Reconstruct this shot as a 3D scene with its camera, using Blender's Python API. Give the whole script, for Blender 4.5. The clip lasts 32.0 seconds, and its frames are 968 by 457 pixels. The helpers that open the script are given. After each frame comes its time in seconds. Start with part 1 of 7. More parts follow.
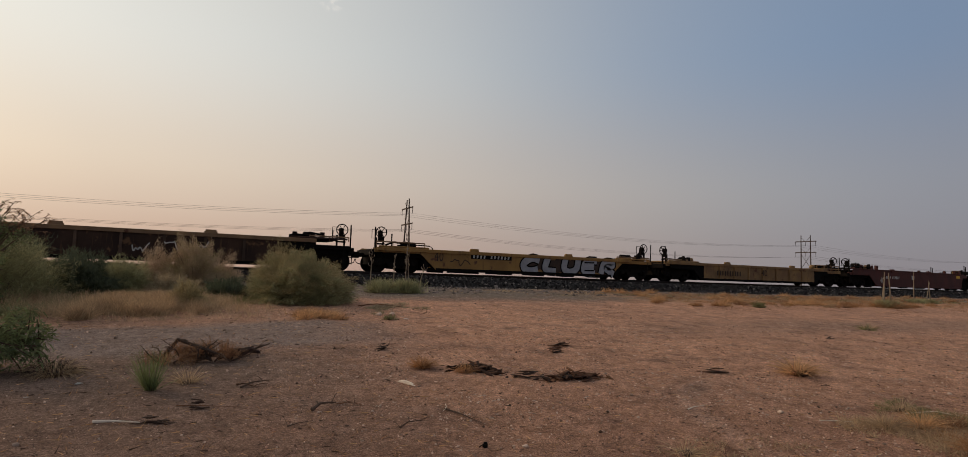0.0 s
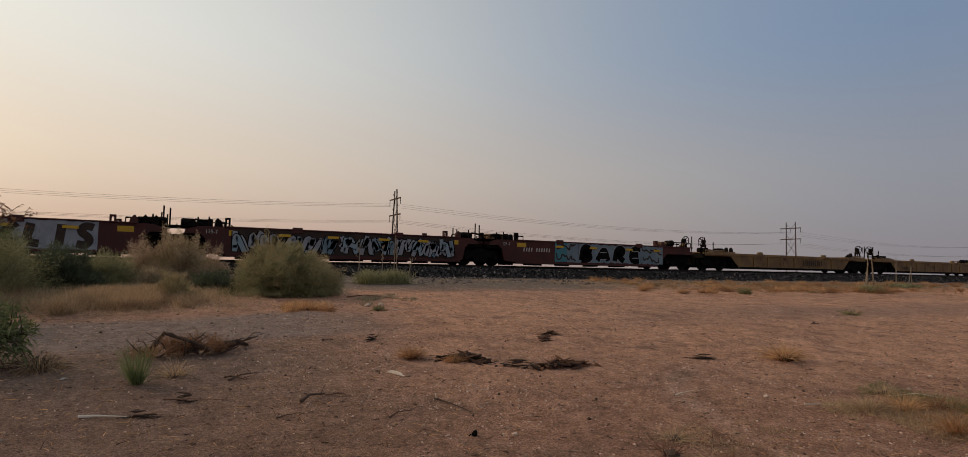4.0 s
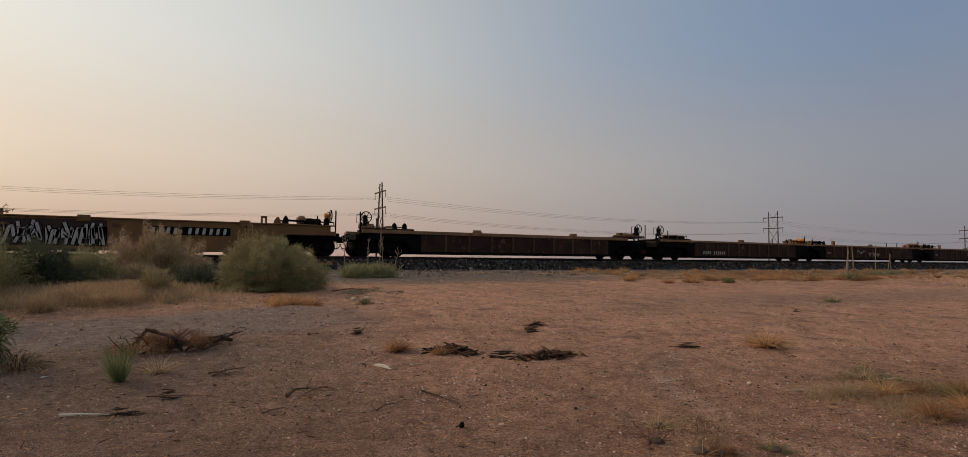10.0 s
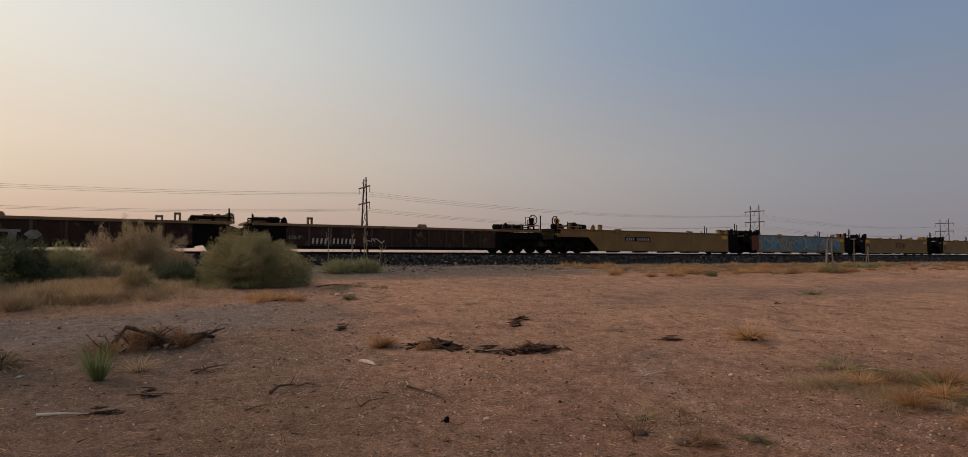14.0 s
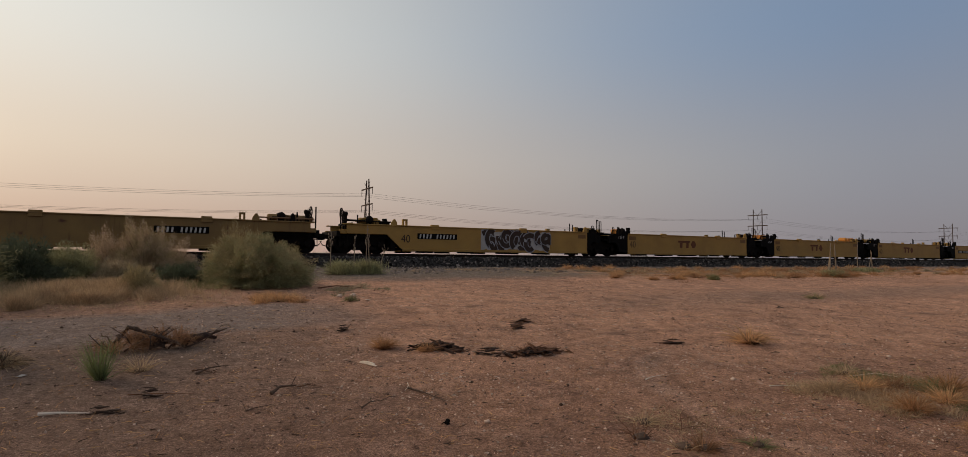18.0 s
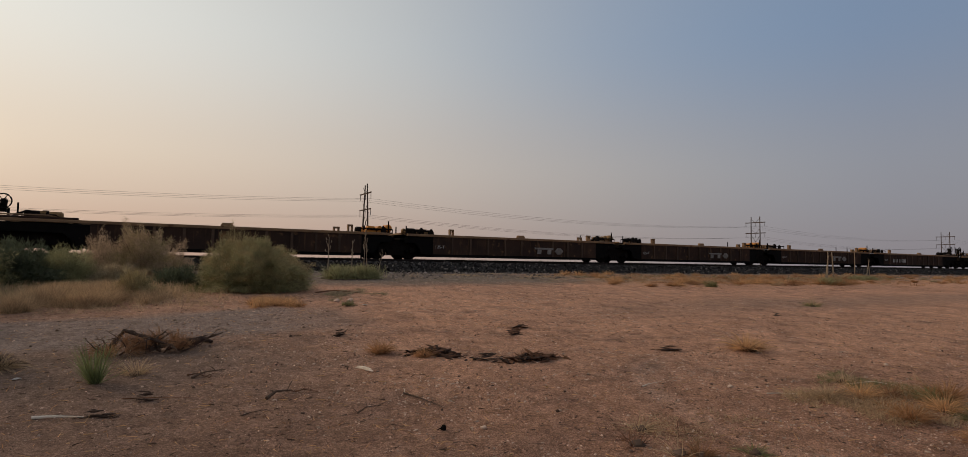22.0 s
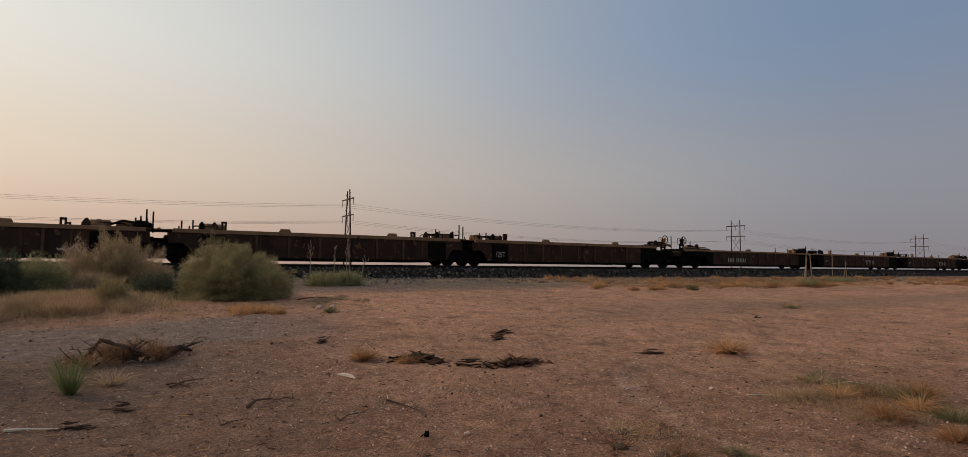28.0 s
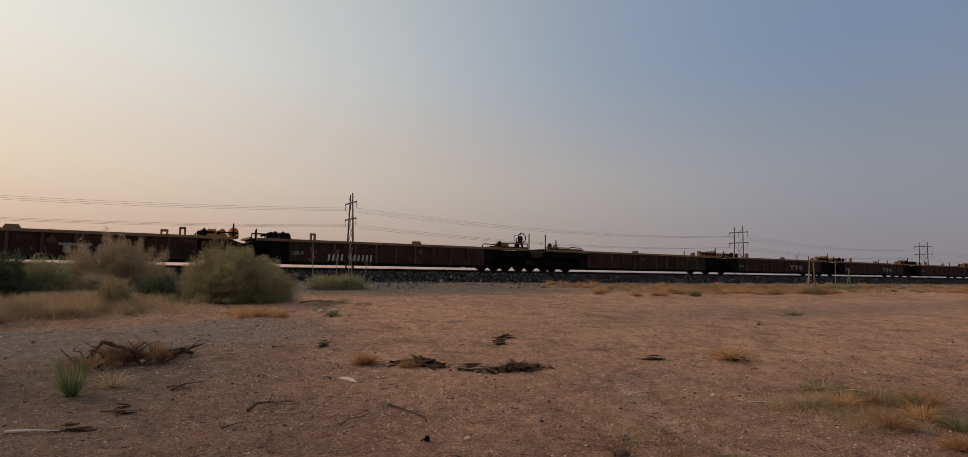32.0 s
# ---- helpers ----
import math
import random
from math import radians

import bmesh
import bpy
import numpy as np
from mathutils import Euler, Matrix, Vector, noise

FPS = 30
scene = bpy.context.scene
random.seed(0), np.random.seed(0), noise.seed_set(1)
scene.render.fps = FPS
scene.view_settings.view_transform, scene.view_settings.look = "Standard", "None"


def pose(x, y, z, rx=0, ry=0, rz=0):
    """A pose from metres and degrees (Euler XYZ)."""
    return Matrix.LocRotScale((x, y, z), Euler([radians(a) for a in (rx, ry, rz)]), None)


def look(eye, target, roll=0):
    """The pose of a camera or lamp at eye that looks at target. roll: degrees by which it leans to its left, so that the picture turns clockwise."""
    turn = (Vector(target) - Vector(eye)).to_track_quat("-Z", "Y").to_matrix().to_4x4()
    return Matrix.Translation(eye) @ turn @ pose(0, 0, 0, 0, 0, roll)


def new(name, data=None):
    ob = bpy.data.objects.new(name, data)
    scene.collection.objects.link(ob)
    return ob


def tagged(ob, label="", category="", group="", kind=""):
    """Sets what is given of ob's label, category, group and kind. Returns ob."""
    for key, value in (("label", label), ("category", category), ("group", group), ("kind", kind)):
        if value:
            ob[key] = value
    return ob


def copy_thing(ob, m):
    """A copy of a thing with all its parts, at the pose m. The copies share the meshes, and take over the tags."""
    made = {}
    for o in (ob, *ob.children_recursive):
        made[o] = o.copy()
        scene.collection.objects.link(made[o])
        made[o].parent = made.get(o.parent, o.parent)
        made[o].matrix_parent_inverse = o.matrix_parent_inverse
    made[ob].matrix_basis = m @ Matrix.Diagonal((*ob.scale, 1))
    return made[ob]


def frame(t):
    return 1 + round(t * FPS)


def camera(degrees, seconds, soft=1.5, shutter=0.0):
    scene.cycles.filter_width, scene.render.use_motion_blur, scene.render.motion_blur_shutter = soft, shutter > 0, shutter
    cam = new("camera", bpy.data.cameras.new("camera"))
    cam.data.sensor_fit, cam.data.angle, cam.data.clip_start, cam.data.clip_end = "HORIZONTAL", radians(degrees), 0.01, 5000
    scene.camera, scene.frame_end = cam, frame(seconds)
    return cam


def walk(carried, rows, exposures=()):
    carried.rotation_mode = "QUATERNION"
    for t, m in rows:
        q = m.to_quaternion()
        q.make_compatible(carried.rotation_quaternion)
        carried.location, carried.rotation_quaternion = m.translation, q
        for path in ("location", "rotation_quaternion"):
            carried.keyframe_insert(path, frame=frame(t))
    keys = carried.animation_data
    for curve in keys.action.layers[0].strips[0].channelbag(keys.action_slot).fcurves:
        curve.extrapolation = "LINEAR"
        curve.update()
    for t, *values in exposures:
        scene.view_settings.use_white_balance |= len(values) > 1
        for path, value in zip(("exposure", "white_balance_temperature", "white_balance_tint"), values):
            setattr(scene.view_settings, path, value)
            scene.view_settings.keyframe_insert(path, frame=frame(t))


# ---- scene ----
cam = camera(78.36, 32.0, soft=0.7)
PATH = [
    (0.0, 0.000, 0.000, 1.600, 94.68, -1.78, -26.64),
    (0.5, 0.001, 0.001, 1.599, 94.56, -1.29, -26.84),
    (1.0, 0.002, 0.001, 1.599, 93.94, -1.11, -26.99),
    (1.5, 0.004, 0.002, 1.599, 94.07, -1.12, -26.81),
    (2.0, 0.005, 0.002, 1.598, 94.24, -1.13, -26.88),
    (2.5, 0.006, 0.003, 1.598, 94.28, -1.05, -26.95),
    (3.0, 0.007, 0.004, 1.597, 94.14, -1.12, -27.20),
    (3.5, 0.008, 0.004, 1.597, 94.15, -1.06, -27.41),
    (4.0, 0.009, 0.005, 1.596, 93.74, -1.14, -27.72),
    (4.5, 0.010, 0.005, 1.596, 93.54, -0.89, -28.13),
    (6.5, 0.015, 0.007, 1.594, 93.40, -1.17, -28.41),
    (7.0, 0.016, 0.007, 1.594, 93.35, -0.67, -28.77),
    (7.5, 0.017, 0.007, 1.594, 93.37, -0.64, -28.73),
    (8.0, 0.018, 0.008, 1.593, 93.47, -1.04, -29.03),
    (8.5, 0.019, 0.008, 1.593, 93.26, -0.89, -28.99),
    (9.0, 0.020, 0.008, 1.593, 93.31, -0.66, -29.10),
    (9.5, 0.021, 0.008, 1.592, 93.08, -0.57, -29.02),
    (10.0, 0.021, 0.009, 1.592, 93.01, -0.48, -29.04),
    (10.5, 0.022, 0.009, 1.592, 92.88, -0.31, -29.57),
    (11.0, 0.023, 0.009, 1.591, 92.75, -0.13, -29.81),
    (11.5, 0.024, 0.009, 1.591, 93.10, -0.22, -29.93),
    (12.0, 0.025, 0.009, 1.591, 93.20, -0.08, -30.15),
    (12.5, 0.026, 0.009, 1.591, 92.94, -0.35, -30.44),
    (13.0, 0.027, 0.010, 1.590, 92.88, -0.56, -29.91),
    (13.5, 0.028, 0.010, 1.590, 92.40, -0.56, -30.37),
    (14.0, 0.029, 0.010, 1.590, 92.53, -0.16, -30.49),
    (14.5, 0.030, 0.010, 1.590, 92.22, -0.30, -30.29),
    (16.5, 0.033, 0.009, 1.589, 92.40, -0.63, -30.37),
    (17.0, 0.034, 0.009, 1.589, 92.42, -0.67, -30.27),
    (17.5, 0.034, 0.009, 1.589, 92.48, -0.64, -30.37),
    (18.0, 0.035, 0.009, 1.589, 92.74, -0.50, -30.27),
    (18.5, 0.036, 0.009, 1.588, 92.92, -0.54, -29.96),
    (19.0, 0.037, 0.009, 1.588, 93.02, -0.52, -30.27),
    (19.5, 0.037, 0.008, 1.588, 93.10, -0.51, -30.16),
    (20.0, 0.038, 0.008, 1.588, 92.81, -0.75, -30.24),
    (20.5, 0.039, 0.008, 1.588, 92.58, -1.25, -29.74),
    (21.0, 0.040, 0.008, 1.588, 92.52, -1.01, -29.96),
    (21.5, 0.040, 0.007, 1.588, 92.60, -0.79, -30.19),
    (22.0, 0.041, 0.007, 1.588, 93.28, -0.87, -30.46),
    (22.5, 0.042, 0.006, 1.588, 93.32, -0.89, -30.94),
    (23.0, 0.042, 0.006, 1.588, 93.58, -1.05, -31.28),
    (23.5, 0.043, 0.006, 1.588, 93.81, -1.29, -31.14),
    (24.0, 0.044, 0.005, 1.588, 93.95, -1.20, -31.21),
    (24.5, 0.044, 0.005, 1.588, 93.61, -1.10, -31.34),
    (25.0, 0.045, 0.004, 1.588, 93.71, -0.89, -31.36),
    (25.5, 0.045, 0.004, 1.588, 93.50, -0.83, -31.54),
    (27.5, 0.048, 0.002, 1.588, 93.57, -0.58, -31.73),
    (28.0, 0.048, 0.001, 1.588, 93.79, -0.40, -32.04),
    (28.5, 0.049, 0.000, 1.588, 93.86, -0.46, -31.88),
    (29.0, 0.049, -0.000, 1.588, 93.89, -0.62, -31.86),
    (29.5, 0.050, -0.001, 1.588, 93.92, -0.70, -31.89),
    (30.0, 0.050, -0.002, 1.588, 93.80, -0.61, -31.87),
    (30.5, 0.051, -0.003, 1.589, 93.84, -0.52, -31.84),
    (31.0, 0.051, -0.003, 1.589, 94.11, -0.56, -31.95),
    (31.5, 0.052, -0.004, 1.589, 94.20, -0.71, -31.88),
    (32.0, 0.052, -0.005, 1.589, 94.23, -0.81, -31.82),
]
walk(cam, [(t, pose(*p)) for t, *p in PATH])

# ---- sky and sun: smoke-hazed evening, the low sun off to the side beyond the line ----
SUN_AZ, SUN_EL = radians(42), radians(27)      # azimuth from +y towards -x
SUN_DIR = Vector((-math.sin(SUN_AZ) * math.cos(SUN_EL), math.cos(SUN_AZ) * math.cos(SUN_EL), math.sin(SUN_EL)))


def lin(r, g, b):
    return tuple(((v / 255 + 0.055) / 1.055) ** 2.4 for v in (r, g, b)) + (1.0,)


def make_sky():
    world = bpy.data.worlds.new("evening_sky")
    scene.world = world
    world.use_nodes = True
    t = world.node_tree
    n, l = t.nodes, t.links
    sky = n.new("ShaderNodeTexSky")
    sky.sky_type, sky.sun_disc = "NISHITA", False
    sky.sun_elevation, sky.sun_rotation = SUN_EL, -SUN_AZ
    sky.air_density, sky.dust_density, sky.ozone_density, sky.altitude = 1.0, 6.0, 1.0, 1100
    clear = n.new("ShaderNodeVectorMath")
    clear.operation = "SCALE"
    clear.inputs["Scale"].default_value = 0.1
    l.new(sky.outputs[0], clear.inputs[0])
    # smoke haze: warm towards the sun, blue-grey away from it, rosier near the horizon
    co = n.new("ShaderNodeTexCoord")
    dot = n.new("ShaderNodeVectorMath")
    dot.operation = "DOT_PRODUCT"
    dot.inputs[1].default_value = (-math.sin(SUN_AZ), math.cos(SUN_AZ), -0.2)
    l.new(co.outputs["Generated"], dot.inputs[0])
    unit_range = n.new("ShaderNodeMapRange")
    unit_range.inputs["From Min"].default_value, unit_range.inputs["From Max"].default_value = -1.07, 0.93
    l.new(dot.outputs["Value"], unit_range.inputs["Value"])
    sep = n.new("ShaderNodeSeparateXYZ")
    l.new(co.outputs["Generated"], sep.inputs[0])

    def ramp(stops):
        r = n.new("ShaderNodeValToRGB")
        r.color_ramp.interpolation = "B_SPLINE"
        e = r.color_ramp.elements
        while len(e) < len(stops):
            e.new(0.5)
        for k, (c, rgb) in zip(e, stops):
            k.position, k.color = (c + 1) / 2, lin(*rgb)
        l.new(unit_range.outputs[0], r.inputs[0])
        return r.outputs[0]

    low = ramp(((-1, (135, 126, 126)), (-0.25, (135, 131, 139)), (0.1, (152, 142, 142)), (0.45, (177, 154, 144)), (0.9, (199, 161, 141)), (1, (210, 175, 149))))
    mid = ramp(((-1, (131, 129, 137)), (-0.25, (140, 143, 153)), (0.1, (166, 162, 160)), (0.45, (193, 181, 170)), (0.85, (230, 208, 182)), (1, (242, 220, 191))))
    high = ramp(((-1, (124, 131, 149)), (-0.25, (117, 140, 169)), (0.1, (145, 158, 176)), (0.4, (186, 189, 189)), (0.75, (231, 229, 220)), (1, (248, 242, 226))))

    def blend(a, b, lo, hi):
        f = n.new("ShaderNodeMapRange")
        f.interpolation_type = "SMOOTHSTEP"
        f.inputs["From Min"].default_value, f.inputs["From Max"].default_value = lo, hi
        l.new(sep.outputs["Z"], f.inputs["Value"])
        m = n.new("ShaderNodeMix")
        m.data_type = "RGBA"
        l.new(f.outputs[0], m.inputs[0])
        l.new(a, m.inputs[6])
        l.new(b, m.inputs[7])
        return m.outputs[2]

    top = ramp(((-1, (168, 165, 166)), (1, (182, 176, 170))))
    haze = blend(blend(blend(low, mid, 0.0, 0.17), high, 0.12, 0.36), top, 0.42, 0.85)
    # one small wisp of cloud
    az, el = radians(11.0), radians(24.6)
    wisp_dot = n.new("ShaderNodeVectorMath")
    wisp_dot.operation = "DOT_PRODUCT"
    wisp_dot.inputs[1].default_value = (math.sin(az) * math.cos(el), math.cos(az) * math.cos(el), math.sin(el))
    l.new(co.outputs["Generated"], wisp_dot.inputs[0])
    near_wisp = n.new("ShaderNodeMapRange")
    near_wisp.interpolation_type = "SMOOTHSTEP"
    near_wisp.inputs["From Min"].default_value, near_wisp.inputs["From Max"].default_value = math.cos(radians(1.3)), 1.0
    l.new(wisp_dot.outputs["Value"], near_wisp.inputs["Value"])
    fleece = n.new("ShaderNodeTexNoise")
    fleece.inputs["Scale"].default_value, fleece.inputs["Detail"].default_value = 70, 4
    l.new(co.outputs["Generated"], fleece.inputs["Vector"])
    fibre = n.new("ShaderNodeMapRange")
    fibre.inputs["From Min"].default_value, fibre.inputs["From Max"].default_value, fibre.inputs["To Max"].default_value = 0.42, 0.68, 0.75
    l.new(fleece.outputs["Fac"], fibre.inputs["Value"])
    amount = n.new("ShaderNodeMath")
    amount.operation = "MULTIPLY"
    l.new(near_wisp.outputs[0], amount.inputs[0])
    l.new(fibre.outputs[0], amount.inputs[1])
    cloud = n.new("ShaderNodeMix")
    cloud.data_type = "RGBA"
    l.new(amount.outputs[0], cloud.inputs[0])
    l.new(haze, cloud.inputs[6])
    cloud.inputs[7].default_value = lin(243, 236, 226)
    haze = cloud.outputs[2]
    mix = n.new("ShaderNodeMix")
    mix.data_type = "RGBA"
    mix.inputs[0].default_value = 0.92
    l.new(clear.outputs[0], mix.inputs[6])
    l.new(haze, mix.inputs[7])
    l.new(mix.outputs[2], n["Background"].inputs["Color"])
    n["Background"].inputs["Strength"].default_value = 1.0


make_sky()
sun = new("sun", bpy.data.lights.new("sun", "SUN"))
sun.data.energy, sun.data.angle, sun.data.color = 0.95, radians(9), (1.0, 0.68, 0.42)
sun.matrix_basis = look((0, 0, 50), Vector((0, 0, 50)) - SUN_DIR)

# ---- materials ----
def surf(name, a, b, scale=3.0, rough=0.8, metal=0.0, bump=0.2, fine=60.0, c=None, spots=0.0, stretch=(1, 1, 1), vary=0.0, streak=0.0):
    """A surface of colours a and b mixed by coarse noise, grained by fine noise; c in spots; streaks run down."""
    m = bpy.data.materials.new(name)
    m.use_nodes = True
    t = m.node_tree
    n, l = t.nodes, t.links
    bs = n["Principled BSDF"]
    bs.inputs["Roughness"].default_value, bs.inputs["Metallic"].default_value = rough, metal
    bs.inputs["Specular IOR Level"].default_value = 0.3
    co = n.new("ShaderNodeTexCoord")
    mp = n.new("ShaderNodeMapping")
    mp.inputs["Scale"].default_value = stretch
    l.new(co.outputs["Object"], mp.inputs["Vector"])

    def noise_tex(s, detail=4, src=None):
        k = n.new("ShaderNodeTexNoise")
        k.inputs["Scale"].default_value, k.inputs["Detail"].default_value = s, detail
        l.new((src or mp).outputs[0], k.inputs["Vector"])
        return k

    def ramp(src, lo, hi):
        k = n.new("ShaderNodeMapRange")
        k.inputs["From Min"].default_value, k.inputs["From Max"].default_value = lo, hi
        l.new(src, k.inputs["Value"])
        return k.outputs[0]

    def mix(fac, x, y, mode="MIX"):
        k = n.new("ShaderNodeMix")
        k.data_type, k.blend_type = "RGBA", mode
        for sock, v in ((k.inputs[0], fac), (k.inputs[6], x), (k.inputs[7], y)):
            if isinstance(v, (int, float)):
                sock.default_value = v
            elif isinstance(v, tuple):
                sock.default_value = (*v, 1)
            else:
                l.new(v, sock)
        return k.outputs[2]

    big, small = noise_tex(scale), noise_tex(fine, 3)
    col = mix(ramp(big.outputs["Fac"], 0.35, 0.65), a, b)
    if c and spots:
        sp = noise_tex(scale * 2.7, 6)
        col = mix(ramp(sp.outputs["Fac"], 0.72 - spots, 0.8 - spots), col, c)
    if c and streak:
        sm = n.new("ShaderNodeMapping")
        sm.inputs["Scale"].default_value = (5, 5, 0.35)
        l.new(co.outputs["Object"], sm.inputs["Vector"])
        st = noise_tex(1.6, 5, sm)
        col = mix(ramp(st.outputs["Fac"], 0.62 - streak, 0.85 - streak), col, c)
    g = n.new("ShaderNodeMapRange")
    g.inputs["To Min"].default_value, g.inputs["To Max"].default_value = 0.72, 1.28
    l.new(small.outputs["Fac"], g.inputs["Value"])
    comb = n.new("ShaderNodeCombineColor")
    for k in range(3):
        l.new(g.outputs[0], comb.inputs[k])
    col = mix(1.0, col, comb.outputs[0], "MULTIPLY")
    if vary:
        info = n.new("ShaderNodeObjectInfo")
        vr = n.new("ShaderNodeMapRange")
        vr.inputs["To Min"].default_value, vr.inputs["To Max"].default_value = 1 - vary, 1 + vary
        l.new(info.outputs["Random"], vr.inputs["Value"])
        cv = n.new("ShaderNodeCombineColor")
        for k in range(3):
            l.new(vr.outputs[0], cv.inputs[k])
        col = mix(1.0, col, cv.outputs[0], "MULTIPLY")
    l.new(col, bs.inputs["Base Color"])
    if bump:
        bp = n.new("ShaderNodeBump")
        bp.inputs["Strength"].default_value, bp.inputs["Distance"].default_value = bump, 0.02
        l.new(small.outputs["Fac"], bp.inputs["Height"])
        l.new(bp.outputs[0], bs.inputs["Normal"])
    return m


def islands(m, amount=0.35):
    """Vary a material's colour from piece to piece of a joined mesh."""
    t = m.node_tree
    bs = t.nodes["Principled BSDF"]
    link = bs.inputs["Base Color"].links[0]
    geo, mr, cc, mx = (t.nodes.new(k) for k in ("ShaderNodeNewGeometry", "ShaderNodeMapRange", "ShaderNodeCombineColor", "ShaderNodeMix"))
    mr.inputs["To Min"].default_value, mr.inputs["To Max"].default_value = 1 - amount, 1 + amount
    t.links.new(geo.outputs["Random Per Island"], mr.inputs["Value"])
    for k in range(3):
        t.links.new(mr.outputs[0], cc.inputs[k])
    mx.data_type, mx.blend_type = "RGBA", "MULTIPLY"
    mx.inputs[0].default_value = 1
    t.links.new(link.from_socket, mx.inputs[6])
    t.links.new(cc.outputs[0], mx.inputs[7])
    t.links.new(mx.outputs[2], bs.inputs["Base Color"])
    return m


def leafy(m, amount=0.4):
    """Let light through thin leaves: part of the diffuse shows on the far side."""
    t = m.node_tree
    bs, out = t.nodes["Principled BSDF"], t.nodes["Material Output"]
    tr, mx = t.nodes.new("ShaderNodeBsdfTranslucent"), t.nodes.new("ShaderNodeMixShader")
    mx.inputs[0].default_value = amount
    t.links.new(bs.inputs["Base Color"].links[0].from_socket, tr.inputs["Color"])
    t.links.new(bs.outputs[0], mx.inputs[1])
    t.links.new(tr.outputs[0], mx.inputs[2])
    t.links.new(mx.outputs[0], out.inputs["Surface"])
    return m


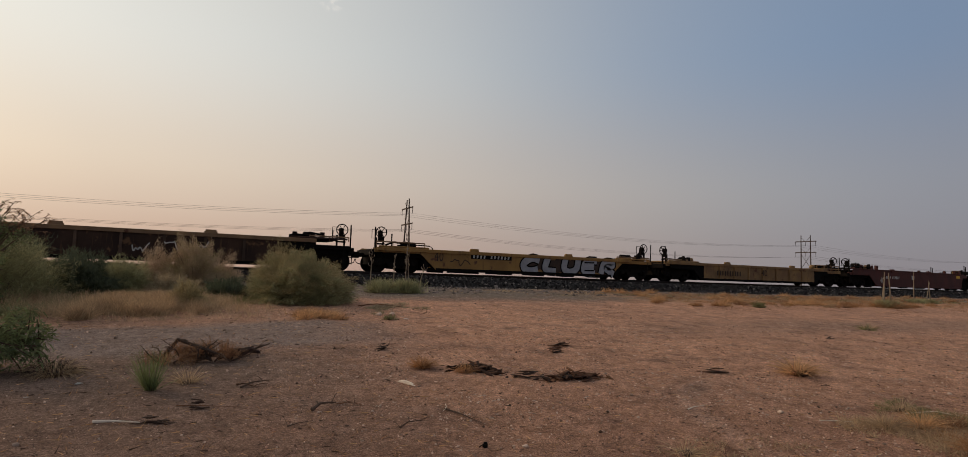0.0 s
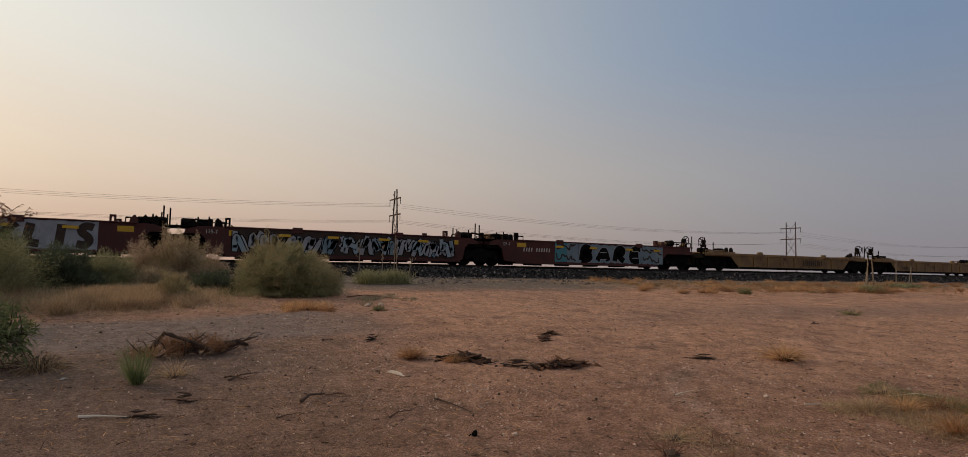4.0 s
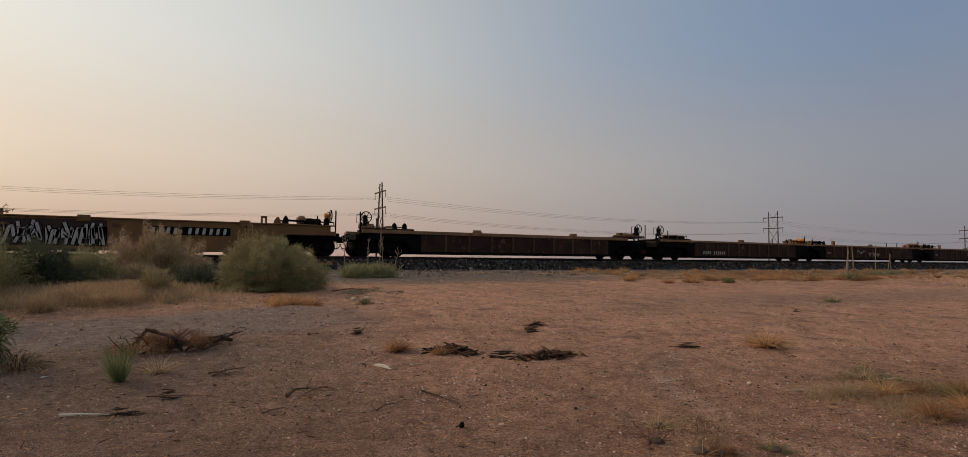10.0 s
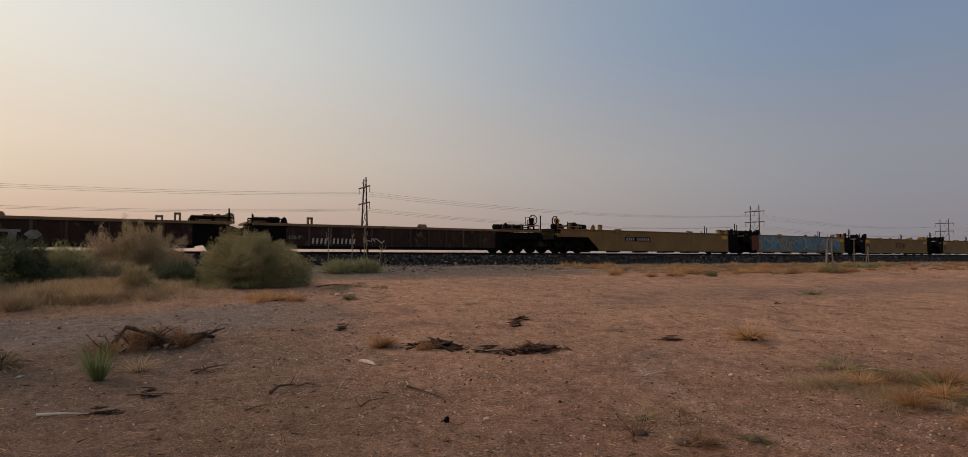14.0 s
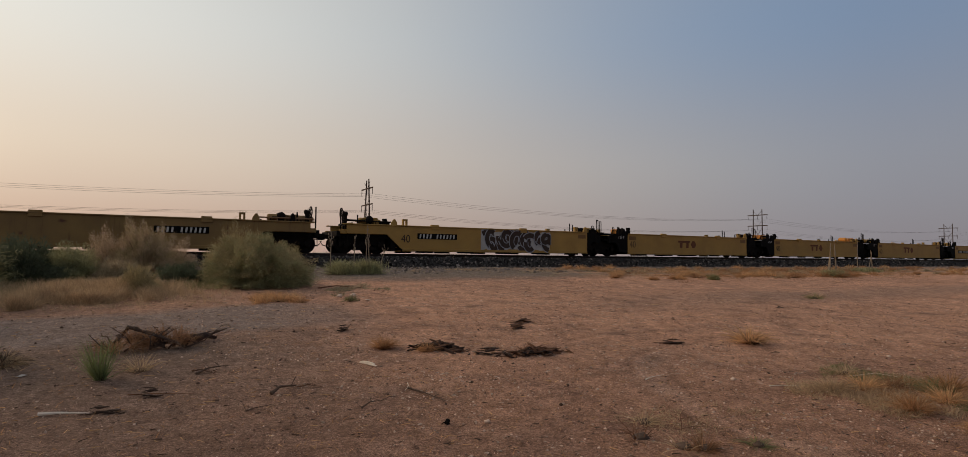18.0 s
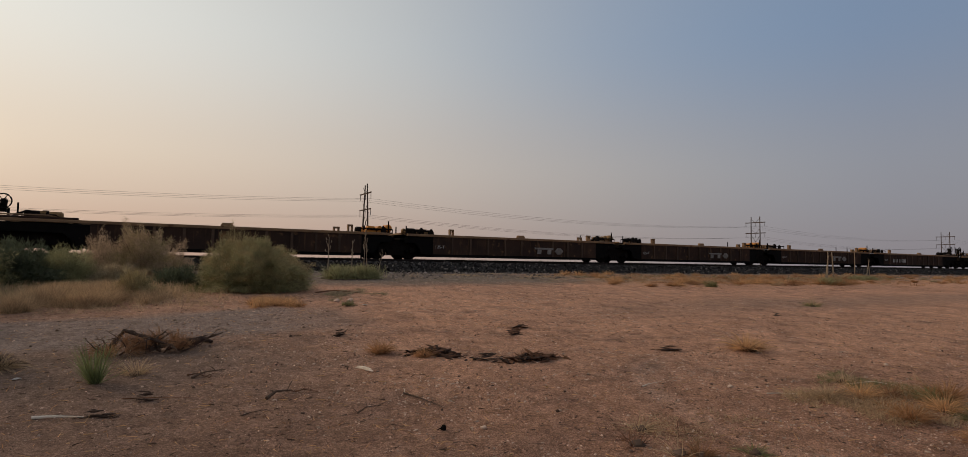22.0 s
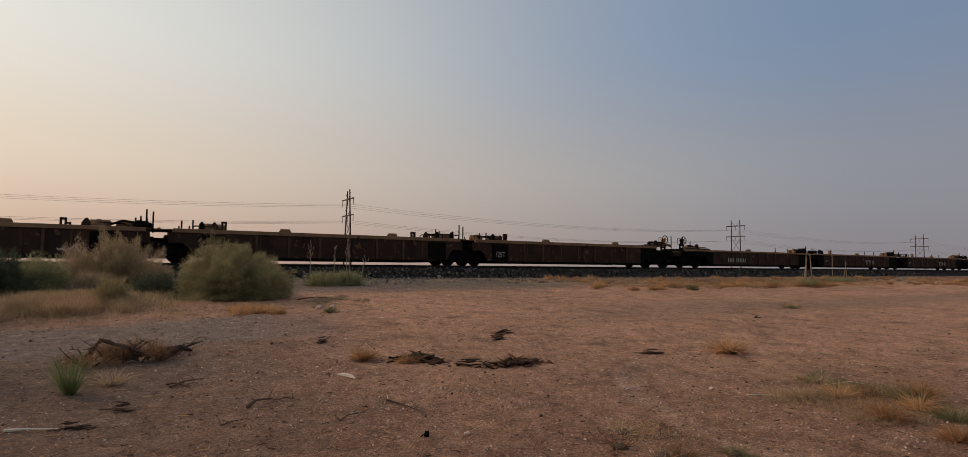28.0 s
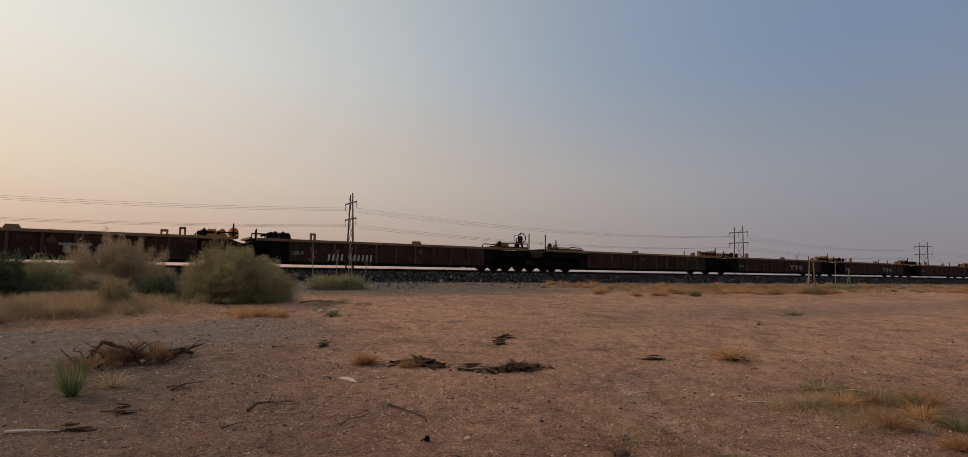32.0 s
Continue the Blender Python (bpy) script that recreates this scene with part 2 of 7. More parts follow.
RUST = (0.10, 0.045, 0.025)
MAT = {
    "yellow": surf("brown_grimed_yellow_paint", (0.195, 0.105, 0.036), (0.15, 0.08, 0.031), 0.8, 0.65, 0, 0.06, 40, RUST, 0.09, streak=0.02, vary=0.08),
    "mustard": surf("mustard_paint", (0.31, 0.175, 0.05), (0.22, 0.12, 0.038), 0.9, 0.65, 0, 0.06, 40, RUST, 0.1, streak=0.03, vary=0.08),
    "bright": surf("bright_yellow_paint", (0.38, 0.225, 0.055), (0.31, 0.18, 0.047), 1.0, 0.55, 0, 0.05, 40, RUST, 0.02, streak=0.0, vary=0.05),
    "dullyellow": surf("dusty_yellow_paint", (0.245, 0.15, 0.048), (0.195, 0.118, 0.042), 0.8, 0.6, 0, 0.05, 40, RUST, 0.05, streak=0.02, vary=0.06),
    "oldyellow": surf("faded_yellow_paint", (0.27, 0.165, 0.065), (0.18, 0.11, 0.055), 1.1, 0.75, 0, 0.1, 40, RUST, 0.1, streak=0.04, vary=0.1),
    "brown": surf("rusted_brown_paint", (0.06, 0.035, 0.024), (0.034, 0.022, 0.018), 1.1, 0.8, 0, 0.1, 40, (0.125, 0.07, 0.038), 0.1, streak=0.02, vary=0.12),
    # ribs lighter than the brown sides, the light they catch put into the paint
    "rib": surf("lit_brown_rib_paint", (0.09, 0.055, 0.035), (0.055, 0.034, 0.025), 1.4, 0.8, 0, 0.1, 40, (0.05, 0.03, 0.022), 0.1, vary=0.3),
    "tan": surf("tan_gear_and_lit_top_paint", (0.27, 0.165, 0.085), (0.19, 0.115, 0.065), 1.5, 0.75, 0, 0.1, 40, RUST, 0.08, vary=0.1),
    "red": surf("oxide_red_paint", (0.085, 0.024, 0.019), (0.06, 0.019, 0.016), 1.3, 0.7, 0, 0.06, 40, (0.06, 0.03, 0.025), 0.05, streak=0.08, vary=0.06),
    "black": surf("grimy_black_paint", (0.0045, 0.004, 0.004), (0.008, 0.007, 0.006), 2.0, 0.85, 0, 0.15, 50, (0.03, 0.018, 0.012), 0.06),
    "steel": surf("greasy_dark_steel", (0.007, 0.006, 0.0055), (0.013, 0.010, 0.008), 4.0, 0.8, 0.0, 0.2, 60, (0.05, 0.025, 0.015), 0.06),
    "railsteel": surf("brown_rail_steel", (0.025, 0.016, 0.012), (0.018, 0.012, 0.010), 5.0, 0.6, 0.2, 0.1),
    "white": surf("stencil_white", (0.48, 0.46, 0.43), (0.38, 0.365, 0.34), 3, 0.7, 0, 0.03),
    "faded": surf("faded_stencil_white", (0.26, 0.24, 0.22), (0.16, 0.145, 0.13), 4, 0.75, 0, 0.03),
    "dark": surf("stencil_dark", (0.05, 0.03, 0.02), (0.035, 0.022, 0.016), 3, 0.7, 0, 0.03),
    "ochre": surf("stencil_brown", (0.14, 0.05, 0.02), (0.11, 0.04, 0.018), 3, 0.7, 0, 0.03),
    "silver": surf("spray_silver", (0.33, 0.335, 0.35), (0.25, 0.255, 0.275), 3, 0.5, 0, 0.03),
    "pale": surf("spray_pale_blue", (0.22, 0.30, 0.34), (0.29, 0.33, 0.35), 2, 0.6, 0, 0.03),
    "teal": surf("spray_teal", (0.05, 0.20, 0.22), (0.08, 0.24, 0.28), 3, 0.6, 0, 0.03),
    "slate": surf("spray_slate_blue", (0.13, 0.19, 0.22), (0.20, 0.25, 0.27), 1.5, 0.6, 0, 0.03),
    "blue": surf("spray_blue", (0.10, 0.20, 0.38), (0.16, 0.26, 0.42), 3, 0.6, 0, 0.03),
    "orange": surf("safety_orange_paint", (0.60, 0.24, 0.04), (0.50, 0.20, 0.035), 3, 0.6, 0, 0.05, 40, RUST, 0.05),
    "gold": surf("stencil_yellow", (0.60, 0.36, 0.03), (0.52, 0.30, 0.03), 3, 0.6, 0, 0.03),
    "pole": surf("weathered_pole_wood", (0.09, 0.065, 0.05), (0.06, 0.045, 0.038), 2, 0.85, 0, 0.2),
    "wire": surf("dull_aluminium_wire", (0.12, 0.12, 0.12), (0.09, 0.09, 0.09), 2, 0.5, 0.6, 0.0),
    "tie": surf("creosoted_tie_wood", (0.022, 0.018, 0.016), (0.015, 0.013, 0.012), 3, 0.9, 0, 0.3, 60, vary=0.2),
    # bank rock is darkened to hold the train's shade; foot rock stays paler
    "ballast": surf("grey_crushed_rock_shade", (0.027, 0.024, 0.023), (0.016, 0.015, 0.0145), 2, 0.95, 0, 0.8, 14, (0.11, 0.10, 0.095), 0.10),
    "footstone": islands(surf("pale_stone", (0.24, 0.20, 0.175), (0.13, 0.11, 0.10), 9, 0.95, 0, 0.3, 50), 0.6),
    "stone": islands(surf("ballast_stone_shade", (0.075, 0.07, 0.067), (0.025, 0.024, 0.023), 9, 0.9, 0, 0.3, 50), 0.85),
}
for key in ("black", "steel", "tie", "ballast", "stone", "brown"):      # dull surfaces, specular cut to deepen the darks
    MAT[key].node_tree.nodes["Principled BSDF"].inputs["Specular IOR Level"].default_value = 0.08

# ---- building tools ----
RNG = np.random.default_rng(7)


def box(bm, x0, x1, y0, y1, z0, z1):
    v = [bm.verts.new((x, y, z)) for x in (x0, x1) for y in (y0, y1) for z in (z0, z1)]
    for f in ((0, 1, 3, 2), (4, 6, 7, 5), (0, 4, 5, 1), (2, 3, 7, 6), (0, 2, 6, 4), (1, 5, 7, 3)):
        bm.faces.new([v[i] for i in f])
    return bm


def prism(bm, pts, y0, y1):
    """An outline in x and z, carried from y0 to y1."""
    a = [bm.verts.new((x, y0, z)) for x, z in pts]
    b = [bm.verts.new((x, y1, z)) for x, z in pts]
    n = len(pts)
    bm.faces.new(a)
    bm.faces.new(b[::-1])
    for i in range(n):
        bm.faces.new((a[i], b[i], b[(i + 1) % n], a[(i + 1) % n]))
    bmesh.ops.recalc_face_normals(bm, faces=bm.faces)
    return bm


def tube(bm, pts, radii, n=6):
    """A round bar through pts."""
    rings = []
    pts = [Vector(p) for p in pts]
    if isinstance(radii, (int, float)):
        radii = [radii] * len(pts)
    for i, p in enumerate(pts):
        d = (pts[min(i + 1, len(pts) - 1)] - pts[max(i - 1, 0)]).normalized()
        u = d.orthogonal().normalized()
        w = d.cross(u)
        rings.append([bm.verts.new(p + radii[i] * (math.cos(k * math.tau / n) * u + math.sin(k * math.tau / n) * w)) for k in range(n)])
    for r, s in zip(rings, rings[1:]):
        for k in range(n):
            bm.faces.new((r[k], r[(k + 1) % n], s[(k + 1) % n], s[k]))
    bm.faces.new(rings[0][::-1])
    bm.faces.new(rings[-1])
    return bm


def lathe(bm, profile, n=24, axis="y", at=(0, 0, 0)):
    """Turn a profile of (along, radius) round an axis."""
    rings = []
    for a, r in profile:
        ring = []
        for k in range(n):
            c, s = math.cos(k * math.tau / n) * r, math.sin(k * math.tau / n) * r
            q = {"y": (c, a, s), "x": (a, c, s), "z": (c, s, a)}[axis]
            ring.append(bm.verts.new((q[0] + at[0], q[1] + at[1], q[2] + at[2])))
        rings.append(ring)
    for r, s in zip(rings, rings[1:]):
        for k in range(n):
            bm.faces.new((r[k], r[(k + 1) % n], s[(k + 1) % n], s[k]))
    bm.faces.new(rings[0][::-1])
    bm.faces.new(rings[-1])
    bmesh.ops.recalc_face_normals(bm, faces=bm.faces)
    return bm


def finish(name, bm, mat, smooth=False, bevel=0.0):
    if bevel:
        bmesh.ops.bevel(bm, geom=bm.edges[:], offset=bevel, segments=1, affect="EDGES")
    me = bpy.data.meshes.new(name)
    bm.to_mesh(me)
    bm.free()
    me.materials.append(MAT[mat] if isinstance(mat, str) else mat)
    if smooth:
        me.polygons.foreach_set("use_smooth", [True] * len(me.polygons))
    return me


CACHE = {}


def mesh(key, make, mat, smooth=False, bevel=0.0):
    """One mesh for all alike pieces: make(bm) draws it the first time."""
    if key not in CACHE:
        bm = bmesh.new()
        make(bm)
        CACHE[key] = finish(str(key[0]), bm, mat, smooth, bevel)
    return CACHE[key]


def put(name, me, parent, x=0, y=0, z=0, rz=0, label=""):
    """Link a mesh as a part under a thing."""
    ob = new(name, me)
    ob.parent = parent
    ob.location = (x, y, z)
    ob.rotation_euler = (0, 0, rz)
    return tagged(ob, label)


def part(name, bm, mat, parent, label="", smooth=False, bevel=0.0):
    return put(name, finish(name, bm, mat, smooth, bevel), parent, label=label)


def thing(name, x, y, z, label, category, group="", rz=0):
    ob = new(name)
    ob.empty_display_size = 0.2
    ob.matrix_basis = pose(x, y, z, 0, 0, rz)
    return tagged(ob, label, category, group)


def pydata(name, verts, faces, mat, smooth=False):
    me = bpy.data.meshes.new(name)
    me.from_pydata(np.asarray(verts).reshape(-1, 3).tolist(), [], np.asarray(faces).tolist() if not isinstance(faces, list) else faces)
    me.materials.append(MAT[mat] if isinstance(mat, str) else mat)
    if smooth:
        me.polygons.foreach_set("use_smooth", [True] * len(me.polygons))
    me.update()
    return me

# ---- ground, embankment and track ----
TRACK_Y, RAIL_Z, FACE_Y = 30.5, 1.71, 29.0
SLOPE, TOE_Y, TOE_Z = 1.05 / 26, 26.0, 1.05


def base_z(y):
    return np.clip(np.asarray(y, float) * SLOPE, 0, TOE_Z)


def relief(x, y):
    """Small unevenness of the dirt."""
    d = math.hypot(x - 3, y - 8)
    k = max(0.0, 1 - d / 60)
    if k == 0:
        return 0.0
    bank = max(0.0, 1 - abs(y - 20.5) / 4) * min(1.0, max(0.0, (x - 12) / 4))
    return 0.09 * bank * max(0.0, noise.noise((x * 0.9, y * 0.9, 7)) + 0.1) + k * (0.05 * noise.noise((x * 0.35, y * 0.35, 0)) + 0.024 * noise.noise((x * 1.3, y * 1.3, 4)) + 0.012 * noise.noise((x * 3.6, y * 3.6, 9)))


def gz(x, y):
    return float(base_z(y)) + relief(x, y)


def spread(lo, hi, step, far, grow=1.16):
    a = list(np.arange(lo, hi, step))
    d, v = step, a[-1]
    while v < far:
        d *= grow
        v += d
        a.append(v)
    d, v = step, a[0]
    while v > -far:
        d *= grow
        v -= d
        a.insert(0, v)
    return np.array(a)


def make_ground():
    xs, ys = spread(-6, 22, 0.1, 2600), spread(1.5, 24, 0.1, 2600)
    X, Y = np.meshgrid(xs, ys)
    Z = base_z(Y)
    R = np.array([[relief(x, y) for x in xs] for y in ys])
    nx, ny = len(xs), len(ys)
    i = np.arange(nx * ny).reshape(ny, nx)
    q = np.stack([i[:-1, :-1], i[:-1, 1:], i[1:, 1:], i[1:, :-1]], -1).reshape(-1, 4)
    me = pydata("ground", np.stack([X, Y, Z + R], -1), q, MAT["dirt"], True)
    tagged(new("ground", me), "bare reddish desert dirt lot with pebbles and faint tyre marks", "ground", kind="structure")


def dirt():
    """Reddish dirt: broad tints, a greyer packed track, crumbs, pale grit, ruts and grain."""
    m = bpy.data.materials.new("reddish_desert_dirt")
    m.use_nodes = True
    t = m.node_tree
    n, l = t.nodes, t.links
    bs = n["Principled BSDF"]
    bs.inputs["Roughness"].default_value, bs.inputs["Specular IOR Level"].default_value = 0.95, 0.15
    co = n.new("ShaderNodeTexCoord")

    def tex(scale, detail=4, rough=0.5, vec=None):
        k = n.new("ShaderNodeTexNoise")
        k.inputs["Scale"].default_value, k.inputs["Detail"].default_value, k.inputs["Roughness"].default_value = scale, detail, rough
        l.new(vec or co.outputs["Object"], k.inputs["Vector"])
        return k.outputs["Fac"]

    def rng(src, lo, hi, a=0.0, b=1.0):
        k = n.new("ShaderNodeMapRange")
        for name, v in (("From Min", lo), ("From Max", hi), ("To Min", a), ("To Max", b)):
            k.inputs[name].default_value = v
        l.new(src, k.inputs["Value"])
        return k.outputs[0]

    def math_(op, a, b):
        k = n.new("ShaderNodeMath")
        k.operation = op
        for sock, v in zip(k.inputs, (a, b)):
            if isinstance(v, (int, float)):
                sock.default_value = v
            else:
                l.new(v, sock)
        return k.outputs[0]

    def mix(fac, a, b, mode="MIX"):
        k = n.new("ShaderNodeMix")
        k.data_type, k.blend_type = "RGBA", mode
        for sock, v in ((k.inputs[0], fac), (k.inputs[6], a), (k.inputs[7], b)):
            if isinstance(v, (int, float)):
                sock.default_value = v
            elif isinstance(v, tuple):
                sock.default_value = (*v, 1)
            else:
                l.new(v, sock)
        return k.outputs[2]

    col = mix(rng(tex(0.22, 5), 0.4, 0.62), (0.54, 0.319, 0.217), (0.63, 0.37, 0.248))
    col = mix(rng(tex(1.4, 6, 0.65), 0.48, 0.72), col, (0.285, 0.172, 0.127))
    sep = n.new("ShaderNodeSeparateXYZ")
    l.new(co.outputs["Object"], sep.inputs[0])
    wob = math_("MULTIPLY", math_("SUBTRACT", tex(0.5, 4), 0.5), 3.5)
    # darker, greyer tint on the scrub side of the lot, strongest at low y
    side = rng(math_("ADD", sep.outputs["X"], math_("ADD", wob, math_("MULTIPLY", sep.outputs["Y"], -0.16))), 2.7, -0.9)
    # a packed grey two-track lane that comes in from the scrub
    lane_y = math_("ADD", sep.outputs["Y"], math_("ADD", math_("MULTIPLY", wob, 0.3), math_("MULTIPLY", sep.outputs["X"], -0.18)))
    band = math_("MULTIPLY", rng(lane_y, 9.2, 9.9), rng(lane_y, 13.2, 12.5))
    band = math_("MULTIPLY", band, rng(math_("ADD", sep.outputs["X"], math_("MULTIPLY", wob, 0.6)), 4.6, 2.0))
    side = math_("MULTIPLY", side, rng(math_("ADD", sep.outputs["Y"], math_("MULTIPLY", wob, 0.5)), 10.8, 8.6, 0.3, 1.0))
    col = mix(math_("MULTIPLY", side, 0.92), col, (0.205, 0.163, 0.137))
    col = mix(math_("MULTIPLY", band, 0.9), col, (0.29, 0.236, 0.212))
    # darker soil tint that grows towards low y, with a wavering edge
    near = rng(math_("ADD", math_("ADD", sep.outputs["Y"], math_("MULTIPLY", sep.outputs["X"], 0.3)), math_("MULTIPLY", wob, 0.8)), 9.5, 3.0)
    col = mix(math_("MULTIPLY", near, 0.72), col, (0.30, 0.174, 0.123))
    # gravel spilled at the foot of the bank
    col = mix(math_("MULTIPLY", rng(math_("ADD", sep.outputs["Y"], wob), 17.5, 21.8), rng(tex(2.3, 6, 0.7), 0.34, 0.54)), col, (0.15, 0.128, 0.115))
    foot = math_("MULTIPLY", rng(math_("ADD", sep.outputs["Y"], math_("MULTIPLY", wob, 0.6)), 19.8, 23.0), rng(tex(1.1, 6, 0.7), 0.3, 0.5))
    col = mix(math_("MULTIPLY", foot, 0.85), col, (0.19, 0.15, 0.122))
    # weathered grey-green gravel apron below the bank, thinner where the sand has drifted over it
    apron = rng(math_("ADD", sep.outputs["Y"], math_("MULTIPLY", wob, 0.45)), 18.6, 20.6)
    apron = math_("MULTIPLY", apron, rng(math_("ADD", sep.outputs["X"], math_("MULTIPLY", wob, 1.5)), 26.0, 16.0, 0.35, 1.0))
    col = mix(math_("MULTIPLY", apron, rng(tex(1.7, 6, 0.75), 0.3, 0.5, 0.45, 0.9)), col, (0.225, 0.19, 0.158))
    # orange blown sand in drifts along the right of the bank
    drift = math_("MULTIPLY", rng(sep.outputs["Y"], 16.4, 18.6), rng(math_("ADD", sep.outputs["X"], wob), 15.0, 21.0))
    col = mix(math_("MULTIPLY", drift, rng(tex(0.9, 6, 0.75), 0.42, 0.56, 0.0, 0.85)), col, (0.60, 0.335, 0.185))
    # greyer strip where water has stood
    wet = math_("MULTIPLY", rng(math_("ADD", sep.outputs["Y"], math_("MULTIPLY", wob, 0.5)), 9.3, 10.6), rng(math_("ADD", sep.outputs["Y"], math_("MULTIPLY", wob, 0.5)), 13.2, 11.8))
    wet = math_("MULTIPLY", wet, rng(math_("ADD", sep.outputs["X"], wob), 9.0, 15.0))
    col = mix(math_("MULTIPLY", wet, 0.6), col, (0.31, 0.212, 0.165))
    # a faint tyre arc, paler and smoother, with darker rims
    treads = []
    for r0 in (3.15,):
        dx, dy = math_("SUBTRACT", sep.outputs["X"], 7.8), math_("SUBTRACT", sep.outputs["Y"], 3.2)
        rad = math_("SQRT", math_("ADD", math_("MULTIPLY", dx, dx), math_("MULTIPLY", dy, dy)), 0)
        ring = math_("MULTIPLY", rng(math_("ABSOLUTE", math_("SUBTRACT", rad, r0), 0), 0.22, 0.1), rng(sep.outputs["X"], 7.4, 6.2))
        col = mix(math_("MULTIPLY", ring, rng(tex(1.1, 3), 0.3, 0.6, 0.2, 0.6)), col, (0.60, 0.40, 0.305))
        rim_line = math_("MULTIPLY", rng(math_("ABSOLUTE", math_("SUBTRACT", rad, r0), 0), 0.17, 0.25), rng(math_("ABSOLUTE", math_("SUBTRACT", rad, r0), 0), 0.36, 0.27))
        rim_line = math_("MULTIPLY", rim_line, rng(sep.outputs["X"], 7.4, 6.2))
        col = mix(math_("MULTIPLY", rim_line, rng(tex(1.3, 4), 0.35, 0.6, 0.0, 0.5)), col, (0.2, 0.12, 0.088))
        tread = math_("SINE", math_("MULTIPLY", math_("ARCTAN2", dy, dx), 420.0), 0)
        treads.append(math_("MULTIPLY", math_("MULTIPLY", tread, ring), rng(tex(0.9, 3), 0.42, 0.6, 0.0, 0.55)))
    # crumbs and grit
    for scale, lo, hi, dark, light in ((34, 0.36, 0.66, 0.6, 1.36), (7.5, 0.38, 0.64, 0.76, 1.2), (1.9, 0.38, 0.64, 0.88, 1.1), (95, 0.36, 0.64, 0.42, 1.6)):
        col = mix(1.0, col, mix(rng(tex(scale, 5, 0.72), lo, hi), (dark, dark * 0.97, dark * 0.94), (light, light, light)), "MULTIPLY")
    for scale, lo, hi, gs, colour in ((46, 0.22, 0.10, 3.1, (0.74, 0.60, 0.48)), (21, 0.2, 0.08, 2.2, (0.06, 0.04, 0.03)), (11, 0.14, 0.05, 1.3, (0.08, 0.05, 0.038)), (60, 0.25, 0.12, 4.0, (0.07, 0.045, 0.034))):
        v = n.new("ShaderNodeTexVoronoi")
        v.inputs["Scale"].default_value = scale
        l.new(co.outputs["Object"], v.inputs["Vector"])
        col = mix(math_("MULTIPLY", rng(v.outputs["Distance"], lo, hi, 0.0, 0.6), rng(tex(gs, 4), 0.5, 0.66)), col, colour)
    l.new(col, bs.inputs["Base Color"])
    # relief: clods, grain and faint ruts
    mp = n.new("ShaderNodeMapping")
    mp.inputs["Rotation"].default_value = (0, 0, 0.6)
    mp.inputs["Scale"].default_value = (9.0, 1.2, 1)
    l.new(co.outputs["Object"], mp.inputs["Vector"])
    h = math_("ADD", math_("MULTIPLY", tex(5, 6, 0.6), 0.8), math_("MULTIPLY", tex(30, 5, 0.75), 0.9))
    h = math_("ADD", h, math_("MULTIPLY", tex(1.0, 3, 0.5, mp.outputs[0]), 0.08))
    for tr in treads:
        h = math_("ADD", h, tr)
    bp = n.new("ShaderNodeBump")
    bp.inputs["Strength"].default_value, bp.inputs["Distance"].default_value = 1.0, 0.05
    l.new(h, bp.inputs["Height"])
    l.new(bp.outputs[0], bs.inputs["Normal"])
    return m


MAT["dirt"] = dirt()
make_ground()


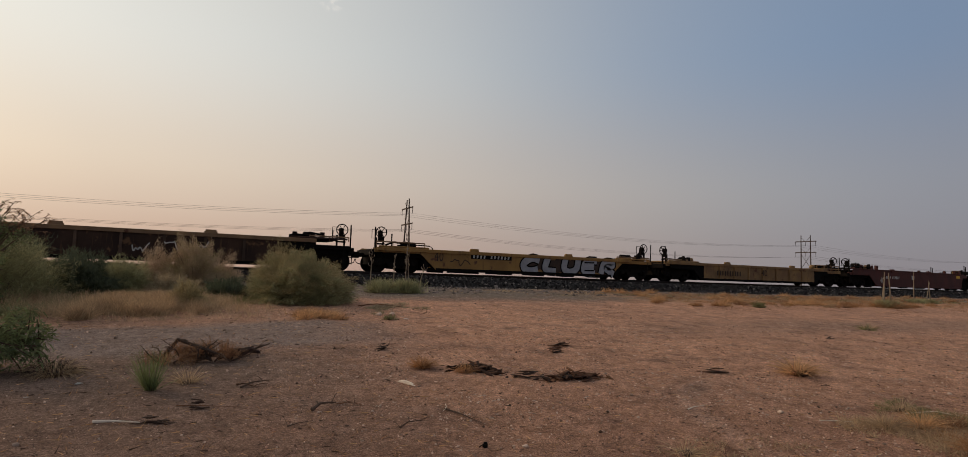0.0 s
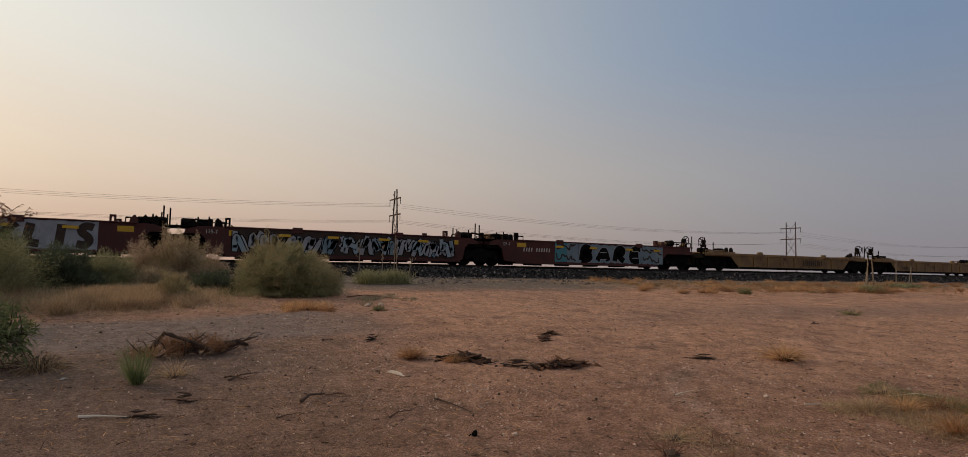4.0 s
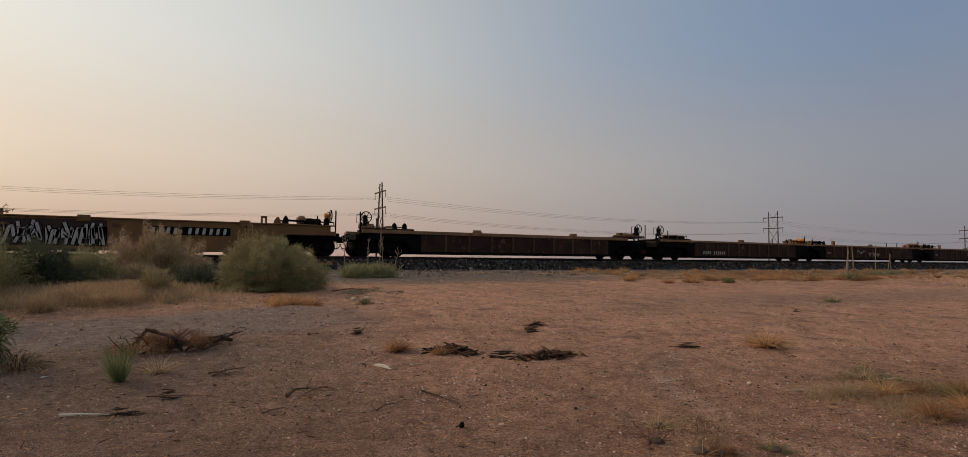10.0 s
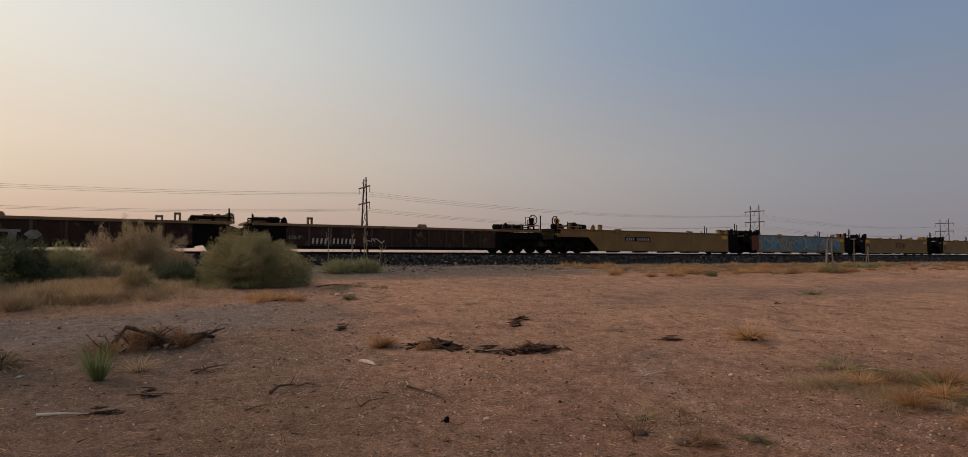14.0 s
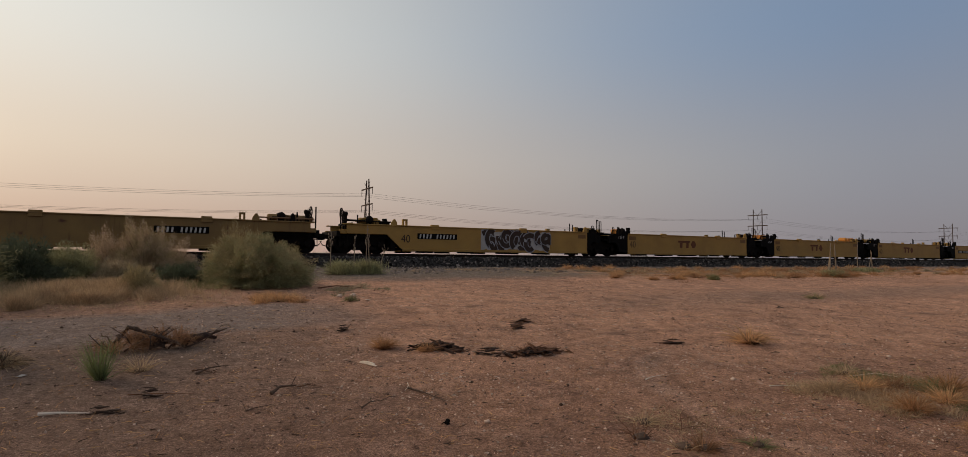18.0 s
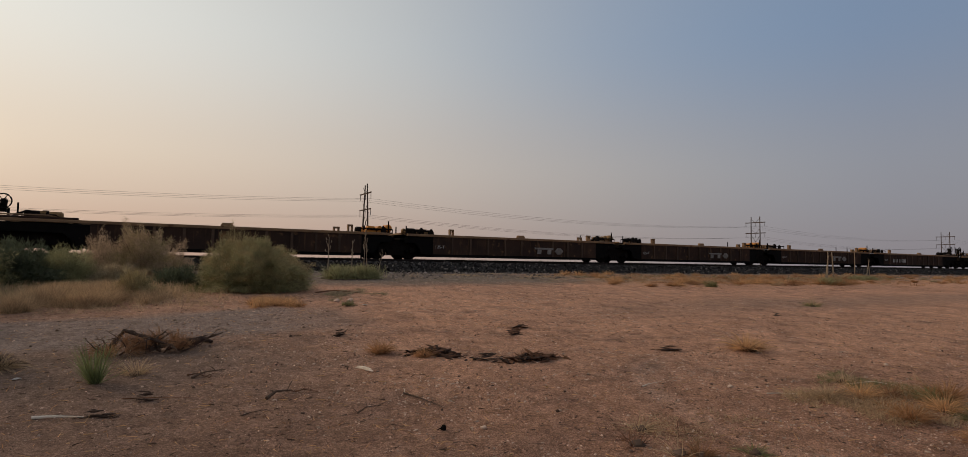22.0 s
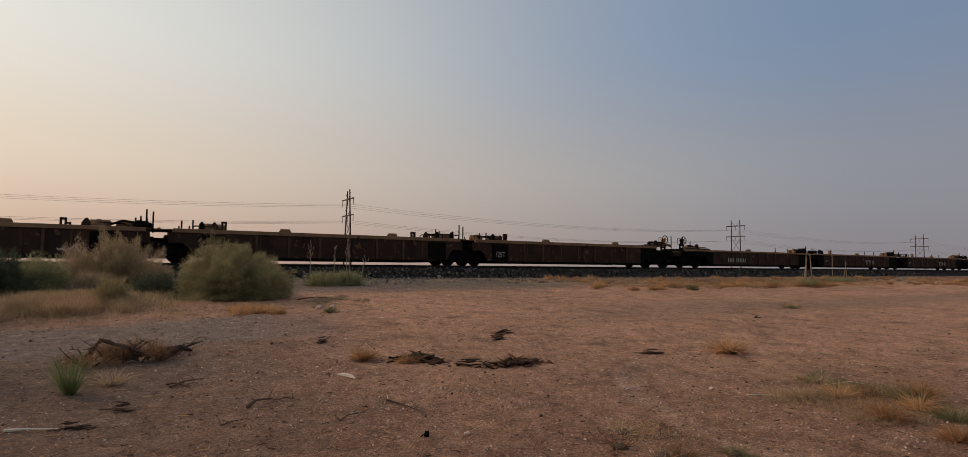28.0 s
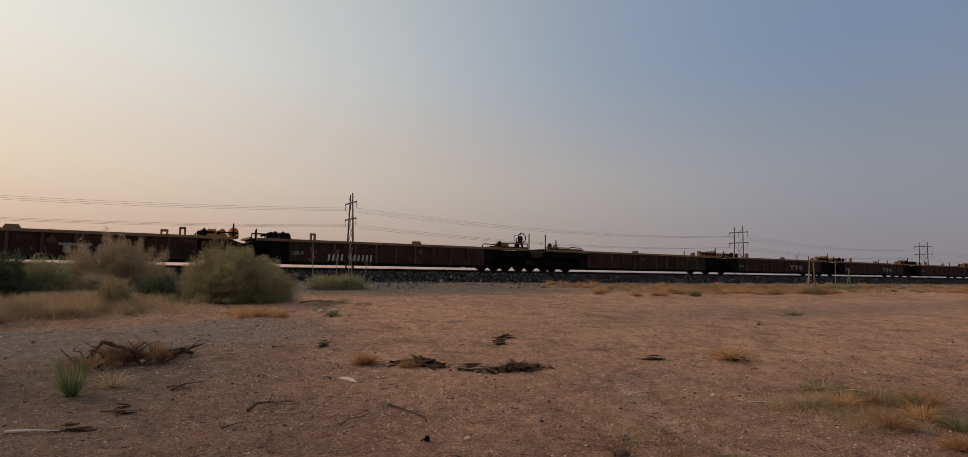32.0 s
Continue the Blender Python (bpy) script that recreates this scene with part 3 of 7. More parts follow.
def make_track():
    bm = bmesh.new()
    out = [(26.3, 0.95), (28.55, 1.50), (28.9, 1.54), (32.1, 1.54), (32.45, 1.50), (34.7, 0.95)]
    xs = list(np.arange(-40, 90, 0.5)) + list(np.arange(90, 1500, 8.0))
    xs = [-900.0] + xs
    rows = []
    for x in xs:
        rows.append([bm.verts.new((x, y + 0.12 * noise.noise((x * 0.4, i * 3, 0)), z + (0.03 * noise.noise((x * 1.2, y, 5)) if 0 < i < 5 else 0))) for i, (y, z) in enumerate(out)])
    for a, b in zip(rows, rows[1:]):
        for k in range(len(out) - 1):
            bm.faces.new((a[k], b[k], b[k + 1], a[k + 1]))
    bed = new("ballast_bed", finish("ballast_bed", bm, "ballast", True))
    tagged(bed, "long bank of grey crushed rock under the railway track", "ballast", kind="structure")
    # loose stones on the near slope
    bm = bmesh.new()
    bmesh.ops.create_icosphere(bm, subdivisions=1, radius=1)
    v0 = np.array([v.co[:] for v in bm.verts])
    f0 = np.array([[v.index for v in f.verts] for f in bm.faces])
    bm.free()
    n = 13000
    x = -3 + 75 * RNG.random(n) ** 1.35
    k = RNG.random(n) ** 0.8
    y = np.where(RNG.random(n) < 0.3, 26.2 - 4.2 * RNG.random(n) ** 2, 25.7 + 3.2 * k)
    z = np.where(y < 26.3, base_z(y), np.interp(y, [26.3, 28.55, 28.9], [1.04, 1.51, 1.55]))
    s = 0.03 + 0.05 * RNG.random(n) ** 2
    V = v0[None] * (s[:, None, None] * (0.6 + 0.8 * RNG.random((n, 1, 3)))) * (0.75 + 0.5 * RNG.random((n, len(v0), 1)))
    V += np.stack([x, y, z], -1)[:, None]
    F = f0[None] + (np.arange(n) * len(v0))[:, None, None]
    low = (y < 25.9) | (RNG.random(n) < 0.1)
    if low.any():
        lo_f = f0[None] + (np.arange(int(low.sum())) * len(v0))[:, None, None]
        tagged(new("ballast_stones", pydata("ballast_stones", V[low] * 1.0, lo_f.reshape(-1, 3), "footstone")), "pale grey-brown rocks on and below the bank", "stones", kind="stuff")
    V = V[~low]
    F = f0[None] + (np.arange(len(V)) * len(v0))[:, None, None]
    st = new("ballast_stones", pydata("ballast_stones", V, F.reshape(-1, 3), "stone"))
    tagged(st, "loose grey crushed rocks on the slope of the railway bank", "stones", kind="stuff")
    # rails with head, web and foot
    prof = [(-0.07, 0), (0.07, 0), (0.07, 0.012), (0.012, 0.03), (0.012, 0.125), (0.036, 0.135), (0.036, 0.172), (-0.036, 0.172), (-0.036, 0.135), (-0.012, 0.125), (-0.012, 0.03), (-0.07, 0.012)]
    for side in (-0.7535, 0.7535):
        bm = bmesh.new()
        a = [bm.verts.new((-900, TRACK_Y + side + y, RAIL_Z - 0.172 + z)) for y, z in prof]
        b = [bm.verts.new((1500, TRACK_Y + side + y, RAIL_Z - 0.172 + z)) for y, z in prof]
        for i in range(len(prof)):
            bm.faces.new((a[i], a[(i + 1) % len(prof)], b[(i + 1) % len(prof)], b[i]))
        bmesh.ops.recalc_face_normals(bm, faces=bm.faces)
        tagged(new("rail", finish("rail", bm, "railsteel")), "brown steel rail with a worn running head", "rail", "rails of the track", kind="structure")


make_track()

# ---- the train of empty container well cars ----
SPEED = 23.717
UNITS = []
MARKS = {}


def mark(unit, kind, x0, x1, z0, z1):
    MARKS.setdefault(unit, []).append((kind, x0, x1, z0, z1))


# marks painted on the near sides: x from the unit's front joint, z over the rail
mark("PRE", "scribble_white", 9.1, 9.9, 0.45, 0.95); mark("PRE", "scribble_white", 10.3, 12.2, 0.55, 1.1)
mark("K0", "cluer", 9.0, 15.8, 0.12, 1.27); mark("K0", "40_dark", 3.8, 4.3, 0.65, 1.18); mark("K0", "number_panel", 6.0, 8.35, 0.85, 1.17); mark("K0", "scribble_dark", 4.7, 6.0, 0.4, 0.85)
mark("K1", "text_dark", 5.0, 7.4, 0.5, 0.82); mark("K1", "40_dark", 9.4, 10.0, 0.58, 1.0)
mark("K2", "40_white", 4.4, 4.95, 0.4, 0.88); mark("K2", "number_white", 5.2, 7.15, 0.75, 1.05); mark("K2", "stencil_white", 8.9, 9.3, 0.8, 1.13)
mark("R1", "wild_teal", 1.9, 13.1, 0.25, 1.46); mark("R2", "40_white", 2.3, 2.95, 0.4, 0.9); mark("R2", "klis", 9.5, 12.9, 0.25, 1.46)
mark("R3", "wild_grey", 2.3, 13.3, 0.3, 1.44); mark("R4", "number_white", 2.5, 4.4, 0.8, 1.1); mark("R4", "bare", 4.7, 13.2, 0.25, 1.46)
mark("K3", "text_dark", 10.9, 13.3, 0.5, 0.9); mark("K4", "40_dark", 9.4, 9.9, 0.5, 0.85); mark("K4", "text_dark", 4.4, 6.3, 0.4, 0.66)
mark("K5", "number_white", 6.65, 9.55, 0.75, 1.12); mark("J1", "logo_panel", 4.6, 7.2, 0.6, 1.25); mark("J2", "logo_panel", 4.5, 7.1, 0.65, 1.3); mark("J3", "logo_panel", 8.3, 10.9, 0.66, 1.28)
mark("J3", "wild_faint", 3.0, 4.9, 0.4, 1.3); mark("J3", "round_blue", 11.4, 13.0, 0.35, 1.4); mark("J4", "wild_white", 2.5, 6.1, 0.27, 1.4); mark("J4", "number_panel", 7.65, 10.75, 0.85, 1.2)
mark("K7", "number_white", 4.6, 6.95, 0.35, 0.66); mark("A1", "scribble_white", 6.4, 7.6, 0.6, 1.0); mark("A1", "logo_white", 8.0, 9.85, 0.4, 0.82); mark("A2", "logo_white", 8.4, 10.4, 0.4, 0.85)
mark("A3", "logo_white", 8.4, 10.35, 0.4, 0.86); mark("A4", "number_white", 3.15, 5.4, 0.35, 0.7); mark("A4", "scribble_white", 5.7, 6.9, 0.4, 0.75)
mark("K8", "number_panel", 6.2, 8.35, 0.8, 1.08); mark("Y1", "wild_blue", 2.2, 13.4, 0.25, 1.46); mark("Y2", "logo_dark", 7.3, 9.2, 0.6, 1.17); mark("Y2", "40_dark", 2.15, 2.7, 0.55, 0.98)
mark("Y3", "40_dark", 2.15, 2.7, 0.6, 1.02); mark("Y3", "logo_dark", 8.0, 9.9, 0.63, 1.15); mark("Y4", "number_panel", 9.7, 11.7, 0.8, 1.1); mark("Y4", "scribble_dark", 2.7, 4.0, 0.7, 1.3)
mark("K9", "40_dark", 3.8, 4.3, 0.6, 1.0); mark("K9", "number_panel", 4.8, 7.0, 0.8, 1.1); mark("K9", "wild_black", 8.6, 13.4, 0.22, 1.46)
mark("W1", "40_dark", 2.15, 2.7, 0.58, 1.0); mark("W1", "logo_dark", 6.7, 8.6, 0.58, 1.18); mark("W2", "logo_dark", 6.8, 8.6, 0.58, 1.18); mark("W2", "40_dark", 2.15, 2.7, 0.55, 0.95)
mark("W3", "logo_dark", 6.6, 8.45, 0.58, 1.2); mark("W3", "40_dark", 2.15, 2.7, 0.5, 0.9); mark("W4", "number_panel", 2.7, 4.9, 0.7, 1.0)
mark("V1", "logo_white", 8.6, 10.8, 0.38, 0.86); mark("V2", "logo_white", 8.6, 10.85, 0.4, 0.88); mark("V3", "logo_white", 9.0, 11.3, 0.42, 0.92); mark("V4", "number_white", 3.5, 6.0, 0.45, 0.84)
mark("K12", "text_white", 6.4, 7.8, 0.72, 1.0); mark("U2", "scribble_white", 3.1, 5.8, 0.5, 1.18); mark("U2", "scribble_white", 12.1, 12.95, 0.3, 0.72)
mark("K13", "number_white", 5.5, 7.8, 0.42, 0.8); mark("T1", "logo_white", 9.1, 10.9, 0.4, 0.9); mark("T2", "logo_white", 8.9, 10.8, 0.42, 0.9); mark("T3", "logo_white", 9.1, 10.95, 0.4, 0.88); mark("T4", "number_white", 3.8, 6.2, 0.32, 0.72)
mark("X1", "logo_white", 8.8, 10.7, 0.4, 0.88); mark("X2", "logo_white", 8.8, 10.7, 0.4, 0.88)

STROKES = {
    "C": [[(0.9, 0.8), (0.5, 1), (0.1, 0.6), (0.15, 0.2), (0.5, 0), (0.9, 0.15)]],
    "L": [[(0.25, 1), (0.15, 0.1), (0.8, 0.05)]],
    "U": [[(0.15, 1), (0.12, 0.25), (0.5, 0), (0.88, 0.25), (0.85, 1)]],
    "E": [[(0.85, 0.95), (0.2, 0.95), (0.15, 0.05), (0.85, 0.05)], [(0.2, 0.5), (0.75, 0.52)]],
    "R": [[(0.15, 0), (0.2, 0.95), (0.75, 0.9), (0.75, 0.55), (0.25, 0.5), (0.9, 0)]],
    "K": [[(0.15, 0), (0.15, 1)], [(0.85, 1), (0.2, 0.5), (0.9, 0)]],
    "I": [[(0.5, 0), (0.5, 1)]],
    "S": [[(0.85, 0.9), (0.4, 1), (0.15, 0.7), (0.8, 0.35), (0.6, 0), (0.1, 0.1)]],
    "B": [[(0.15, 0), (0.15, 1), (0.75, 0.85), (0.6, 0.55), (0.2, 0.5), (0.85, 0.35), (0.7, 0.05), (0.15, 0)]],
    "A": [[(0.08, 0), (0.5, 1), (0.92, 0)], [(0.25, 0.35), (0.75, 0.35)]],
}


def smooth_line(pts, k=5):
    """A rounder line through the corners of pts."""
    p = [Vector((x, z)) for x, z in pts]
    for _ in range(2):
        q = [p[0]]
        for a, b in zip(p, p[1:]):
            q += [a * 0.75 + b * 0.25, a * 0.25 + b * 0.75]
        p = q + [p[-1]]
    return p


def ribbon(bm, pts, width, y):
    """A flat painted stroke in the plane of a car's side."""
    rows = []
    for i, p in enumerate(pts):
        d = (pts[min(i + 1, len(pts) - 1)] - pts[max(i - 1, 0)])
        d = d.normalized() if d.length else Vector((1, 0))
        n = Vector((-d.y, d.x)) * width / 2
        rows.append((bm.verts.new((p.x + n.x, y, p.y + n.y)), bm.verts.new((p.x - n.x, y, p.y - n.y))))
    for a, b in zip(rows, rows[1:]):
        bm.faces.new((a[0], b[0], b[1], a[1]))


def patch(bm, x0, x1, z0, z1, y, rough, rng):
    """A painted field with an uneven rim."""
    n = 28
    top = [(x0 + (x1 - x0) * i / n, z1 - rough * rng.random()) for i in range(n + 1)]
    low = [(x0 + (x1 - x0) * i / n, z0 + rough * rng.random()) for i in range(n + 1)]
    t = [bm.verts.new((x, y, z)) for x, z in top]
    b = [bm.verts.new((x, y, z)) for x, z in low]
    for i in range(n):
        bm.faces.new((t[i], t[i + 1], b[i + 1], b[i]))


def bars(parent, ink, x0, x1, z0, z1, y, counts, slant=0.0):
    """Plain bars in place of characters."""
    total = sum(counts) + (len(counts) - 1)
    w = (x1 - x0) / total
    x = x0
    for c in counts:
        for _ in range(c):
            ob = put("number_bar", mesh(("number_bar", ink, slant), lambda bm: prism(bm, [(0.15, 0), (0.6, 0), (0.6 + 3 * slant, 1), (0.15 + 3 * slant, 1)], 0, 0.003), ink), parent, x, y, z0)
            ob.scale = (w, 1, z1 - z0)
            x += w
        x += w


def letters(text, size, mat):
    key = ("writing", text, mat)
    if key not in CACHE:
        cu = bpy.data.curves.new("writing", "FONT")
        cu.body, cu.size = text, 1.0
        ob = new("writing", cu)
        bpy.context.view_layer.update()
        me = bpy.data.meshes.new_from_object(ob.evaluated_get(bpy.context.evaluated_depsgraph_get()))
        bpy.data.objects.remove(ob)
        co = np.array([v.co[:] for v in me.vertices])
        lo, hi = co.min(0), co.max(0)
        co = (co - lo) / np.maximum(hi - lo, 1e-6)[[0, 1, 2]]
        for v, c in zip(me.vertices, co):
            v.co = (c[0], 0, c[1])
        me.materials.clear()
        me.materials.append(MAT[mat])
        CACHE[key] = me
    return CACHE[key]


def write(text, mat, parent, x0, x1, z0, z1, y, name="stencil"):
    ob = put(name, letters(text, 1, mat), parent, x0, y, z0)
    ob.scale = (x1 - x0, 1, z1 - z0)


def blob(bm, x, z, r, y, rng):
    """A rounded bubble of paint."""
    n = 16
    k, e = rng.uniform(0.8, 1.2), rng.random() * 6
    ring = [bm.verts.new((x + r * k * math.cos(i * math.tau / n) * (1 + 0.15 * math.sin(2 * i * math.tau / n + e)), y, z + r * math.sin(i * math.tau / n))) for i in range(n)]
    bm.faces.new(ring)


STYLES = {
    # field, outline, fill, stroke width to height
    "cluer": (None, "black", "silver", 0.34), "klis": ("silver", "silver", "dark", 0.26), "bare": (None, "silver", "black", 0.31),
    "wild_teal": ("dark", "black", "silver", 0.19), "wild_grey": ("dark", "black", "silver", 0.19), "wild_white": ("dark", "black", "white", 0.10),
    "wild_blue": ("slate", "teal", "pale", 0.09), "wild_black": ("white", "silver", "dark", 0.22), "wild_faint": (None, "oldyellow", "tan", 0.1), "round_blue": (None, "slate", "pale", 0.12),
}


def graffiti(parent, kind, x0, x1, z0, z1, y, seed):
    rng = random.Random(seed)
    word = {"cluer": "CLUER", "klis": "KLIS", "bare": "BARE"}.get(kind)
    back, line, fill, fat = STYLES[kind]
    h, w = z1 - z0, x1 - x0
    fat *= h
    fields = [(back, x0, x1, z0, z1, 0.06)] if back else []
    if kind == "cluer":
        fields = [("dark", x0 + 0.25, x1 - 0.3, z0 + 0.12, z1 - 0.1, 0.2)]
    elif kind == "bare":
        fields = [("teal", x0, x0 + 0.1 * w, z0, z1, 0.08), ("slate", x0 + 0.1 * w + 0.01, x0 + 0.2 * w, z0, z1, 0.05), ("slate", x1 - 0.22 * w, x1, z0, z1, 0.1), ("slate", x0 + 0.2 * w + 0.01, x1 - 0.22 * w - 0.01, z0, z1, 0.1)]
    elif kind == "wild_black":
        fields = [("white", x0, x1, z0, z1, 0.16)]
    elif kind == "wild_blue":
        fields = [("slate", x0, x0 + 0.72 * w, z0, z1, 0.06), ("silver", x0 + 0.72 * w + 0.01, x1, z0, z1 - 0.05, 0.1), ("ochre", x0 - 0.9, x0 - 0.01, z0, z1, 0.05)]
    for mat, a, b, c, e, rough in fields:
        bm = bmesh.new()
        patch(bm, a, b, c, e, y, rough, rng)
        part("graffiti_field", bm, mat, parent)
    y -= 0.004
    if kind == "bare":
        for a, b in ((x0 + 0.02 * w, x0 + 0.17 * w), (x1 - 0.2 * w, x1 - 0.03 * w)):
            for row in (0.3, 0.72):
                bm = bmesh.new()
                ribbon(bm, smooth_line([(a + (b - a) * (i + rng.uniform(-1.4, 1.4)) / 13, z0 + h * (row + rng.uniform(-0.2, 0.2))) for i in range(14)]), 0.09, y)
                part("scribble", bm, "dark", parent)
    if kind == "round_blue":
        n = max(2, round(w / (0.5 * h)))
        for i in range(n):
            for row in (0, 1):
                bm = bmesh.new()
                blob(bm, x0 + w * (i + 0.5 + rng.uniform(-0.1, 0.1)) / n, z0 + h * (0.27 + 0.46 * row), 0.24 * h * rng.uniform(0.85, 1.1), y - 0.0005 * (2 * i + row), rng)
                part("graffiti_bubble", bm, "slate", parent)
    lines = []
    if word:
        lead = 0.2 * w if kind == "bare" else 0.0
        lw = (w - lead * 2) / len(word)
        for i, ch in enumerate(word):
            for s in STROKES[ch]:
                lines.append([(x0 + lead + lw * (i + (0.04 if kind == "cluer" else 0.11) + (0.94 if kind == "cluer" else 0.78) * (a + 0.12 * (b - 0.5))), z0 + h * (0.15 + 0.70 * b)) for a, b in s])
    elif kind in ("wild_teal", "wild_grey", "wild_white"):
        # hard-edged interlocking strokes, no letters
        n = max(3, int(w / ((0.42 if kind == "wild_white" else 0.72) * h)))
        lw = w / n
        for i in range(n):
            lean = rng.uniform(-0.1, 0.22) * lw
            for k in range(rng.choice((3, 4, 4))):
                a, b = rng.uniform(-0.05, 0.95), rng.choice((0.08, 0.12, 0.5))
                pts = [(a, b)]
                for _ in range(rng.randint(2, 4)):
                    a, b = min(1.15, max(-0.15, a + rng.uniform(-0.55, 0.6))), rng.uniform(0.72, 0.93) if b < 0.45 else rng.uniform(0.07, 0.4)
                    pts.append((a, b))
                lines.append([(min(x1 - 0.08, max(x0 + 0.08, x0 + lw * (i + u) + lean * v)), z0 + h * v) for u, v in pts])
    else:
        n = max(3, int(w / (0.42 * h)))
        lw = w / n
        for i in range(n):
            for _ in range(2 if kind == "wild_faint" else 3):
                # loops and hooks, no letters
                cx, cz = x0 + lw * (i + rng.uniform(0.2, 0.8)), z0 + h * rng.uniform(0.32, 0.68)
                rx, rz = lw * rng.uniform(0.3, 0.75), h * rng.uniform(0.18, 0.42)
                a0, sweep = rng.random() * math.tau, rng.choice((-1, 1)) * rng.uniform(2.2, 5.2)
                rz = min(rz, z1 - 0.08 * h - cz, cz - z0 - 0.08 * h)
                lines.append([(min(x1 - 0.1, max(x0 + 0.1, cx + rx * math.cos(a0 + sweep * k / 6) + 0.25 * lw * (k / 6 - 0.5))), cz + rz * math.sin(a0 + sweep * k / 6)) for k in range(7)])
    for k, s in enumerate(lines):
        ink = rng.choice(("silver", "silver", "pale", "silver", "slate")) if kind in ("wild_teal", "wild_grey") else fill if kind != "wild_blue" else rng.choice((fill, "silver", "teal", "orange", "blue"))
        for mat, extra, dy in ((line, 0.16 if kind == "cluer" else 0.09, -0.0006), (ink, 0.0, -0.0012)):
            bm = bmesh.new()
            ribbon(bm, smooth_line(s), fat + extra, y + dy - 0.0014 * k)
            part("graffiti_outline" if extra else "graffiti_letter", bm, mat, parent)


def paint_marks(parent, unit, y):
    for k, (kind, x0, x1, z0, z1) in enumerate(MARKS.get(unit, ())):
        seed = len(unit) * 31 + ord(unit[-1]) * 7 + k + ord(unit[0])
        if kind in ("cluer", "klis", "bare") or kind.startswith(("wild", "round")):
            graffiti(parent, kind, x0, x1, z0, z1, y, seed)
        elif kind.startswith("40"):
            write("40", kind[3:], parent, x0, x1, z0, z1, y)
        elif kind.startswith("scribble"):
            rng, bm = random.Random(seed), bmesh.new()
            n = int((x1 - x0) / 0.12) + 4
            ribbon(bm, smooth_line([(x0 + (x1 - x0) * (i + rng.uniform(-0.9, 0.9)) / n, rng.uniform(z0, z1)) for i in range(n)]), 0.05, y)
            part("scribble", bm, kind[9:], parent)
        else:
            bm = bmesh.new()
            if kind.startswith("number"):
                z0, z1 = z0 + 0.04, z1 - 0.04
            if kind.endswith("panel"):
                box(bm, x0 - 0.08, x1 + 0.08, y, y + 0.006, z0 - 0.04, z1 + 0.04)
                panel = part("sign_panel", bm, "black", parent)
                bm = bmesh.new()
            yy, ink = y - 0.004, "white" if kind.endswith(("white", "panel")) else "ochre" if kind == "logo_dark" else "dark"
            if kind == "logo_white":
                ink = "faded"
            d = z1 - z0
            if kind.startswith("logo"):
                g = (x1 - x0) / 3
                box(bm, x0 + 0.03, x0 + 2 * g - 0.06, yy, yy + 0.003, z0 + 0.68 * d, z1 - 0.05)
                logo = part("logo_bar", bm, ink, parent)
                for i in range(2):
                    bm = bmesh.new()
                    a = x0 + g * (i + 0.3)
                    prism(bm, [(a, z0 + 0.05), (a + 0.4 * g, z0 + 0.05), (a + 0.44 * g, z0 + 0.66 * d), (a + 0.04 * g, z0 + 0.66 * d)], yy, yy + 0.003)
                    part("logo_block", bm, ink, parent)
                bm = bmesh.new()
                a, m = x0 + 2.05 * g, z0 + 0.5 * d
                prism(bm, [(a, m), (a + 0.3 * g, z0 + 0.05), (a + 0.62 * g, z0 + 0.05), (a + 0.92 * g, m), (a + 0.62 * g, z1 - 0.05), (a + 0.3 * g, z1 - 0.05)], yy, yy + 0.003)
                part("logo_lozenge", bm, ink, parent)
            elif kind.startswith("number"):
                bars(parent, ink, x0, x1, z0, z1, yy, (4, 6), 0.05)
            elif kind.startswith("text"):
                bars(parent, ink, x0, x1, z0, z1, yy, (10,))
            else:
                box(bm, x0, x1, yy, yy + 0.003, z0, z1)
                part("stencil", bm, ink, parent)


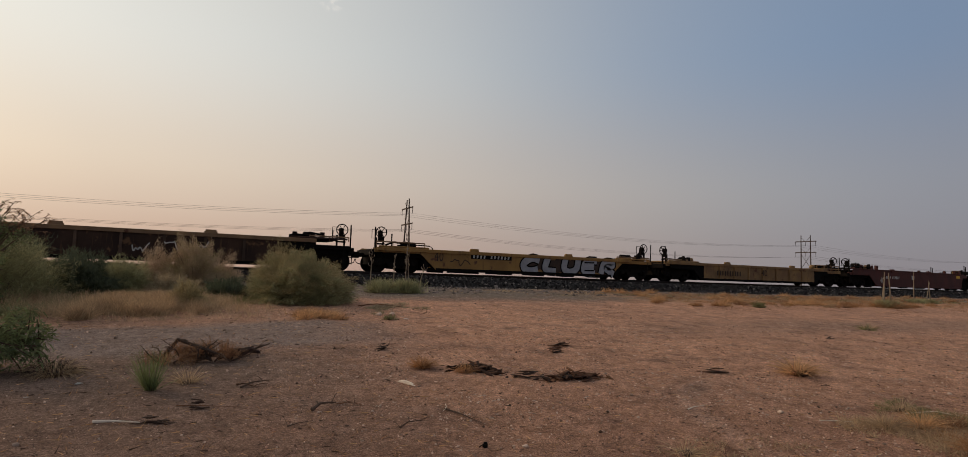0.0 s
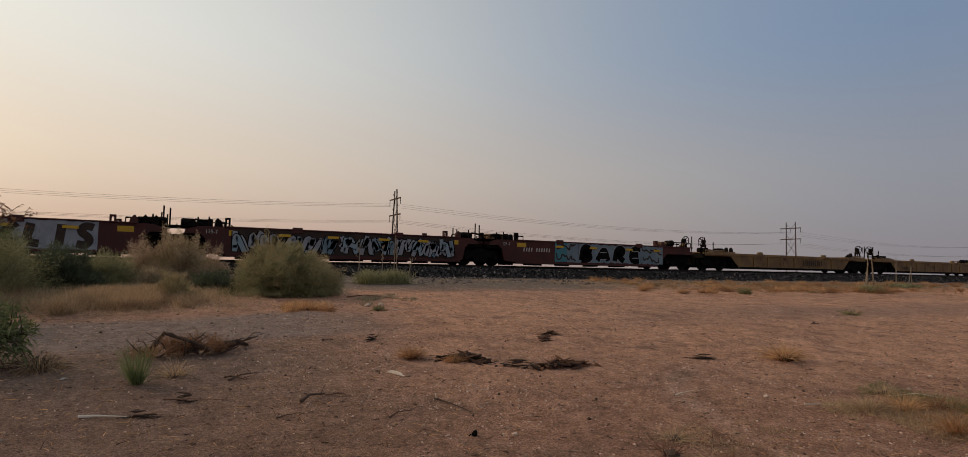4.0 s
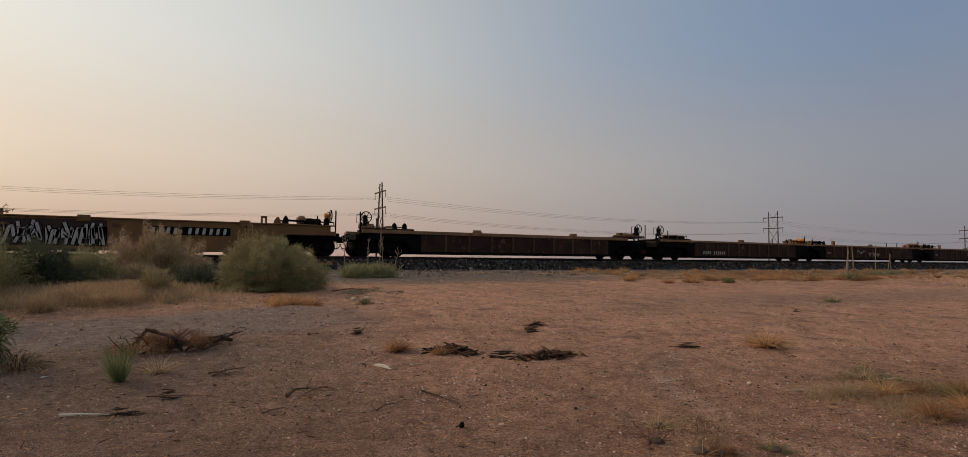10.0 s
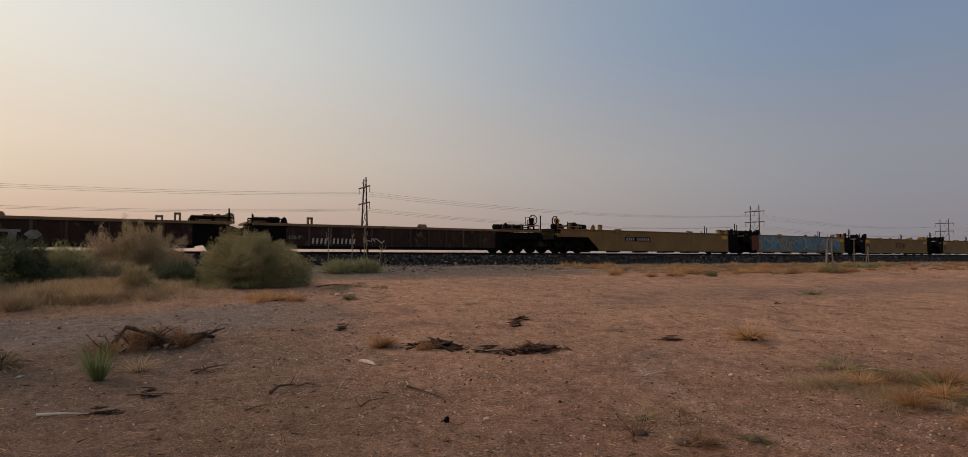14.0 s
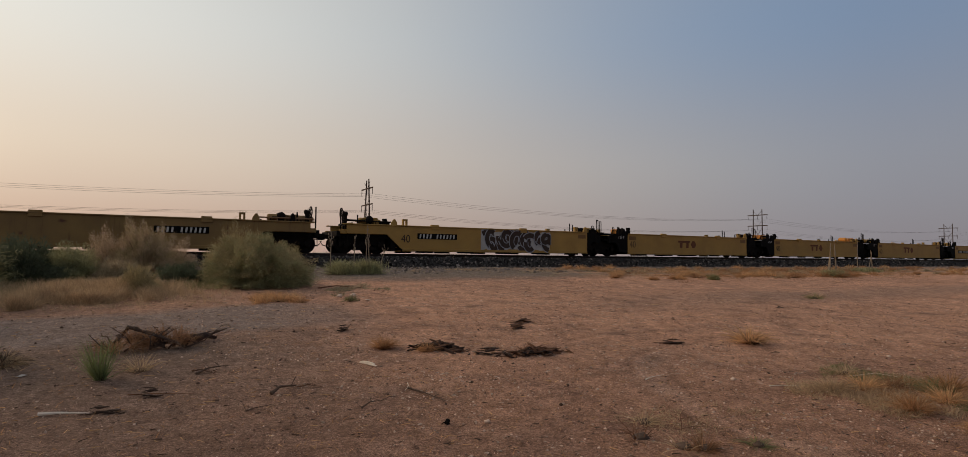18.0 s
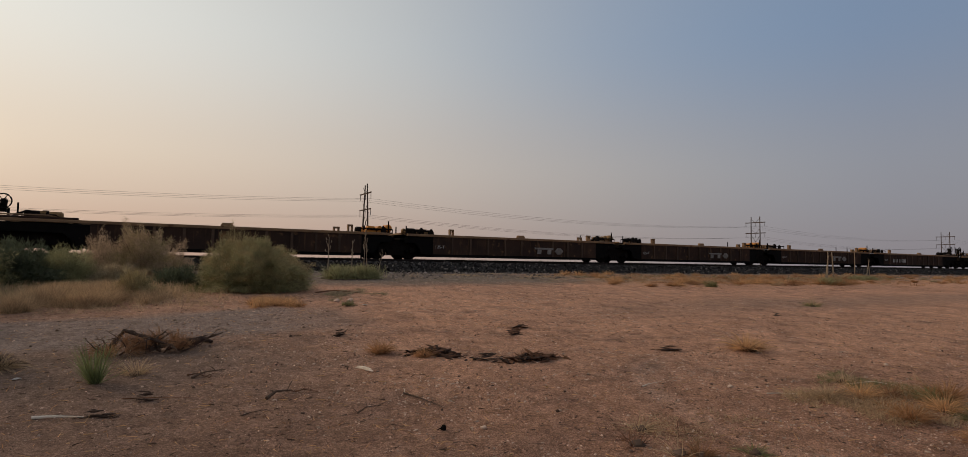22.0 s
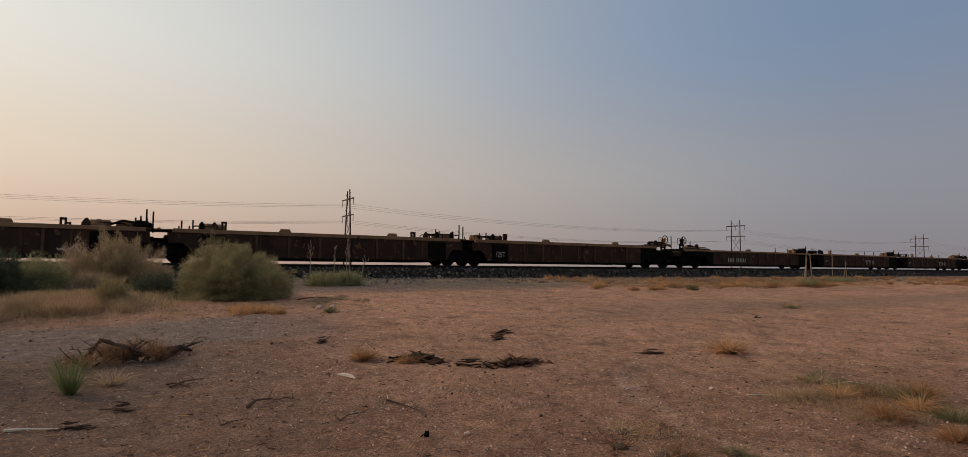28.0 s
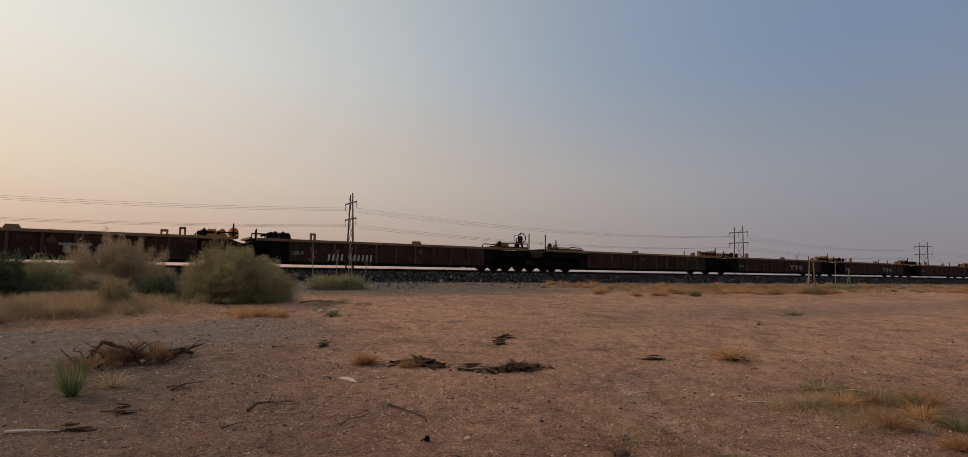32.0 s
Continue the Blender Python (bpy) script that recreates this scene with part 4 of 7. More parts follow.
def truck(parent, x):
    """A two-axle truck: bolster with springs, side frames, axles and flanged wheels."""
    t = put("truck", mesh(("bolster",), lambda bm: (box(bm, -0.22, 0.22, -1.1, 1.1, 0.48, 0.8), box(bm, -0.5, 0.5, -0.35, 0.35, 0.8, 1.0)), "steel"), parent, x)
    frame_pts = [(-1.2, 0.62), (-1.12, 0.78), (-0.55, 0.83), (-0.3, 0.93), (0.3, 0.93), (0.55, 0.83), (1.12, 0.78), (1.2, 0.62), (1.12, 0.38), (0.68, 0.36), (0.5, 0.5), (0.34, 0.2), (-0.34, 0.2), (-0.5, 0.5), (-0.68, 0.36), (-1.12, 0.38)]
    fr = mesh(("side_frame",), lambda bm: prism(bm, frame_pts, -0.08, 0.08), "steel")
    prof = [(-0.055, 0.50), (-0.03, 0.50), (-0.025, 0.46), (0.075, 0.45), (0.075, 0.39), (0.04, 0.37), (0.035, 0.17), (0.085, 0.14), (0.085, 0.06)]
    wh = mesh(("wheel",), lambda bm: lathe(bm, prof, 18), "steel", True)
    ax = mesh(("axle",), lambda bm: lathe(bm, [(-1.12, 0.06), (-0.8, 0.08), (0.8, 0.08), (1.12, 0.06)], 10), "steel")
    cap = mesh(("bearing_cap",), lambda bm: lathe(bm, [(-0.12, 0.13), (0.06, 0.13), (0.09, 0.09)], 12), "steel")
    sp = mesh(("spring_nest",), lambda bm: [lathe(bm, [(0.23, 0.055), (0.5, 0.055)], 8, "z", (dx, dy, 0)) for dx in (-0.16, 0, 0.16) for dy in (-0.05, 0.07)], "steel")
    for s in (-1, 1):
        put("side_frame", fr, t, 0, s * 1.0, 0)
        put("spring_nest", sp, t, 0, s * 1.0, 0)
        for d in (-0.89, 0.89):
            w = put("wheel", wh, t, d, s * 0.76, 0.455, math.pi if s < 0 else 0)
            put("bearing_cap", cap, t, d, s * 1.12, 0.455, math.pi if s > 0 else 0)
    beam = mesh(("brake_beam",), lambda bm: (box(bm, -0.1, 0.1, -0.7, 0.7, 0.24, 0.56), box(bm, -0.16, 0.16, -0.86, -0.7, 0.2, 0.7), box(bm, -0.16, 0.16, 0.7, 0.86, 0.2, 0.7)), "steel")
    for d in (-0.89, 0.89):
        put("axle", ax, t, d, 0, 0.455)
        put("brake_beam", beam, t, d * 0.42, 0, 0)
    return t


def coupler(parent, x, s):
    """Draft gear, knuckle, hose, uncoupling bar; s points out of the car."""
    put("coupler", mesh(("coupler",), lambda bm: (box(bm, -1.0, 0.0, -0.1, 0.1, 0.74, 0.94), box(bm, -0.06, 0.12, -0.16, 0.17, 0.68, 1.0)), "steel", bevel=0.02), parent, x - 0.1 * s, 0, 0, 0 if s > 0 else math.pi)
    put("air_hose", mesh(("air_hose",), lambda bm: tube(bm, [(-0.55, -0.35, 0.78), (-0.5, -0.36, 0.55), (-0.3, -0.3, 0.36), (-0.05, -0.2, 0.42), (0.1, -0.15, 0.62)], 0.028), "black"), parent, x - 0.1 * s, 0, 0, 0 if s > 0 else math.pi)
    put("end_sill", mesh(("end_sill",), lambda bm: box(bm, -0.25, 0, -1.35, 1.35, 0.82, 1.12), "steel", bevel=0.02), parent, x - 0.42 * s, 0, 0, 0 if s > 0 else math.pi)


def brake_wheel(parent, x, y, z, tint="steel", turn=0.0):
    """Hand brake: a spoked wheel before its gear housing on a stand."""
    def ring(bm):
        n = 20
        tube(bm, [(0.28 * math.cos(k * math.tau / n), 0, 0.28 * math.sin(k * math.tau / n)) for k in range(n + 1)], 0.028, 5)
    wheel = put("brake_wheel", mesh(("brake_wheel",), ring, "steel"), parent, x + 0.18 * math.sin(turn), y - 0.18 * math.cos(turn), z, turn)
    for k in range(6):
        put("spoke", mesh(("spoke", k), lambda bm: tube(bm, [(0, 0.0, 0), (0.27 * math.cos(k * math.tau / 6), 0, 0.27 * math.sin(k * math.tau / 6))], 0.018, 4), "steel"), wheel)
    put("brake_gear", mesh(("brake_gear", tint), lambda bm: (lathe(bm, [(-0.12, 0.04), (-0.12, 0.1), (0.1, 0.13), (0.14, 0.06)], 12, "y"), box(bm, -0.11, 0.11, -0.08, 0.08, -0.42, -0.06)), tint), parent, x, y, z, turn)
    put("brake_stand", mesh(("brake_stand",), lambda bm: (box(bm, -0.24, -0.17, -0.05, 0.05, -1.0, -0.25), box(bm, 0.13, 0.2, -0.05, 0.05, -1.0, -0.25), box(bm, -0.26, 0.22, -0.06, 0.06, -0.62, -0.54), tube(bm, [(-0.2, 0, -0.3), (-0.44, 0, -0.3), (-0.44, 0, 0.14), (-0.12, 0, 0.14)], 0.02, 4)), "steel"), parent, x, y, z, turn)


def post(parent, x, y, z0, z1, kind=0, paint="steel"):
    def hoop(bm):
        h = z1 - z0
        tube(bm, [(-0.07, 0, 0), (-0.07, 0, h - 0.02), (-0.05, 0, h), (0.05, 0, h), (0.07, 0, h - 0.02), (0.07, 0, h * 0.2)], 0.026, 5)
    def bar(bm):
        tube(bm, [(0, 0, 0), (0, 0, z1 - z0)], 0.035, 6)
    put("grab_post", mesh(("grab_post", kind, round(z1 - z0, 2), paint), hoop if kind else bar, paint), parent, x, y, z0)


def guide(parent, x, y, z, paint):
    put("container_guide", mesh(("container_guide", paint), lambda bm: prism(bm, [(-0.17, 0), (0.17, 0), (0.15, 0.16), (0.05, 0.33), (-0.03, 0.32), (-0.15, 0.14)], -0.05, 0.05), paint, bevel=0.012), parent, x, y, z)


def lug(parent, x, y, z, paint):
    put("top_lug", mesh(("top_lug", paint), lambda bm: (box(bm, -0.22, 0.22, -0.09, 0.09, 0, 0.27), box(bm, -0.27, 0.27, -0.06, 0.06, 0.0, 0.2)), paint, bevel=0.012), parent, x, y, z)


def loop(parent, x, y, z, paint, w=0.3, high=0.4):
    """An upright plate loop that guides a container's corner."""
    put("guide_loop", mesh(("guide_loop", paint, w, high), lambda bm: (box(bm, -w / 2, -w / 2 + 0.075, -0.08, 0.08, -0.04, high), box(bm, w / 2 - 0.075, w / 2, -0.08, 0.08, -0.04, high - 0.03), box(bm, -w / 2, w / 2, -0.08, 0.08, high - 0.09, high)), paint), parent, x, y, z)


def tank(parent, x, y, z, paint):
    """A round-ended air reservoir across the platform on two cradles."""
    put("air_tank", mesh(("air_tank", paint), lambda bm: (lathe(bm, [(-0.36, 0.02), (-0.34, 0.13), (-0.27, 0.2), (0.27, 0.2), (0.34, 0.13), (0.36, 0.02)], 16, "y", (0, 0, 0.26)), box(bm, -0.13, 0.13, -0.22, -0.16, 0, 0.12), box(bm, -0.13, 0.13, 0.16, 0.22, 0, 0.12)), paint), parent, x, y, z)


def lock_gear(parent, x, y, z, paint):
    """A squat casting with a drum, two ears and a crank."""
    put("lock_gear", mesh(("lock_gear", paint), lambda bm: (box(bm, -0.5, 0.5, -0.25, 0.25, 0.0, 0.13), prism(bm, [(-0.4, 0.13), (0.1, 0.13), (0.04, 0.34), (-0.3, 0.36)], -0.2, 0.2), lathe(bm, [(-0.26, 0.03), (-0.26, 0.14), (0.26, 0.14), (0.26, 0.03)], 14, "y", (0.3, 0, 0.24)), box(bm, -0.62, -0.54, -0.05, 0.05, 0.0, 0.3), tube(bm, [(0.5, -0.1, 0.1), (0.72, -0.1, 0.16), (0.78, -0.1, 0.3)], 0.03, 5)), paint, bevel=0.02), parent, x, y, z)


def gear(parent, x, z, rng, paint, tint):
    """Lock gear lying on an end platform: a flat frame, a drum, levers."""
    n = rng.randint(1, 4)
    put("walkway", mesh(("walkway", paint), lambda bm: prism(bm, [(-0.95, 0), (0.95, 0), (0.95, 0.09), (0.9, 0.09), (0.9, 0.04), (-0.9, 0.04), (-0.9, 0.09), (-0.95, 0.09)], -1.2, 1.2), paint), parent, x, 0, z)
    if n > 1:
        put("winch_drum", mesh(("winch_drum", tint), lambda bm: lathe(bm, [(-0.28, 0.06), (-0.28, 0.13), (-0.2, 0.17), (0.2, 0.17), (0.28, 0.13), (0.28, 0.06)], 16, "x", (0, 0, 0.17)), tint, True), parent, x + rng.uniform(-0.5, 0.5), -0.9, z + 0.03)
    if n > 2:
        put("lock_lever", mesh(("lock_lever", tint), lambda bm: (tube(bm, [(-0.55, 0, 0.12), (-0.1, 0, 0.3), (0.5, 0, 0.22)], 0.05, 6), box(bm, 0.4, 0.6, -0.08, 0.08, 0.0, 0.34)), tint), parent, x + rng.uniform(-0.4, 0.3), -1.05, z + 0.03)
    if n > 3:
        put("valve_box", mesh(("valve_box", tint), lambda bm: (box(bm, -0.22, 0.22, -0.2, 0.2, 0, 0.26), box(bm, -0.08, 0.08, -0.24, 0.24, 0.26, 0.33)), tint, bevel=0.05), parent, x + rng.uniform(-0.3, 0.6), -0.8, z + 0.03)


def deck_rail(parent, x0, x1, y, z, n, high, paint="steel"):
    """A low railing of pipe along an end platform."""
    w = round(abs(x1 - x0), 2)
    def make(bm):
        tube(bm, [(0, 0, high), (w, 0, high)], 0.035, 5)
        for k in range(n):
            tube(bm, [(w * k / (n - 1), 0, 0), (w * k / (n - 1), 0, high)], 0.026, 5)
    put("deck_rail", mesh(("deck_rail", w, n, round(high, 2), paint), make, paint), parent, min(x0, x1), y, z)


def clutter(parent, J, d, x0, x1, z, rng, tint):
    """Air-brake gear standing on an end platform: reservoirs, valves, pipes and stops."""
    tank = mesh(("air_reservoir", tint), lambda bm: lathe(bm, [(-0.42, 0.02), (-0.4, 0.12), (-0.34, 0.17), (0.34, 0.17), (0.4, 0.12), (0.42, 0.02)], 14, "x", (0, 0, 0.19)), tint, True)
    valve = mesh(("control_valve", tint), lambda bm: (box(bm, -0.16, 0.16, -0.14, 0.14, 0, 0.2), box(bm, -0.1, 0.1, -0.1, 0.1, 0.2, 0.34), lathe(bm, [(-0.26, 0.09), (0.26, 0.09)], 10, "x", (0, 0, 0.12))), tint)
    stop = mesh(("stop_block",), lambda bm: prism(bm, [(-0.13, 0), (0.13, 0), (0.1, 0.3), (0.0, 0.42), (-0.1, 0.3)], -0.09, 0.09), "steel")
    pipe = mesh(("air_pipe",), lambda bm: tube(bm, [(-0.6, 0, 0), (-0.6, 0, 0.16), (-0.5, 0, 0.22), (0.4, 0, 0.2), (0.55, 0, 0.1), (0.6, 0, 0)], 0.03, 5), "steel")
    for name, me, y in (("air_reservoir", tank, -0.75), ("control_valve", valve, -1.05), ("stop_block", stop, -1.3), ("air_pipe", pipe, -1.2)):
        for _ in range(rng.choice((0, 1, 1, 2)) if name != "air_pipe" else 1):
            put(name, me, parent, J + d * rng.uniform(x0, x1), y + rng.uniform(-0.08, 0.08), z)


GROUPS = {"S": "single well cars of the train", "M": "smooth-sided well cars of the train", "R": "ribbed well cars of the train", "U": "tall ribbed well cars of the train"}


def unit(key, s, L, style, left, right, paint, label):
    """One well car between its joints at 0 and L. left, right: A shares a truck with the next unit, K ends in a coupler."""
    rng = random.Random(sum(ord(c) for c in key) * 13)
    ob = thing("well_car", s, TRACK_Y, RAIL_Z, label, "well car", GROUPS[style])
    UNITS.append((ob, s))
    h = {"PQ": 1.47, "PRE": 1.47, "K0": 1.24, "K1": 1.28, "K3": 1.22, "K4": 1.2}.get(key) or {"S": 1.36, "M": 1.5, "R": 1.34, "U": 1.5}[style]
    dark_end = paint == "brown" or key == "K1"
    ribbed = style in "RU" or (style == "S" and key != "K0")
    # brown cars get a tan chord: the light on their tops is in its colour
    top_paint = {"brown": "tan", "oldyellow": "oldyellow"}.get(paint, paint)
    back = 1.45 if style == "M" else 2.0
    e0, e1 = (2.0 if left == "A" else 0.9), (L - back if right == "A" else L - 0.9)
    if style == "U":
        e0, e1 = (2.5 if left == "A" else 0.9), (L - 2.5 if right == "A" else L - 0.9)
    lo = 0.2
    # dark-ended cars carry their body colour only over the well; single cars step down to the trailing platform
    s0, s1 = (3.9 if dark_end and left == "K" else e0), (L - 3.9 if dark_end and right == "K" else L - 2.3 if style == "S" else e1)
    out = [(s0, lo)] if left == "A" or dark_end else [(s0, 1.0), (3.0, 1.0), (3.9, lo)]
    out += [(s1, lo)] if right == "A" or dark_end else [(L - 3.9, lo), (L - 3.0, 1.0), (s1, 1.0)]
    out += [(s1, h - 0.05), (s0, h - 0.05)]
    bow = 0.14 if style == "M" else 0.0
    tall = 0.06 if style == "M" else 0.13 if style == "R" else 0.18
    for s_ in (-1, 1):
        bm = bmesh.new()
        prism(bm, out, min(s_ * 1.44, s_ * 1.5), max(s_ * 1.44, s_ * 1.5))
        part("side_panel", bm, paint, ob)
        c0, c1 = (e0 if style == "M" else 0.5) if left == "A" else 0.7, (e1 if style == "M" else L - 0.5) if right == "A" else L - 2.3 if style in "SU" else L - 0.7
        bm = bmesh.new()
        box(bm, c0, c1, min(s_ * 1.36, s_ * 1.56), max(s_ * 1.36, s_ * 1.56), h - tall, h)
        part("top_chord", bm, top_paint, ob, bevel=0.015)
        bm = bmesh.new()
        b0, b1 = (e0 if left == "A" else 3.9), (e1 if right == "A" else L - 3.9)
        box(bm, b0, b1, min(s_ * 1.34, s_ * 1.54), max(s_ * 1.34, s_ * 1.54), lo - 0.05, lo + 0.08)
        part("bottom_chord", bm, "black" if style != "M" else paint, ob, bevel=0.01)
        if ribbed:
            rib = mesh(("rib", paint, h), lambda bm: (box(bm, -0.045, 0.045, -0.035, 0.035, lo + 0.08, h - tall), box(bm, -0.06, 0.06, -0.012, 0.012, lo + 0.08, h - tall)), "rib" if paint == "brown" else paint)
            n = round((b1 - b0) / (1.1 if style == "R" else 1.5))
            for i in range(1, n):
                put("rib", rib, ob, b0 + (b1 - b0) * i / n, s_ * 1.535, 0)
        else:
            # small brackets below and stiffeners on the smooth sides
            foot = mesh(("foot_bracket", paint), lambda bm: box(bm, -0.5, 0.5, -0.05, 0.05, 0, 0.1), "black")
            for i in range(5):
                put("foot_bracket", foot, ob, b0 + (b1 - b0) * (i + 0.5) / 5, s_ * 1.47, lo - 0.14)
    beam = mesh(("floor_beam",), lambda bm: box(bm, -0.17, 0.17, -1.44, 1.44, -0.07, 0.07), "steel")
    for i in range(8):
        put("floor_beam", beam, ob, e0 + 1.4 + (e1 - e0 - 2.8) * i / 7, 0, lo + 0.05)
    # ends
    for end, J, d in ((left, 0.0, 1), (right, L, -1)):
        inner = e0 if d > 0 else e1
        if end == "A":
            w = abs(inner - J)
            for s_ in (-1, 1):
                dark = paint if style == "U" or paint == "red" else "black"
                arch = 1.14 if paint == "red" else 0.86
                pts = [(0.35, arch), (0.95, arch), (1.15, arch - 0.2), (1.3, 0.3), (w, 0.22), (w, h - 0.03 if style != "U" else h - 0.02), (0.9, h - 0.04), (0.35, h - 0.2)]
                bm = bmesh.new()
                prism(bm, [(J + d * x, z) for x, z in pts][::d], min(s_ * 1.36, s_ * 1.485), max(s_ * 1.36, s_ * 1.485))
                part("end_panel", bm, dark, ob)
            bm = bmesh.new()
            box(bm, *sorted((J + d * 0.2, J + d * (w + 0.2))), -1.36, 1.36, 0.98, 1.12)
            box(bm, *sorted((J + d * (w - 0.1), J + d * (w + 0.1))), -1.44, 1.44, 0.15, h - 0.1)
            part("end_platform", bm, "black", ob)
            clutter(ob, J, d, 0.6, w - 0.2, h - 0.06, rng, rng.choice(("tan", "oldyellow", "steel") if paint != "bright" else ("orange", "steel", "bright")))
            if rng.random() < 0.6:
                deck_rail(ob, J + d * 0.5, J + d * rng.choice((1.9, 2.6)), -1.34, h - 0.06, 3, 0.26)
            bm = bmesh.new()
            box(bm, *sorted((J + d * 0.1, J + d * (w + 0.1))), -0.5, 0.5, 0.4, 0.98)
            part("centre_sill", bm, "steel", ob)
            if d > 0:
                truck(ob, 0.0)
                put("articulation", mesh(("articulation",), lambda bm: lathe(bm, [(0.7, 0.3), (1.0, 0.34), (1.12, 0.2)], 14, "z"), "steel"), ob, 0, 0, 0)
            if style in "MU":
                zt = h - 0.02
                dark = "black" if style == "M" else paint
                # tall posts on the trailing end, short ones on the leading end
                for px, up in ((0.25, 0.7), (0.5, 0.78), (0.9, 0.4)) if d < 0 else ((0.85, 0.36), (1.3, 0.4)):
                    post(ob, J + d * px, -1.36, zt - 0.2, h + up, int(paint == "bright"))
                    post(ob, J + d * (px + 0.12), 1.3, zt - 0.2, h + up - 0.1, 0)
                if d < 0:
                    guide(ob, J + d * (w + 0.14), -1.46, h - 0.02, paint)
                    if key == "W2":
                        lock_gear(ob, J - 2.0, -1.0, h - 0.04, "orange")
                        tank(ob, J - 2.9, -1.0, h - 0.1, "orange")
                    loop(ob, J + d * (w + 0.9), -1.46, h - 0.02, paint, 0.24, 0.3)
                    loop(ob, J + d * (w + 0.9), 1.46, h - 0.02, paint, 0.24, 0.3)
                else:
                    guide(ob, J + d * (w - 0.3), -1.44, h - 0.04, dark)
                    loop(ob, J + d * (w + 0.06), -1.46, h - 0.02, dark, 0.22, 0.4)
                    loop(ob, J + d * (w + 0.06), 1.46, h - 0.02, paint, 0.22, 0.4)
                gear(ob, J + d * (0.95 if w > 1.5 else 0.7), h - 0.06, rng, "black" if style == "M" else "tan", "steel" if paint != "bright" else "bright")
            else:
                deck_rail(ob, J + d * 0.3, J + d * 2.0, -1.34, h - 0.05, 3, 0.24, "steel")
                gear(ob, J + d * 1.2, h - 0.05, rng, "tan", rng.choice(("steel", "yellow", "tan", "steel")))
                post(ob, J + d * 0.5, -1.3, h - 0.1, h + (0.62 if d < 0 else 0.42), 0)
                post(ob, J + d * 0.95, 1.25, h - 0.1, h + 0.5, 0)
                if d < 0:
                    tint = "orange" if key in ("K7", "K10", "A2", "V2", "V3", "T3") else rng.choice(("oldyellow", "steel", "tan"))
                    tank(ob, J - 0.45, -0.9, h - 0.02, tint)
                    lock_gear(ob, J - 1.25, -1.0, h - 0.02, tint)
                    loop(ob, J - 2.6, -1.46, h - 0.02, "tan", 0.26, 0.36)
                    loop(ob, J - 3.3, -1.46, h - 0.02, "tan", 0.3, 0.22)
                else:
                    loop(ob, J + 3.1, -1.46, h - 0.02, "tan", 0.26, 0.34)
                    guide(ob, J + 1.9, -1.4, h - 0.03, "steel")
            if style == "U":
                bm = bmesh.new()
                p0, p1 = (1.67, 2.7) if d > 0 else (1.45, 2.5)
                box(bm, *sorted((J + d * p0, J + d * p1)), -1.585, -1.48, 0.32, h - 0.25)
                part("sign_panel", bm, "black", ob)
                if d > 0:
                    write("125T", "white", ob, J + 1.85, J + 2.5, 0.5, 0.82, -1.592)
            elif d > 0:
                write("125-T", "white", ob, J + 1.2 if style == "M" else J + 2.15, J + 1.68 if style == "M" else J + 2.7, 1.15 if style == "M" else 0.6, 1.32 if style == "M" else 0.76, -1.51)
            if style == "M":
                bm = bmesh.new()
                box(bm, *sorted((J + d * (w + 0.12), J + d * (w + 0.72))), -1.506, -1.501, 1.08, 1.32)
                part("caution_plate", bm, "gold" if paint != "bright" else "yellow", ob)
                if paint == "red" and d > 0:
                    for u in (0.3, 0.45, 0.62, 0.76):
                        put("caution_plate", mesh(("caution_plate",), lambda bm: box(bm, -0.28, 0.28, 0, 0.006, 0, 0.12), "gold"), ob, L * u, -1.585, 1.12)
        else:
            truck(ob, J + d * 1.85)
            coupler(ob, J, -d)
            for s_ in (-1, 1):
                bm = bmesh.new()
                box(bm, *sorted((J + d * 0.6, J + d * 3.2)), *sorted((s_ * 1.2, s_ * 1.43)), 0.98, 1.2)
                part("platform_sill", bm, "black" if paint == "brown" else paint, ob, bevel=0.02)
            bm = bmesh.new()
            box(bm, *sorted((J + d * 0.45, J + d * 3.4)), -1.2, 1.2, 1.0, 1.1)
            box(bm, *sorted((J + d * 3.3, J + d * 3.5)), -1.4, 1.4, 0.15, h - 0.08)
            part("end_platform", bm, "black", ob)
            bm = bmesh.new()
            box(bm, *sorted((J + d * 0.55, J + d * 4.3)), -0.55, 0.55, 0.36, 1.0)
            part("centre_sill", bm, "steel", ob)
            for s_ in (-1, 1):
                # added black plate that stands in for the dark between deck and wheels
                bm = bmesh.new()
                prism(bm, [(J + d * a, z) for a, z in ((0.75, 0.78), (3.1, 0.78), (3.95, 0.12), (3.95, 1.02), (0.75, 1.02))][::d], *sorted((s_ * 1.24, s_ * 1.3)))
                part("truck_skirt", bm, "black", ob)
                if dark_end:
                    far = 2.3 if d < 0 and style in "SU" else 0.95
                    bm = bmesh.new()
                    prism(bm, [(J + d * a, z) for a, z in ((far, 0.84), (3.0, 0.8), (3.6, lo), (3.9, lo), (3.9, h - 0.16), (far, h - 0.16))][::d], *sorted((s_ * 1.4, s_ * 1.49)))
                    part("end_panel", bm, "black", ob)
            clutter(ob, J, d, 1.0, 3.3, h - 0.02, rng, rng.choice(("steel", "oldyellow", "tan", "steel")))
